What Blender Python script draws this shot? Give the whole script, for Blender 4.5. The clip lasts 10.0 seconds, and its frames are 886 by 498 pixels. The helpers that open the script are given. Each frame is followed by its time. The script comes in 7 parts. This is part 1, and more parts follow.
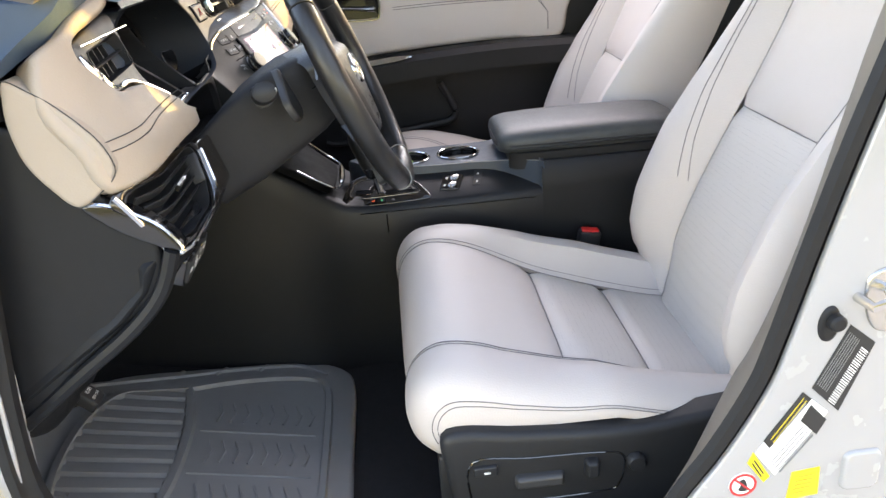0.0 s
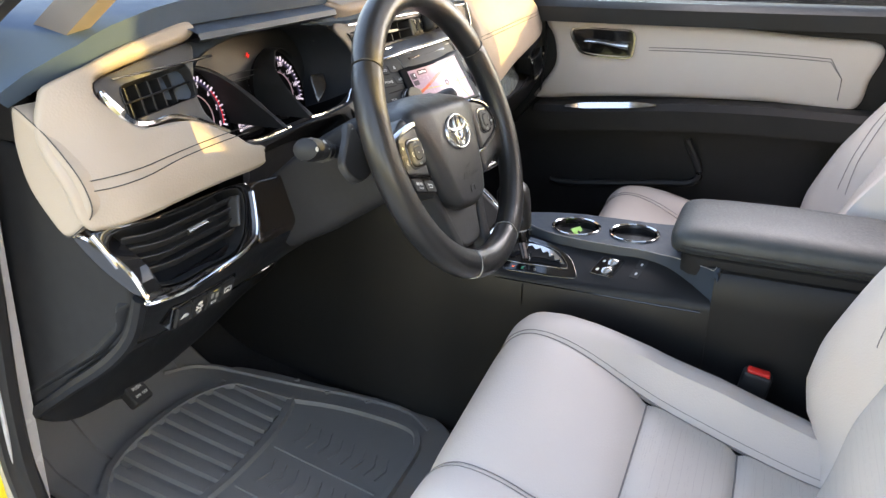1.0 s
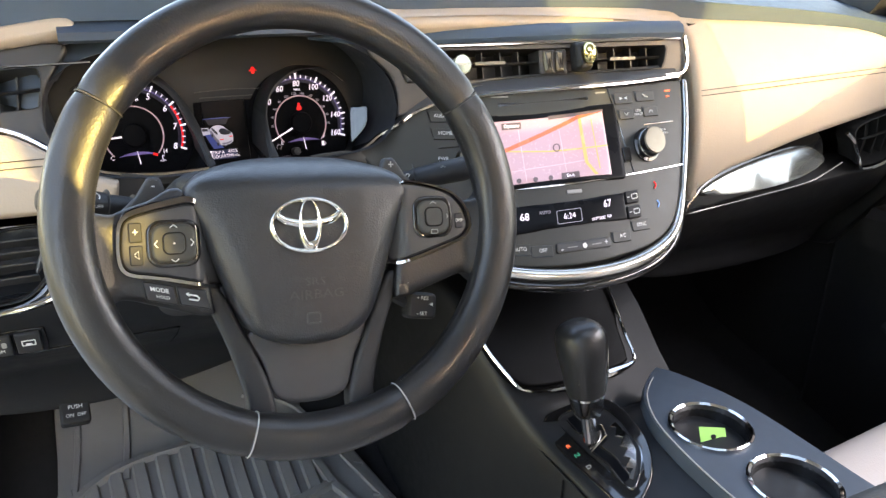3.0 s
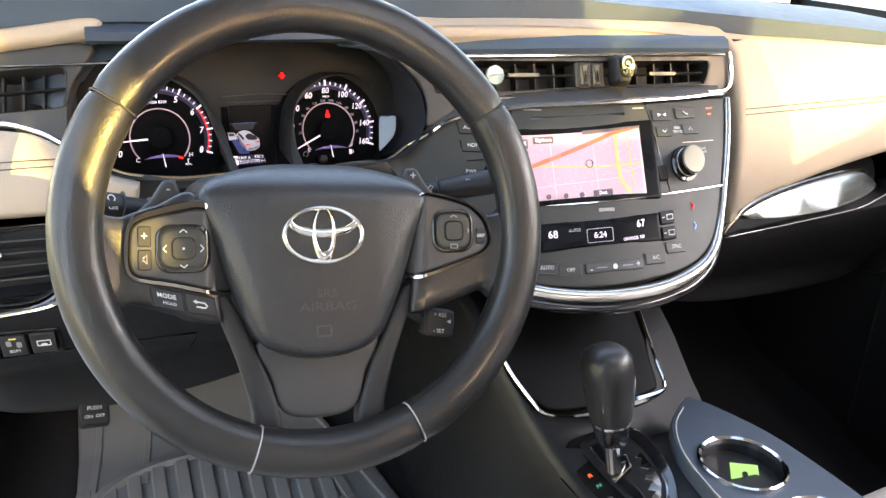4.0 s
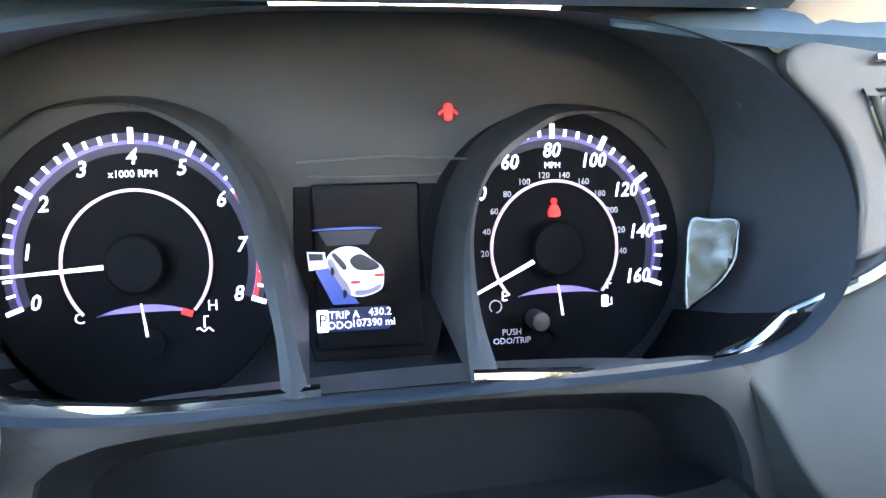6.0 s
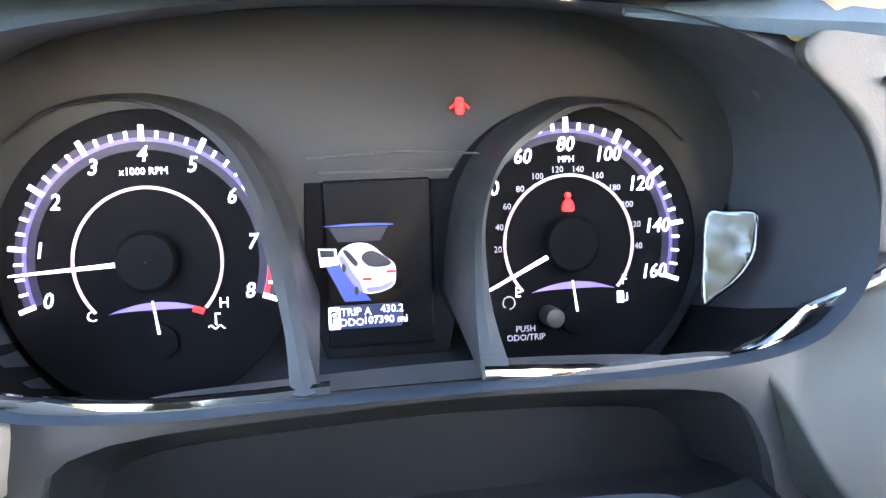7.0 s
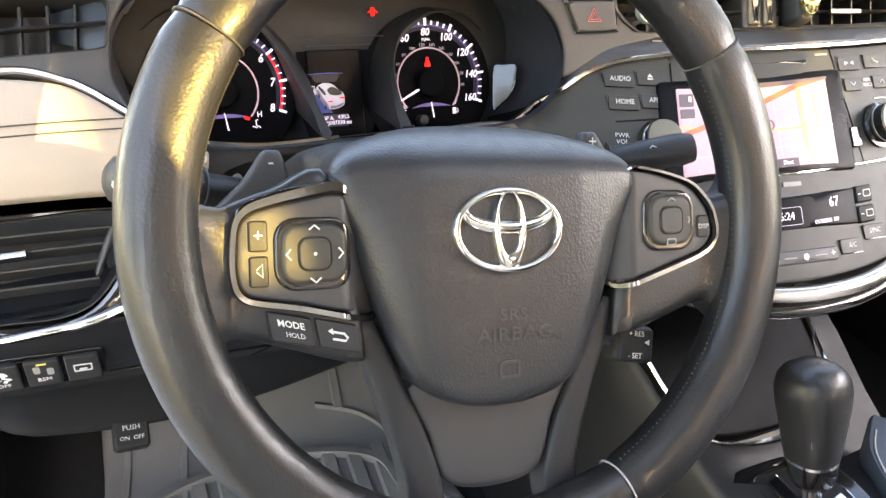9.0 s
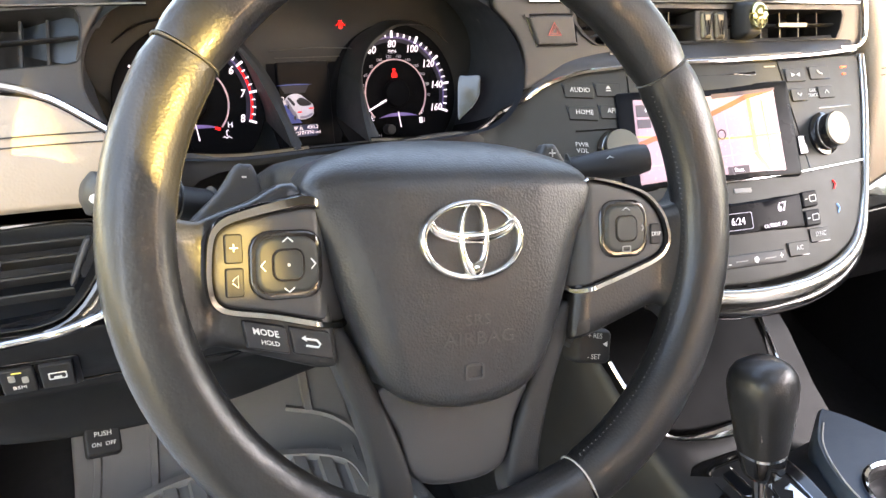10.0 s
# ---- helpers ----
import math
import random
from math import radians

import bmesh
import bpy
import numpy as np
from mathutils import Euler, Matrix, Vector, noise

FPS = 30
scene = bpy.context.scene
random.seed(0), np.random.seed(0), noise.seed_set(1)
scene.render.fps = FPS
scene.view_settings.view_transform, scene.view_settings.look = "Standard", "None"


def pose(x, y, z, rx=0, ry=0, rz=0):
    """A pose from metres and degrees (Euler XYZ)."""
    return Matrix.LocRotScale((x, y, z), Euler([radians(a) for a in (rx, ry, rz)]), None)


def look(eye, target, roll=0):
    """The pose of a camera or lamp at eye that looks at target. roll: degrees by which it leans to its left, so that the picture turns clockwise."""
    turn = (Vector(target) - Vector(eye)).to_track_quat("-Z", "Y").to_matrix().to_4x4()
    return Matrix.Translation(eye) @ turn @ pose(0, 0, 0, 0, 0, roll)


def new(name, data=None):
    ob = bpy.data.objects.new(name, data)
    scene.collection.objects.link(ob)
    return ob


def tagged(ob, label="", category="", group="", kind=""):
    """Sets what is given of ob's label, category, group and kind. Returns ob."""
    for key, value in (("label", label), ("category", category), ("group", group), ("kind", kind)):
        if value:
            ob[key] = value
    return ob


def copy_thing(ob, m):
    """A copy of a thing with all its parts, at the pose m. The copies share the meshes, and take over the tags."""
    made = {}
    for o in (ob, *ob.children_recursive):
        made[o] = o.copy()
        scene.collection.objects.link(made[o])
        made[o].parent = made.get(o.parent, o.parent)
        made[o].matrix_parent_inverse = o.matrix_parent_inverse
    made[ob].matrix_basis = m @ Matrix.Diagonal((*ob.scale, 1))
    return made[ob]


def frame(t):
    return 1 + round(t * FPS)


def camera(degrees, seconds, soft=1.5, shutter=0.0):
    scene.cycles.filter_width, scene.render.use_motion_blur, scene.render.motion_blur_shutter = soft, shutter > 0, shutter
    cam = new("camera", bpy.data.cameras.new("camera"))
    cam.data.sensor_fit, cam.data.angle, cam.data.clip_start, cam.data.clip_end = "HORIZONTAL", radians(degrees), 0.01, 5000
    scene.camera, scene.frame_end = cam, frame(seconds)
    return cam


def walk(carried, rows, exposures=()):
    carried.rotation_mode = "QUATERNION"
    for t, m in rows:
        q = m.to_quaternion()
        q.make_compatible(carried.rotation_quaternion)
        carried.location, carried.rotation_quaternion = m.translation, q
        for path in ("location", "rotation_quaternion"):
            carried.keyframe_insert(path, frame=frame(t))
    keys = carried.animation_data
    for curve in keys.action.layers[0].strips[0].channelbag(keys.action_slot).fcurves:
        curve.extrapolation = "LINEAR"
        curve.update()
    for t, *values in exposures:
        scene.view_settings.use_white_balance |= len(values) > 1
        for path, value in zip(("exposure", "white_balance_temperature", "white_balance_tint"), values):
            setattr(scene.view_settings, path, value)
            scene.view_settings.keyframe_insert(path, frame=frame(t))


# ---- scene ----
cam = camera(60.9, 10.0, soft=1.4, shutter=0.08)
PATH = [
    (0, (-1.172, -0.06, 0.863), (0.654, -0.147, 0.052), -4.7),
    (0.5, (-1.115, -0.139, 0.868), (0.69, 0.185, 0.069), -3.3),
    (1, (-0.923, -0.385, 0.912), (0.762, 0.352, 0.127), -0.2),
    (1.5, (-0.733, -0.525, 0.938), (0.743, 0.567, 0.146), 2.0),
    (2, (-0.506, -0.495, 0.941), (0.665, 0.913, 0.139), 1.7),
    (2.5, (-0.274, -0.534, 0.898), (0.681, 1.037, 0.112), 1.5),
    (2.7, (-0.21, -0.567, 0.889), (0.671, 1.053, 0.116), 1.2),
    (3.8, (-0.132, -0.607, 0.878), (0.594, 1.108, 0.148), 1.6),
    (4, (-0.134, -0.576, 0.876), (0.575, 1.147, 0.15), 1.9),
    (4.5, (-0.117, -0.361, 0.86), (0.537, 1.394, 0.161), 2.2),
    (4.8, (-0.081, -0.229, 0.83), (0.519, 1.552, 0.145), 2.2),
    (5, (-0.066, -0.146, 0.818), (0.482, 1.656, 0.145), 2.0),
    (5.5, (-0.038, -0.039, 0.794), (0.383, 1.816, 0.175), 1.3),
    (6.1, (-0.035, 0.0, 0.779), (0.286, 1.881, 0.181), 0.6),
    (6.2, (-0.036, 0.003, 0.778), (0.274, 1.888, 0.185), 0.5),
    (7.3, (-0.03, -0.009, 0.778), (0.253, 1.87, 0.153), -0.1),
    (7.5, (-0.038, -0.051, 0.788), (0.297, 1.809, 0.135), 0.2),
    (8, (-0.096, -0.184, 0.807), (0.382, 1.625, 0.101), 1.3),
    (8.5, (-0.154, -0.296, 0.808), (0.451, 1.44, 0.019), 1.4),
    (9, (-0.194, -0.349, 0.821), (0.533, 1.326, 0.007), 2.1),
    (9.5, (-0.203, -0.363, 0.831), (0.587, 1.277, 0.001), 2.4),
    (10, (-0.201, -0.366, 0.835), (0.603, 1.276, 0.025), 2.7),
]
walk(cam, [(t, look(eye, target, roll)) for t, eye, target, roll in PATH], [(0, 3.8, 7200, 28), (2.5, 4.2, 7000, 24), (4, 4.5, 7200, 26), (4.5, 4.55, 6900, 22), (5, 5.12, 5900, 16), (5.5, 4.8, 5700, 16), (6, 5.98, 5500, 16), (7.5, 6.4, 6000, 23), (8, 5.4, 6000, 18), (9, 4.8, 7400, 27), (10, 4.8, 7400, 27)])

# ---- light ----
SUN_DIR = Vector((0.48, -1.0, 0.15)).normalized()      # towards the low sun behind the car
world = bpy.data.worlds.new("sky")
scene.world = world
world.use_nodes = True
sky = world.node_tree.nodes.new("ShaderNodeTexSky")
sky.sky_type, sky.sun_disc = "NISHITA", False
sky.sun_elevation = math.asin(SUN_DIR.z)
sky.sun_rotation = math.atan2(SUN_DIR.x, SUN_DIR.y)
background = world.node_tree.nodes["Background"]
background.inputs["Strength"].default_value = 0.15
world.node_tree.links.new(sky.outputs["Color"], background.inputs["Color"])
sun_lamp = bpy.data.lights.new("sun", "SUN")
sun_lamp.energy, sun_lamp.angle, sun_lamp.color = 0.75, radians(0.5), (1.0, 0.80, 0.22)
sun = new("sun", sun_lamp)
sun.matrix_basis = look(SUN_DIR * 20, (0, 0, 0))

window_lamp = bpy.data.lights.new("window_fill", "AREA")       # fill lamp added at the passenger window to brighten the seat and console
window_lamp.shape, window_lamp.size, window_lamp.size_y, window_lamp.energy, window_lamp.color = "RECTANGLE", 0.80, 0.22, 0.32, (0.92, 0.95, 1.0)
window_lamp.spread = radians(115)
window_light = new("window_fill", window_lamp)
window_light.matrix_basis = look((1.035, -.50, 1.02), (.50, -.40, .35))


# ---- modelling tools ----
from mathutils import geometry

def world_of(ob):
    return ob.matrix_basis if ob.parent is None else Matrix.Identity(4)


def part(name, bm, material, parent=None, label="", sharp=40):
    """One mesh object from bm, in world coordinates, under a thing or a part."""
    bmesh.ops.recalc_face_normals(bm, faces=bm.faces)
    me = bpy.data.meshes.new(name)
    bm.to_mesh(me)
    bm.free()
    me.shade_smooth()
    me.set_sharp_from_angle(angle=radians(sharp))
    me.materials.append(material)
    ob = new(name, me)
    if parent:
        ob.parent = parent
        ob.matrix_parent_inverse = world_of(parent).inverted()
    return tagged(ob, label)


def thing(name, at, label, category, group="", kind=""):
    ob = new(name)
    ob.empty_display_size = 0.05
    ob.matrix_basis = Matrix.Translation(at)
    return tagged(ob, label, category, group, kind)


def cr(pts, n=6, closed=True):
    """A smooth curve through the points."""
    p = [np.array(q, float) for q in pts]
    m, out = len(p), []
    for i in range(m if closed else m - 1):
        a, b, c, d = (p[(i + k) % m] if closed else p[min(max(i + k, 0), m - 1)] for k in (-1, 0, 1, 2))
        for j in range(n):
            t = j / n
            out.append(0.5 * (2 * b + (c - a) * t + (2 * a - 5 * b + 4 * c - d) * t * t + (3 * b - a - 3 * c + d) * t ** 3))
    if not closed:
        out.append(p[-1])
    return out


def chaikin(pts, n=3):
    """A closed outline with its corners cut, which never overshoots."""
    p = [np.array(q, float) for q in pts]
    for _ in range(n):
        p = [q for a, b in zip(p, p[1:] + p[:1]) for q in (a * .8 + b * .2, a * .2 + b * .8)]
    return p


def even(pts, n, closed=True):
    """The outline cut into n steps of equal length."""
    p = [np.array(q, float) for q in pts]
    if closed:
        p = p + [p[0]]
    s = np.concatenate([[0], np.cumsum([np.linalg.norm(p[i + 1] - p[i]) for i in range(len(p) - 1)])])
    at = np.linspace(0, s[-1], n + 1)[:-1] if closed else np.linspace(0, s[-1], n)
    a = np.array(p)
    return [np.array([np.interp(v, s, a[:, k]) for k in range(a.shape[1])]) for v in at]


def rrect(cx, cy, w, h, r, n=5):
    """A rounded rectangle as an outline."""
    out = []
    for sx, sy, a0 in ((1, 1, 0), (-1, 1, 90), (-1, -1, 180), (1, -1, 270)):
        for k in range(n + 1):
            a = radians(a0 + 90 * k / n)
            out.append((cx + sx * (w / 2 - r) + r * math.cos(a), cy + sy * (h / 2 - r) + r * math.sin(a)))
    return out


def ell(cx, cy, a, b, n=40, a0=0, a1=360):
    full = abs(a1 - a0) >= 360
    return [(cx + a * math.cos(radians(a0 + (a1 - a0) * k / (n if full else n - 1))), cy + b * math.sin(radians(a0 + (a1 - a0) * k / (n if full else n - 1)))) for k in range(n)]


def loft(rings, closed=True, cap0=False, cap1=False, bm=None):
    bm = bm or bmesh.new()
    vs = [[bm.verts.new(tuple(p)) for p in r] for r in rings]
    n = len(vs[0])
    for a, b in zip(vs, vs[1:]):
        for i in range(n if closed else n - 1):
            j = (i + 1) % n
            try:
                bm.faces.new((a[i], a[j], b[j], b[i]))
            except ValueError:
                pass
    if cap0:
        bm.faces.new(vs[0])
    if cap1:
        bm.faces.new(vs[-1])
    return bm


def inward(pts):
    """The unit normals of a closed outline, towards its inside."""
    n = len(pts)
    area = sum(pts[i][0] * pts[(i + 1) % n][1] - pts[(i + 1) % n][0] * pts[i][1] for i in range(n))
    s, out = (1 if area > 0 else -1), []
    for i in range(n):
        a, b, c = pts[i - 1], pts[i], pts[(i + 1) % n]
        d = sum(((q - p) / max(np.linalg.norm(q - p), 1e-9) for p, q in ((a, b), (b, c))), np.zeros(2))
        d = d / max(np.linalg.norm(d), 1e-9)
        out.append(np.array((-d[1], d[0])) * s)
    return out


def within(p, poly):
    inside = False
    for (x0, y0), (x1, y1) in zip(poly, poly[1:] + poly[:1]):
        if (y0 > p[1]) != (y1 > p[1]) and p[0] < (x1 - x0) * (p[1] - y0) / (y1 - y0) + x0:
            inside = not inside
    return inside


def pillow(outline, place, proud=0.004, edge=0.004, back=0.01, spine=None, steps=4, rings=12, dome=0.0, bm=None, holes=()):
    """A padded or bevelled panel: its outline lies on place(u, v, height), its rounded edge rises to the face, which stands proud; holes go through."""
    pts = [np.array(p[:2], float) for p in outline]
    nrm = inward(pts)
    rows = [[place(p[0], p[1], -back) for p in pts]]
    for k in range(steps + 1):
        a = math.pi / 2 * k / steps
        ring = [p + n * edge * (1 - math.cos(a)) for p, n in zip(pts, nrm)]
        rows.append([place(w[0], w[1], proud * math.sin(a)) for w in ring])
    bm = loft(rows, bm=bm)
    loops = [ring] + [[np.array(p[:2], float) for p in h] for h in holes]
    lo, hi = np.min(ring, axis=0), np.max(ring, axis=0)
    step = max(max(hi - lo) / (rings * 2), 0.0006)
    verts, edges = [], []
    for lp in loops:
        i0 = len(verts)
        verts += [Vector(p) for p in lp]
        edges += [(i0 + i, i0 + (i + 1) % len(lp)) for i in range(len(lp))]
    allb = np.array([p for lp in loops for p in lp])
    tup = [[tuple(p) for p in lp] for lp in loops]
    for x in np.arange(lo[0] + step / 2, hi[0], step):
        for y in np.arange(lo[1] + step / 2, hi[1], step):
            if within((x, y), tup[0]) and not any(within((x, y), h) for h in tup[1:]) and np.min(np.linalg.norm(allb - (x, y), axis=1)) > step * .45:
                verts.append(Vector((x, y)))
    co, _, faces, *_ = geometry.delaunay_2d_cdt(verts, edges, [], 1, 1e-7)
    reach = max(min(hi - lo) * .5, 1e-6)
    put = []
    for c in co:
        d = np.min(np.linalg.norm(allb - np.array(c), axis=1)) if dome else 0
        t = min(d / reach, 1)
        put.append(bm.verts.new(place(c.x, c.y, proud + dome * (1 - (1 - t) ** 2))))
    for f in faces:
        m = sum((co[i] for i in f), Vector((0, 0))) / len(f)
        if within(m, tup[0]) and not any(within(m, h) for h in tup[1:]):
            try:
                bm.faces.new([put[i] for i in f])
            except ValueError:
                pass
    for h in loops[1:]:
        loft([[place(p[0], p[1], proud) for p in h], [place(p[0], p[1], -back) for p in h]], bm=bm)
    bmesh.ops.remove_doubles(bm, verts=bm.verts, dist=2e-6)
    loose = [v for v in bm.verts if not v.link_faces]
    bmesh.ops.delete(bm, geom=loose, context="VERTS")
    return bm


def band(outer, inner, place, h=0.003, back=0.006, lip=0.001, inner_back=None, bm=None):
    """A frame between two outlines with the same number of points."""
    ib = back if inner_back is None else inner_back
    o, i = [np.array(p, float) for p in outer], [np.array(p, float) for p in inner]
    mix = lambda t: [a + (b - a) * t for a, b in zip(o, i)]
    rows = [[place(p[0], p[1], -back) for p in o], [place(p[0], p[1], h - lip) for p in o], [place(p[0], p[1], h) for p in mix(0.2)],
            [place(p[0], p[1], h) for p in mix(0.8)], [place(p[0], p[1], h - lip) for p in i], [place(p[0], p[1], -ib) for p in i]]
    return loft(rows, bm=bm)


def sweep(path, section, up, closed=False, bm=None, size=None):
    """A section (a across, b along up) drawn along a path of points. up: a vector, or one for each point."""
    P = [Vector(p) for p in path]
    n, rings = len(P), []
    for i, p in enumerate(P):
        a, b = (P[i - 1], P[(i + 1) % n]) if closed else (P[max(i - 1, 0)], P[min(i + 1, n - 1)])
        t = (b - a).normalized()
        u = Vector(up[i]) if isinstance(up, list) else Vector(up)
        side = t.cross(u).normalized()
        u = side.cross(t).normalized()
        k = size[i] if size else 1
        rings.append([p + side * (s[0] * k) + u * (s[1] * k) for s in section])
    if closed:
        rings.append(rings[0])
        bm = loft(rings, bm=bm)
        bmesh.ops.remove_doubles(bm, verts=bm.verts, dist=1e-7)
        return bm
    return loft(rings, cap0=True, cap1=True, bm=bm)


def circle(r, n=10, r2=None):
    return [(r * math.cos(2 * math.pi * k / n), (r2 or r) * math.sin(2 * math.pi * k / n)) for k in range(n)]


def tube(path, r, n=8, up=(0.013, 0.021, 1), closed=False, bm=None, size=None):
    return sweep(path, circle(r, n), up, closed, bm, size)


def lathe(profile, place, n=32, bm=None):
    """profile: (radius, height) from the outside in; place(u, v, h)."""
    rows = [[place(r * math.cos(2 * math.pi * k / n), r * math.sin(2 * math.pi * k / n), h) for k in range(n)] for r, h in profile]
    bm = loft(rows, bm=bm)
    bmesh.ops.remove_doubles(bm, verts=bm.verts, dist=1e-7)
    return bm


def block(size, bevel=0.004, m=None, seg=3, bm=None):
    """A box with rounded edges at the pose m."""
    b = bmesh.new()
    bmesh.ops.create_cube(b, size=1.0)
    bmesh.ops.scale(b, vec=size, verts=b.verts)
    if bevel:
        bmesh.ops.bevel(b, geom=b.edges[:], offset=bevel, segments=seg, profile=0.5, affect="EDGES")
    if m is not None:
        bmesh.ops.transform(b, matrix=m, verts=b.verts)
    if bm is None:
        return b
    me = bpy.data.meshes.new("tmp")
    b.to_mesh(me)
    b.free()
    bm.from_mesh(me)
    bpy.data.meshes.remove(me)
    return bm


def sheet(f, us, vs, thick=0.0, bm=None):
    """A surface f(u, v) -> Vector over a grid, with a back side thick metres behind along its normal."""
    grid = [[Vector(f(u, v)) for u in us] for v in vs]
    bm = bm or bmesh.new()
    V = [[bm.verts.new(p) for p in r] for r in grid]
    m, n = len(vs), len(us)
    for j in range(m - 1):
        for i in range(n - 1):
            bm.faces.new((V[j][i], V[j][i + 1], V[j + 1][i + 1], V[j + 1][i]))
    if thick:
        B = []
        for j in range(m):
            row = []
            for i in range(n):
                du = grid[j][min(i + 1, n - 1)] - grid[j][max(i - 1, 0)]
                dv = grid[min(j + 1, m - 1)][i] - grid[max(j - 1, 0)][i]
                row.append(bm.verts.new(grid[j][i] - du.cross(dv).normalized() * thick))
            B.append(row)
        for j in range(m - 1):
            for i in range(n - 1):
                bm.faces.new((B[j][i], B[j + 1][i], B[j + 1][i + 1], B[j][i + 1]))
        ring = [(0, i) for i in range(n)] + [(j, n - 1) for j in range(1, m)] + [(m - 1, i) for i in range(n - 2, -1, -1)] + [(j, 0) for j in range(m - 2, 0, -1)]
        for (a, b), (c, d) in zip(ring, ring[1:] + ring[:1]):
            bm.faces.new((V[a][b], V[c][d], B[c][d], B[a][b]))
    return bm


def letters(name, words, size, place, material, parent, at=(0, 0), h=0.0006, turn=0, bold=0.0, wide=1.0, deep=0.0002, align="CENTER", slant=0.0):
    """Raised letters on place(u, v, height)."""
    cu = bpy.data.curves.new(name, "FONT")
    cu.body, cu.size, cu.align_x, cu.align_y, cu.offset, cu.extrude, cu.resolution_u = words, size, align, "CENTER", bold, 0, 2
    tmp = new(name, cu)
    me = bpy.data.meshes.new_from_object(tmp)
    bpy.data.objects.remove(tmp)
    bpy.data.curves.remove(cu)
    bm = bmesh.new()
    bm.from_mesh(me)
    bpy.data.meshes.remove(me)
    c, s = math.cos(radians(turn)), math.sin(radians(turn))
    top = bmesh.ops.extrude_face_region(bm, geom=bm.faces[:])["geom"]
    up = set(v for v in top if isinstance(v, bmesh.types.BMVert))
    for v in bm.verts:
        x, y = v.co.x * wide + v.co.y * slant, v.co.y
        v.co = place(at[0] + c * x - s * y, at[1] + s * x + c * y, h + (deep if v in up else 0))
    return part(name, bm, material, parent)


def on(f):
    """The placing on a wall y = f(x, z) that faces the back of the car."""
    def place(u, v, h):
        e = 0.002
        fx, fz = (f(u + e, v) - f(u - e, v)) / (2 * e), (f(u, v + e) - f(u, v - e)) / (2 * e)
        return Vector((u, f(u, v), v)) + Vector((fx, -1, fz)).normalized() * h
    return place


def plane(origin, ex, ey):
    o, ex = Vector(origin), Vector(ex).normalized()
    ez = ex.cross(Vector(ey)).normalized()
    ey = ez.cross(ex)
    return lambda u, v, h: o + ex * u + ey * v + ez * h


# ---- materials ----
def material(name, color, rough=0.5, metal=0.0, bump=0.0, scale=300.0, kind="NOISE", vary=0.12, patch=4.0, coat=0.0, color2=None, spec=0.5, rvary=0.1, glow=0.0, stretch=None, sheen=0.0):
    """A surface with a grain (bump at scale per metre), a broader unevenness (patch per metre) and varied gloss."""
    m = bpy.data.materials.new(name)
    m.use_nodes = True
    nt = m.node_tree
    b = nt.nodes["Principled BSDF"]
    N, L = nt.nodes.new, nt.links.new
    geo = N("ShaderNodeNewGeometry")
    pos = geo.outputs["Position"]
    if stretch:
        mp = N("ShaderNodeMapping")
        mp.inputs["Scale"].default_value = stretch
        L(pos, mp.inputs["Vector"])
        pos = mp.outputs["Vector"]
    big = N("ShaderNodeTexNoise")
    big.inputs["Scale"].default_value, big.inputs["Detail"].default_value = patch, 5
    L(pos, big.inputs["Vector"])
    ramp = N("ShaderNodeMix")
    ramp.data_type = "RGBA"
    c2 = color2 or tuple(min(c * (1 + vary) + 0.002, 1) for c in color)
    c1 = tuple(c * (1 - vary) for c in color) if color2 is None else color
    ramp.inputs["A"].default_value, ramp.inputs["B"].default_value = (*c1, 1), (*c2, 1)
    L(big.outputs["Fac"], ramp.inputs["Factor"])
    L(ramp.outputs["Result"], b.inputs["Base Color"])
    rr = N("ShaderNodeMapRange")
    rr.inputs["To Min"].default_value, rr.inputs["To Max"].default_value = max(rough - rvary, 0.02), min(rough + rvary, 1)
    mid = N("ShaderNodeTexNoise")
    mid.inputs["Scale"].default_value, mid.inputs["Detail"].default_value = patch * 9, 4
    L(pos, mid.inputs["Vector"])
    L(mid.outputs["Fac"], rr.inputs["Value"])
    L(rr.outputs["Result"], b.inputs["Roughness"])
    b.inputs["Metallic"].default_value = metal
    b.inputs["Specular IOR Level"].default_value = spec
    b.inputs["Coat Weight"].default_value = coat
    b.inputs["Coat Roughness"].default_value = 0.06
    b.inputs["Sheen Weight"].default_value = sheen
    if glow:
        b.inputs["Emission Color"].default_value, b.inputs["Emission Strength"].default_value = (*color, 1), glow
    if bump:
        if kind == "VORONOI":
            g = N("ShaderNodeTexVoronoi")
            g.feature = "SMOOTH_F1"
            out = g.outputs["Distance"]
        else:
            g = N("ShaderNodeTexNoise")
            g.inputs["Detail"].default_value = 3
            out = g.outputs["Fac"]
        g.inputs["Scale"].default_value = scale
        L(pos, g.inputs["Vector"])
        bn = N("ShaderNodeBump")
        bn.inputs["Strength"].default_value, bn.inputs["Distance"].default_value = bump, 0.4 / scale
        L(out, bn.inputs["Height"])
        L(bn.outputs["Normal"], b.inputs["Normal"])
    return m


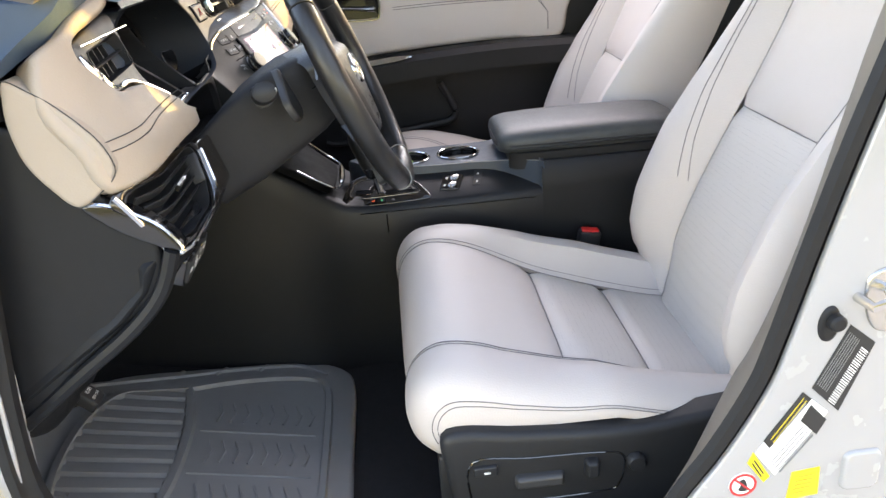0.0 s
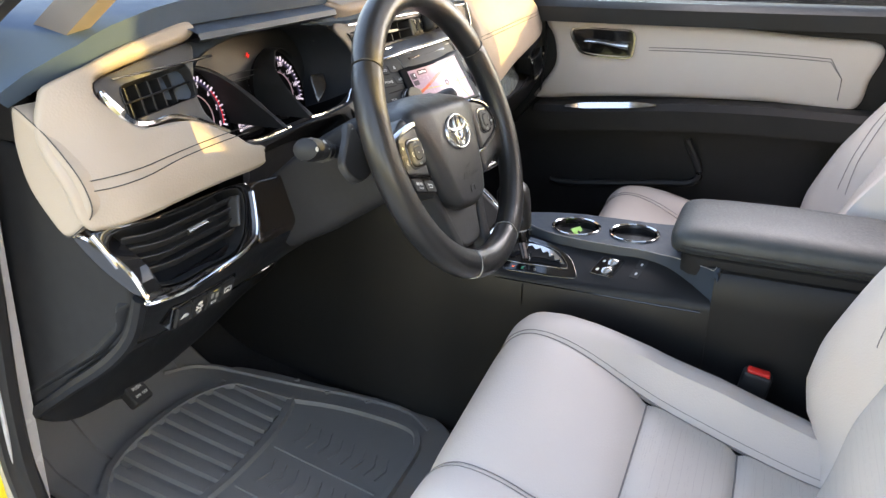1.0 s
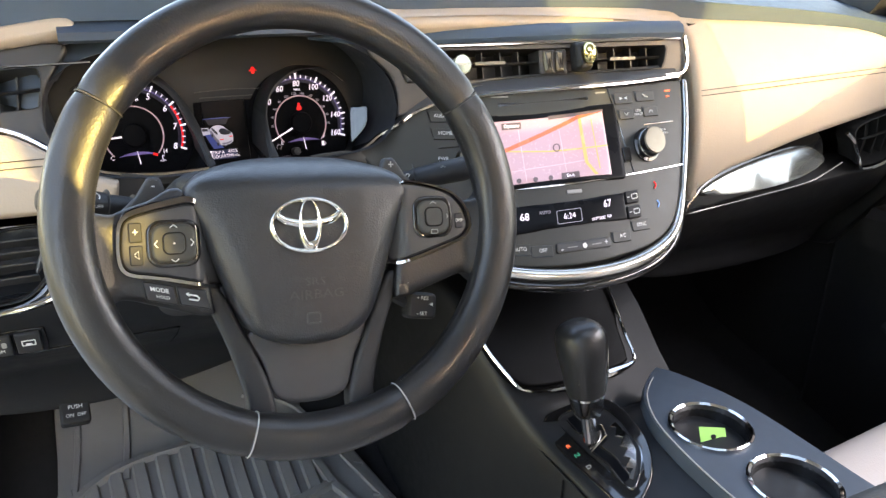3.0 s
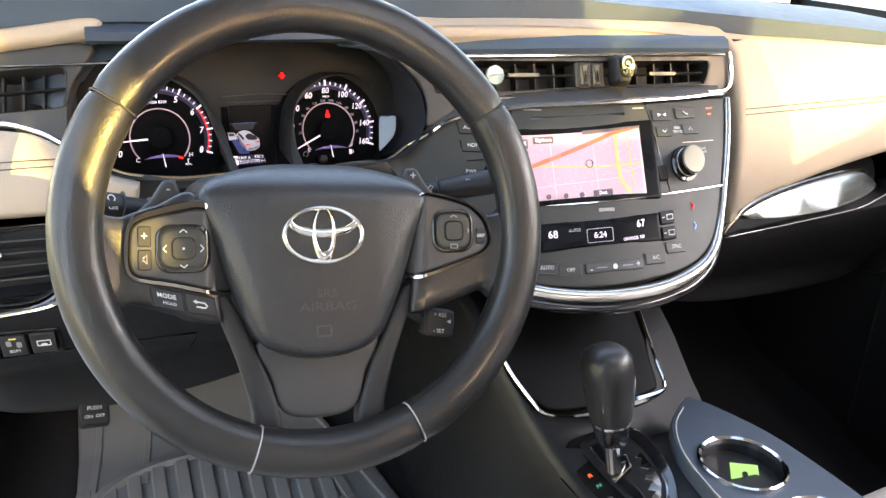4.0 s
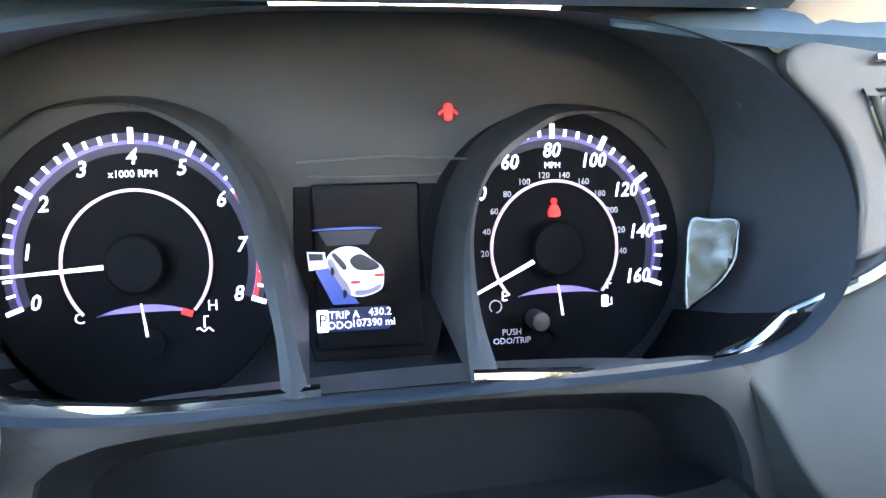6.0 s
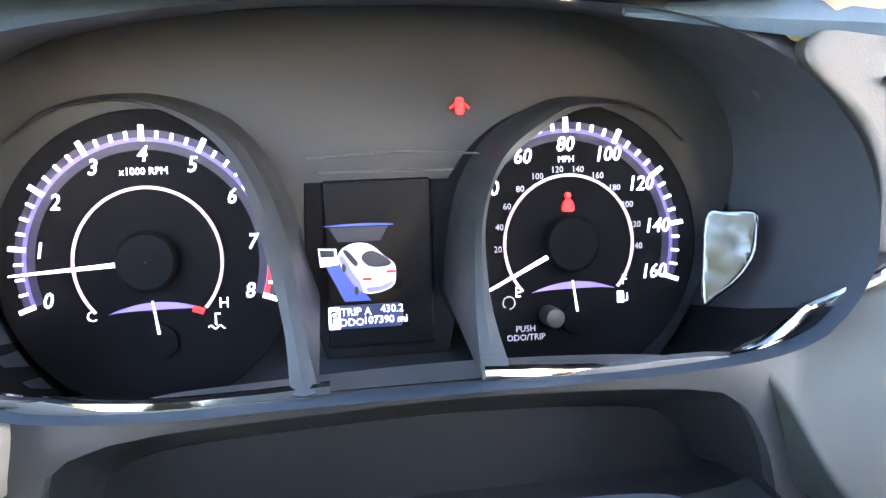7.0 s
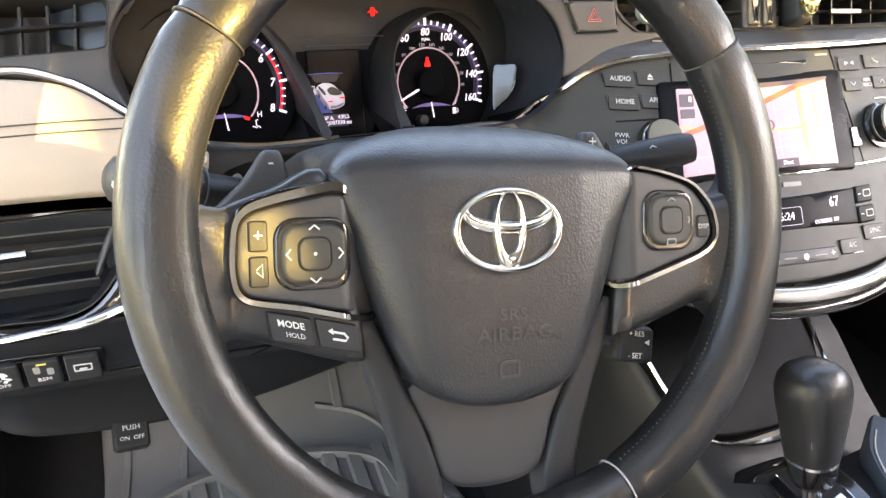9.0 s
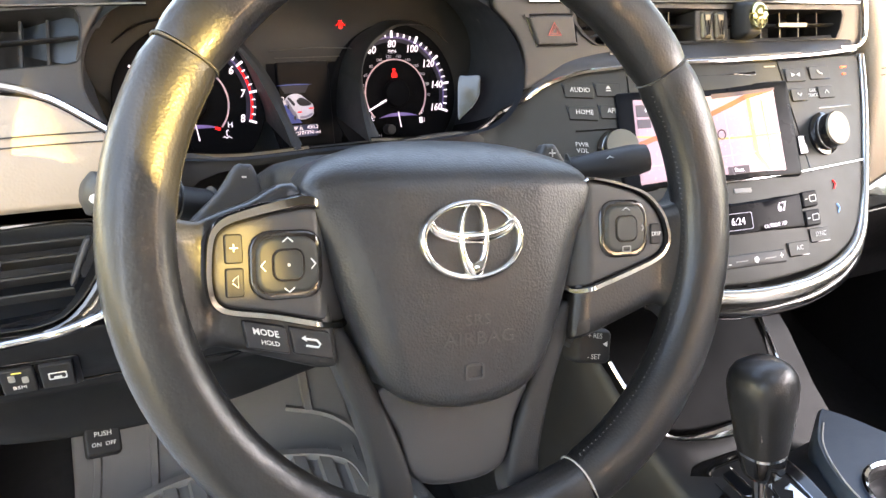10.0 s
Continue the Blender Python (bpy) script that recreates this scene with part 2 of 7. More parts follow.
def perforated(name, color, rough):
    """Leather with rows of small holes."""
    m = material(name, color, rough, bump=0.25, scale=500, kind="VORONOI", vary=0.05)
    nt = m.node_tree
    N, L = nt.nodes.new, nt.links.new
    geo = N("ShaderNodeNewGeometry")
    v = N("ShaderNodeTexVoronoi")
    v.inputs["Scale"].default_value, v.inputs["Randomness"].default_value = 260, 0.25
    L(geo.outputs["Position"], v.inputs["Vector"])
    step = N("ShaderNodeMapRange")
    step.inputs["From Min"].default_value, step.inputs["From Max"].default_value = 0.16, 0.24
    step.inputs["To Min"].default_value = 0.72
    L(v.outputs["Distance"], step.inputs["Value"])
    b = nt.nodes["Principled BSDF"]
    old = b.inputs["Base Color"].links[0].from_socket
    mul = N("ShaderNodeMix")
    mul.data_type, mul.blend_type = "RGBA", "MULTIPLY"
    mul.inputs["Factor"].default_value = 1
    L(old, mul.inputs["A"])
    L(step.outputs["Result"], mul.inputs["B"])
    L(mul.outputs["Result"], b.inputs["Base Color"])
    return m


BLACK_LEATHER = material("black_leather", (0.012, 0.012, 0.0125), 0.38, bump=0.2, scale=600, kind="VORONOI", vary=0.3, patch=14, rvary=0.16, coat=0.12)
AIRBAG_SKIN = material("airbag_skin", (0.020, 0.0212, 0.0235), 0.40, bump=0.42, scale=720, kind="VORONOI", vary=0.15, patch=12)
DASH_VINYL = material("dash_vinyl", (0.040, 0.068, 0.108), 0.58, bump=0.3, scale=700, vary=0.12, patch=6, spec=0.35)
SOFT_BLACK = material("soft_black_plastic", (0.015, 0.0155, 0.017), 0.52, bump=0.3, scale=900, vary=0.25, patch=7, spec=0.4)
DARK_GREY = material("dark_grey_plastic", (0.036, 0.036, 0.037), 0.45, bump=0.2, scale=900, vary=0.12, patch=9)
FACE_BLACK = material("instrument_face_black", (0.010, 0.011, 0.013), 0.45, vary=0.2, spec=0.3, bump=0.1, scale=1200)
COWL_GREY = material("cowl_grey_plastic", (0.011, 0.0155, 0.023), 0.60, bump=0.3, scale=800, vary=0.12, patch=8)
PANEL_GREY = material("satin_grey_paint", (0.029, 0.030, 0.0265), 0.50, metal=0.1, bump=0.08, scale=1500, vary=0.06, patch=9)
GLOSS_BLACK = material("gloss_black_plastic", (0.008, 0.008, 0.009), 0.07, vary=0.2, patch=5, rvary=0.04, coat=0.6)
CREAM_LEATHER = material("cream_leather", (0.345, 0.286, 0.228), 0.55, bump=0.28, scale=480, kind="VORONOI", vary=0.05, patch=8)
SEAT_LEATHER = material("pale_grey_leather", (0.53, 0.475, 0.44), 0.5, bump=0.28, scale=460, kind="VORONOI", vary=0.05, patch=7)
SEAT_PERF = perforated("perforated_grey_leather", (0.50, 0.46, 0.425), 0.55)
SEAT_THREAD = material("grey_thread", (0.20, 0.185, 0.18), 0.8, bump=0.4, scale=1500)
LIGHT_THREAD = material("pale_thread", (0.35, 0.35, 0.34), 0.8, bump=0.4, scale=1500)
DARK_THREAD = material("dark_thread", (0.05, 0.048, 0.045), 0.8, bump=0.4, scale=1500)
CHROME = material("chrome", (0.62, 0.61, 0.60), 0.09, metal=1.0, vary=0.04, rvary=0.025, patch=14)
SMOKED_CHROME = material("smoked_chrome", (0.48, 0.48, 0.49), 0.08, metal=1.0, vary=0.04, rvary=0.03, patch=14)
EMBLEM_CHROME = material("emblem_chrome", (0.66, 0.65, 0.62), 0.09, metal=1.0, vary=0.03, rvary=0.05, patch=14)
DARK_CHROME = material("dark_chrome", (0.30, 0.30, 0.31), 0.07, metal=1.0, vary=0.06, rvary=0.03, patch=30)
BRUSHED_METAL = material("brushed_metal", (0.17, 0.16, 0.13), 0.45, metal=1.0, vary=0.08, rvary=0.06, patch=60)
SATIN_CHROME = material("satin_chrome", (0.60, 0.58, 0.54), 0.24, metal=1.0, vary=0.04, rvary=0.02, patch=9)
DARK_WOOD = material("dark_wood_trim", (0.007, 0.005, 0.004), 0.2, vary=0.5, patch=18, coat=0.6, color2=(0.020, 0.013, 0.009), stretch=(1, 1, 9))
RUBBER = material("rubber_mat", (0.155, 0.151, 0.145), 0.55, bump=0.3, scale=1100, vary=0.2, patch=6, color2=(0.19, 0.183, 0.176))
RUBBER_SEAL = material("rubber_seal", (0.012, 0.012, 0.013), 0.6, vary=0.25, bump=0.2, scale=700, spec=0.3)
SHROUD = material("grained_shroud_plastic", (0.014, 0.014, 0.0155), 0.60, bump=0.5, scale=600, vary=0.25, patch=20, spec=0.35)
KNEE_GREY = material("knee_grey_plastic", (0.0075, 0.0085, 0.0105), 0.5, bump=0.3, scale=900, vary=0.25, patch=7, spec=0.28)
CONSOLE_SLATE = material("console_slate_plastic", (0.0058, 0.0064, 0.0078), 0.46, bump=0.3, scale=900, vary=0.25, patch=7, spec=0.35)
DOOR_GREY = material("door_grey_plastic", (0.011, 0.011, 0.012), 0.55, bump=0.3, scale=900, vary=0.2, patch=7, spec=0.3)
PAD_SLATE = material("slate_pad_vinyl", (0.032, 0.046, 0.066), 0.45, bump=0.3, scale=700, vary=0.12, patch=8)
DEEP_BLACK = material("deep_black_plastic", (0.005, 0.005, 0.006), 0.6, bump=0.3, scale=900, vary=0.2, patch=7, spec=0.35)
CARPET = material("black_carpet", (0.006, 0.006, 0.007), 0.95, bump=0.8, scale=900, vary=0.4, patch=10)
WHITE_PAINT = material("white_car_paint", (0.36, 0.354, 0.35), 0.25, vary=0.02, patch=3, coat=0.7)
TAUPE_TRIM = material("taupe_plastic", (0.17, 0.145, 0.12), 0.6, bump=0.25, scale=900, vary=0.06)
HEADLINER = material("pale_headliner", (0.58, 0.56, 0.52), 0.9, bump=0.4, scale=900, vary=0.05)
LABEL_BLACK = material("black_label_film", (0.02, 0.02, 0.02), 0.4, vary=0.1)
LABEL_WHITE = material("white_label_film", (0.75, 0.75, 0.73), 0.4, vary=0.03)
LABEL_YELLOW = material("yellow_label_film", (0.80, 0.62, 0.02), 0.4, vary=0.04)
LABEL_RED = material("red_label_ink", (0.55, 0.03, 0.03), 0.4, vary=0.04)
PRINT_WHITE = material("white_print", (0.62, 0.62, 0.60), 0.5, vary=0.03)
PRINT_GREY = material("grey_print", (0.26, 0.26, 0.25), 0.5, vary=0.03)
RED_PLASTIC = material("red_plastic", (0.55, 0.02, 0.015), 0.35, vary=0.06)
GREEN_CARD = material("green_card", (0.28, 0.62, 0.10), 0.5, vary=0.06)
GOLD = material("polished_gold_metal", (0.80, 0.68, 0.30), 0.12, metal=1.0, vary=0.05)
LIT_WHITE = material("lit_white", (0.92, 0.86, 1.0), 0.5, vary=0.0, glow=0.0520)
LIT_DIM = material("lit_dim", (0.45, 0.42, 0.48), 0.5, vary=0.0, glow=0.0120)
LIT_RING = material("lit_ring", (0.60, 0.42, 0.46), 0.5, vary=0.0, glow=0.0180)
LIT_VIOLET = material("lit_violet", (0.10, 0.075, 0.22), 0.5, vary=0.0, glow=0.0120)
LIT_HAZE = material("lit_violet_haze", (0.014, 0.010, 0.032), 0.6, vary=0.3, patch=60, glow=0.0028)
LIT_SUB = material("lit_pale_violet", (0.20, 0.14, 0.38), 0.5, vary=0.0, glow=0.016)
LIT_DUSK = material("lit_dusk_blue", (0.004, 0.007, 0.022), 0.4, vary=0.2, glow=0.004)
LIT_NAVY = material("lit_navy", (0.012, 0.022, 0.075), 0.4, vary=0.1, glow=0.010)
LIT_RED = material("lit_red", (0.75, 0.008, 0.004), 0.5, vary=0.0, glow=0.0520)
LIT_BLUE = material("lit_blue", (0.04, 0.07, 0.30), 0.4, vary=0.0, glow=0.0200)
LIT_GREEN = material("lit_green", (0.03, 0.45, 0.25), 0.5, vary=0.0, glow=0.012)
LIT_AMBER = material("lit_amber", (1.0, 0.15, 0.05), 0.5, vary=0.0, glow=0.0600)
MAP_PINK = material("lit_map_ground", (0.30, 0.21, 0.25), 0.25, vary=0.03, patch=30, glow=0.064)
MAP_ROAD = material("lit_map_highway", (0.40, 0.09, 0.04), 0.25, vary=0.0, glow=0.078)
MAP_YELLOW = material("lit_map_street", (0.36, 0.27, 0.10), 0.25, vary=0.0, glow=0.078)
MAP_PALE = material("lit_map_lane", (0.36, 0.27, 0.31), 0.25, vary=0.0, glow=0.085)
MAP_GREY = material("lit_map_box", (0.10, 0.08, 0.09), 0.25, vary=0.0, glow=0.0120)
LCD_DARK = material("dark_display_glass", (0.003, 0.0035, 0.005), 0.3, vary=0.1, spec=0.08)
DIAL_BLACK = material("dial_black", (0.004, 0.004, 0.005), 0.8, vary=0.3, spec=0.06, bump=0.1, scale=1200)


def glass(name, tint):
    """A thin pane: it lets tinted light through and mirrors at grazing angles."""
    m = bpy.data.materials.new(name)
    m.use_nodes = True
    nt = m.node_tree
    nt.nodes.remove(nt.nodes["Principled BSDF"])
    N, L = nt.nodes.new, nt.links.new
    t, g, f, mix = N("ShaderNodeBsdfTransparent"), N("ShaderNodeBsdfGlossy"), N("ShaderNodeLayerWeight"), N("ShaderNodeMixShader")
    t.inputs["Color"].default_value, g.inputs["Roughness"].default_value, f.inputs["Blend"].default_value = (*tint, 1), 0.02, 0.5
    power, rise = N("ShaderNodeMath"), N("ShaderNodeMath")
    power.operation, rise.operation = "POWER", "MULTIPLY_ADD"
    power.inputs[1].default_value, rise.inputs[1].default_value, rise.inputs[2].default_value = 5.0, 0.90, 0.025
    L(f.outputs["Facing"], power.inputs[0])
    L(power.outputs["Value"], rise.inputs[0])
    L(rise.outputs["Value"], mix.inputs["Fac"])
    L(t.outputs["BSDF"], mix.inputs[1])
    L(g.outputs["BSDF"], mix.inputs[2])
    L(mix.outputs["Shader"], nt.nodes["Material Output"].inputs["Surface"])
    return m


CLEAR_GLASS = glass("clear_glass", (0.985, 0.99, 0.985))
TINTED_GLASS = glass("tinted_glass", (0.90, 0.91, 0.88))
SMOKED_GLASS = glass("smoked_glass", (0.80, 0.80, 0.77))

# ---- the dashboard's shape: walls y = f(x, z) that face the back of the car ----
def face_left(x, z):
    y = float(np.interp(z, (.345, .41, .465, .50, .545, .60, .63, .665, .70, .72, .755, .80, .85), (.42, .325, .244, .210, .188, .205, .215, .222, .248, .258, .272, .297, .36)))
    return y + 8 * max(0.0, -.33 - x) ** 2


def face_stack(x, z):
    return .171 - .06 * (x - .4) + .7 * (z - .656) + (1.09 if x < .4 else .35) * min((x - .4) ** 2, .06)


def face_vents(x, z):
    return .264 - .11 * (x - .212) + .3 * (z - .738)


def face_right(x, z):
    y = float(np.interp(z, (.40, .5, .55, .6, .67, .72, .76, .79, .81, .85), (.30, .215, .19, .185, .195, .21, .235, .27, .32, .45)))
    return y + 1.6 * max(0.0, x - .98) ** 2


def face_dial(x, z):
    return .34 + .25 * (z - .652)


LEFT, STACK_FACE, VENTS, RIGHT, DIAL = on(face_left), on(face_stack), on(face_vents), on(face_right), on(face_dial)


def STACK(u, v, h):
    """On the centre stack, which narrows and draws to the driver's side towards its foot."""
    d = .685 - v
    return STACK_FACE(u - .16 * d, v + .001 + .075 * d, h)


FACE_Y = lambda y: (lambda u, v, h: Vector((u, y - h, v)))


def pad_start(x):
    return .289 + 8 * max(0.0, -.33 - x) ** 2 - .034 * min(1.0, max(0.0, (x - .50) / .15))


def dash_top(x, y):
    """Height of the dashboard's upper side."""
    s = min(max((y - pad_start(x)) / .15, 0), 1)
    hump = .003 * math.exp(-((x + .10) / .22) ** 2) * math.exp(-((y - .33) / .12) ** 2)
    front = float(np.interp(x, (-.40, -.372, -.30, -.228, -.172, .385, .545, .66, .825, .958, 1.12), (.746, .766, .784, .795, .800, .800, .789, .781, .769, .757, .736)))
    far = float(np.interp(x, (.38, .66, .96, 1.12), (.806, .800, .784, .768)))
    s = s * (2 - s)
    return front * (1 - s) + far * s + .055 * max(0, y - .50) + hump - .03 * max(0, (x - .9)) - .03 * max(0, -.3 - x)


dashboard = thing("dashboard", (0.36, 0.4, 0.3), "black and cream two-tone stitched leather car dashboard", "dashboard")

# upper side with its slab of soft vinyl
part("top_pad", sheet(lambda u, v: (u, pad_start(u) + (.80 - pad_start(u)) * v, dash_top(u, pad_start(u) + (.80 - pad_start(u)) * v)), list(np.linspace(-.40, 1.12, 70)), list(np.linspace(0, 1, 34) ** 1.5), -.03), DASH_VINYL, dashboard, "slate grey vinyl top")
part("defroster_slot", pillow(rrect(0, 0, 1.0, .03, .01), lambda u, v, h: Vector((.36 + u, .74 + v, dash_top(.36 + u, .74 + v) + .002 + h)), .003, .003, .01, spine=[(-.48, 0), (.48, 0)]), SOFT_BLACK, dashboard)
# raised hood pad over the instruments, with its double seam
hood_line = cr([(-.350, .310), (-.316, .348), (-.238, .428), (-.177, .441), (-.133, .431), (-.063, .373), (-.068, .300)], 6, False)
for off in (0, .006):
    part("seam", tube([Vector((p[0], p[1] + off, dash_top(p[0], p[1] + off) + .0022)) for p in hood_line], .0013, 6), DARK_THREAD, dashboard)

# hidden body behind the panels
core = bmesh.new()
block((1.50, .42, .40), .03, pose(.36, .62, .58), bm=core)
part("core", core, DEEP_BLACK, dashboard)

# -- driver's cream pad: runs under the vent, round its end and up over it
pad_outline = cr([(-.400, .625), (-.404, .66), (-.402, .71), (-.390, .750), (-.372, .768), (-.30, .786), (-.228, .797), (-.172, .803), (-.158, .797), (-.168, .786),
                  (-.23, .778), (-.29, .772), (-.331, .764), (-.343, .752), (-.338, .738), (-.319, .713), (-.295, .706), (-.259, .704), (-.226, .696), (-.19, .674), (-.165, .6595), (-.146, .6525),
                  (-.1415, .6495), (-.1455, .631), (-.150, .6265), (-.170, .6255), (-.247, .627), (-.331, .626), (-.385, .620)], 4)
pad = part("cream_pad", pillow(pad_outline, LEFT, .012, .0062, .03, spine=[(-.155, .642), (-.20, .65), (-.26, .668), (-.345, .672), (-.372, .72), (-.355, .764), (-.29, .779), (-.18, .794)], steps=6, rings=5), CREAM_LEATHER, dashboard, "cream leather padding with double stitching")
# its padded end, towards the door
end_out = cr([(.319, .746), (.295, .732), (.278, .719), (.256, .696), (.240, .673), (.234, .646), (.252, .626), (.281, .610), (.304, .632), (.322, .662), (.328, .698), (.326, .724)], 5)
end_pad = part("pad_end", pillow(end_out, lambda u, v, h: Vector((-.400 - h, u, v)), .003, .006, .03, steps=4), CREAM_LEATHER, pad)
part("seam", tube([Vector((-.4025, u, v)) for u, v in end_out[:36]], .0007, 5), DARK_THREAD, end_pad)
for z0 in (.662, .668):
    part("seam", tube([LEFT(x, z0 + .006 * math.sin((x + .39) * 9), .0123) for x in np.linspace(-.392, -.165 - (z0 - .662), 26)], .0006, 6), DARK_THREAD, pad)

# -- upper outer vent in its grey housing
housing = cr([(-.339, .758), (-.29, .769), (-.231, .777), (-.186, .782), (-.170, .777), (-.184, .757), (-.197, .735), (-.201, .705), (-.190, .676), (-.226, .697), (-.259, .706), (-.30, .709), (-.319, .716)], 5)
skew = lambda u, v: (u + .10 * (v - .738), v + .06 * (u + .255))
part("vent_housing", pillow(housing, LEFT, .003, .004, .03, holes=[[skew(*p) for p in rrect(-.255, .738, .113, .038, .007)]]), DARK_GREY, dashboard)


def slot_vent(name, label, outline, place, rows, cols, span, slat_dir, parent_at, tab=None, depth=.035, slat_mat=None):
    """A rectangular air vent: a dark well, cross slats and upright vanes."""
    v = thing(name, parent_at, label, "air vent", "dashboard air vents")
    o = even(outline, 48)
    c = np.mean(o, axis=0)
    i = [c + (p - c) * .96 for p in o]
    part("well", loft([[place(p[0], p[1], .004) for p in o], [place(p[0], p[1], -depth) for p in i]], cap1=True), SOFT_BLACK, v)
    part("frame", band([c + (p - c) * 1.03 for p in o], o, place, .0045, .004, .001), SOFT_BLACK, v)
    for k in rows:
        a, b = k
        part("slat", sweep([place(a[0] + (b[0] - a[0]) * t, a[1] + (b[1] - a[1]) * t, -.006) for t in np.linspace(0, 1, 8)], [(-.0012, -.006), (.0012, -.006), (.0012, .005), (0, .006), (-.0012, .005)], slat_dir), slat_mat or DEEP_BLACK, v)
    for a, b in cols:
        part("vane", sweep([place(a[0] + (b[0] - a[0]) * t, a[1] + (b[1] - a[1]) * t, -.016) for t in (0, .5, 1)], [(-.0009, -.009), (.0009, -.009), (.0009, .006), (-.0009, .006)], slat_dir), SOFT_BLACK, v)
    if tab:
        a, b = tab
        part("tab", sweep([place(a[0] + (b[0] - a[0]) * t, a[1] + (b[1] - a[1]) * t, .001) for t in np.linspace(0, 1, 5)], [(-.0025, -.004), (.0025, -.004), (.0028, .003), (0, .004), (-.0028, .003)], slat_dir), SATIN_CHROME, v, "satin metal tab")
    return v


OUT = (0, -1, .35)
slot_vent("air_vent", "dark rectangular air vent with upright vanes and one cross slat", rrect(-.255, .738, .112, .037, .007), lambda u, v, h: LEFT(*skew(u, v), h),
          [((-.31, .738), (-.2, .738))], [((x, .7215), (x, .7545)) for x in (-.293, -.275, -.257, -.239, -.221)], 0, OUT, (-.255, .27, .738))
# bright trim along the vent and on under the instruments
vent_chrome = cr([(-.336, .752), (-.332, .738), (-.318, .715), (-.290, .709), (-.257, .709), (-.226, .699), (-.188, .676)], 6, False)
part("chrome_trim", sweep([LEFT(p[0], p[1], .006) for p in vent_chrome], [(-.004, -.003), (.004, -.003), (.004, .001), (.002, .003), (-.002, .003), (-.004, .001)], OUT, size=[1.9 - 1.2 * min(1, abs(k - 9) / 9) if k < 18 else .7 for k in range(len(vent_chrome))]), CHROME, dashboard, "polished chrome strip")
part("chrome_trim", sweep([LEFT(x, .7595 + .012 * (x + .31), .005) for x in np.linspace(-.315, -.15, 12)], circle(.0014, 6), OUT), CHROME, dashboard, "thin chrome strip")

# -- lower outer vent: chrome corner, broad slats, thumb wheel
low = cr([(-.397, .618), (-.386, .575), (-.377, .537), (-.30, .538), (-.216, .546), (-.196, .575), (-.186, .602), (-.196, .617), (-.29, .62)], 5)
lv = slot_vent("air_vent", "black air vent with broad slats, thumb wheel and chrome corner trim", cr([(-.386, .613), (-.372, .556), (-.30, .549), (-.235, .554), (-.204, .611), (-.29, .615)], 6), lambda u, v, h: LEFT(u, v, h - .004),
               [((-.380, .604), (-.212, .603)), ((-.377, .592), (-.217, .592)), ((-.374, .580), (-.222, .580)), ((-.371, .568), (-.228, .568))], [], 0, (0, -1, 1.3), (-.29, .2, .58), tab=((-.305, .592), (-.272, .593)), slat_mat=SOFT_BLACK)
o = even(low, 60)
c = np.array((-.293, .585))
inner = even(cr([(-.388, .6145), (-.3735, .553), (-.30, .546), (-.233, .551), (-.201, .6125), (-.29, .6165)], 8), 240)
pick = [min(inner, key=lambda q, p=p: abs(math.remainder(math.atan2(q[1] - c[1], q[0] - c[0]) - math.atan2(p[1] - c[1], p[0] - c[0]), 2 * math.pi))) for p in o]
part("surround", band(o, pick, LEFT, .003, .02, .001, .01), GLOSS_BLACK, lv, "gloss black surround")
trim = cr([(-.397, .616), (-.389, .58), (-.3805, .539), (-.379, .5345), (-.374, .5352), (-.30, .539), (-.225, .546), (-.205, .555), (-.193, .580), (-.186, .603)], 6, False)
part("chrome_trim", sweep([LEFT(p[0], p[1], .005) for p in trim], [(-.0028, -.003), (.0028, -.003), (.0028, .001), (.0012, .0026), (-.0012, .0026), (-.0028, .001)], OUT), CHROME, lv, "polished chrome edge")
end_low = cr([(.284, .607), (.262, .609), (.233, .597), (.205, .578), (.187, .551), (.197, .547), (.236, .566), (.262, .584)], 5)
part("vent_end", pillow(end_low, lambda u, v, h: Vector((-.392 - h, u, v)), .003, .004, .02), GLOSS_BLACK, lv, "gloss dark end piece")
part("chrome_trim", tube([Vector((-.3955, u, v)) for u, v in end_low[3:24]], .0028, 6), CHROME, lv, "polished chrome edge")
part("thumb_wheel", pillow(cr([(-.216, .605), (-.224, .590), (-.230, .575), (-.226, .574), (-.219, .588), (-.211, .604)], 5), LEFT, .006, .002, .01), DARK_GREY, lv)
# dark wood panel between vent and column
part("wood_panel", pillow(cr([(-.184, .609), (-.13, .606), (-.10, .60), (-.10, .535), (-.15, .532), (-.200, .540), (-.19, .57)], 5), LEFT, .003, .004, .02), DARK_WOOD, dashboard, "glossy dark wood panel")
# -- lower panel with its row of switches
knee = cr([(-.392, .536), (-.395, .50), (-.397, .44), (-.393, .345), (-.35, .298), (-.22, .280), (-.10, .288), (.02, .312), (.15, .345), (.16, .50), (.10, .545), (0, .55), (-.10, .535), (-.22, .54), (-.32, .534)], 5)
part("knee_panel", pillow(knee, LEFT, .002, .012, .05, spine=[(-.34, .45), (.10, .47)], rings=6), KNEE_GREY, dashboard)
part("knee_seam", tube([LEFT(x, .470 - .02 * (x + .36), .0025) for x in np.linspace(-.365, -.10, 14)] + [LEFT(-.10, .43, .0025), LEFT(-.105, .39, .0025)], .0012, 6), GLOSS_BLACK, dashboard)
part("switch_strip", pillow(rrect(-.290, .499, .114, .036, .004), lambda u, v, h: LEFT(u, .499 - .03 * (u + .29), .004) + Vector((0, -.35 * (v - .499) - .94 * h, .94 * (v - .499) - .35 * h)), .0012, .001, .022, spine=[(-.33, .499), (-.25, .499)]), GLOSS_BLACK, dashboard)
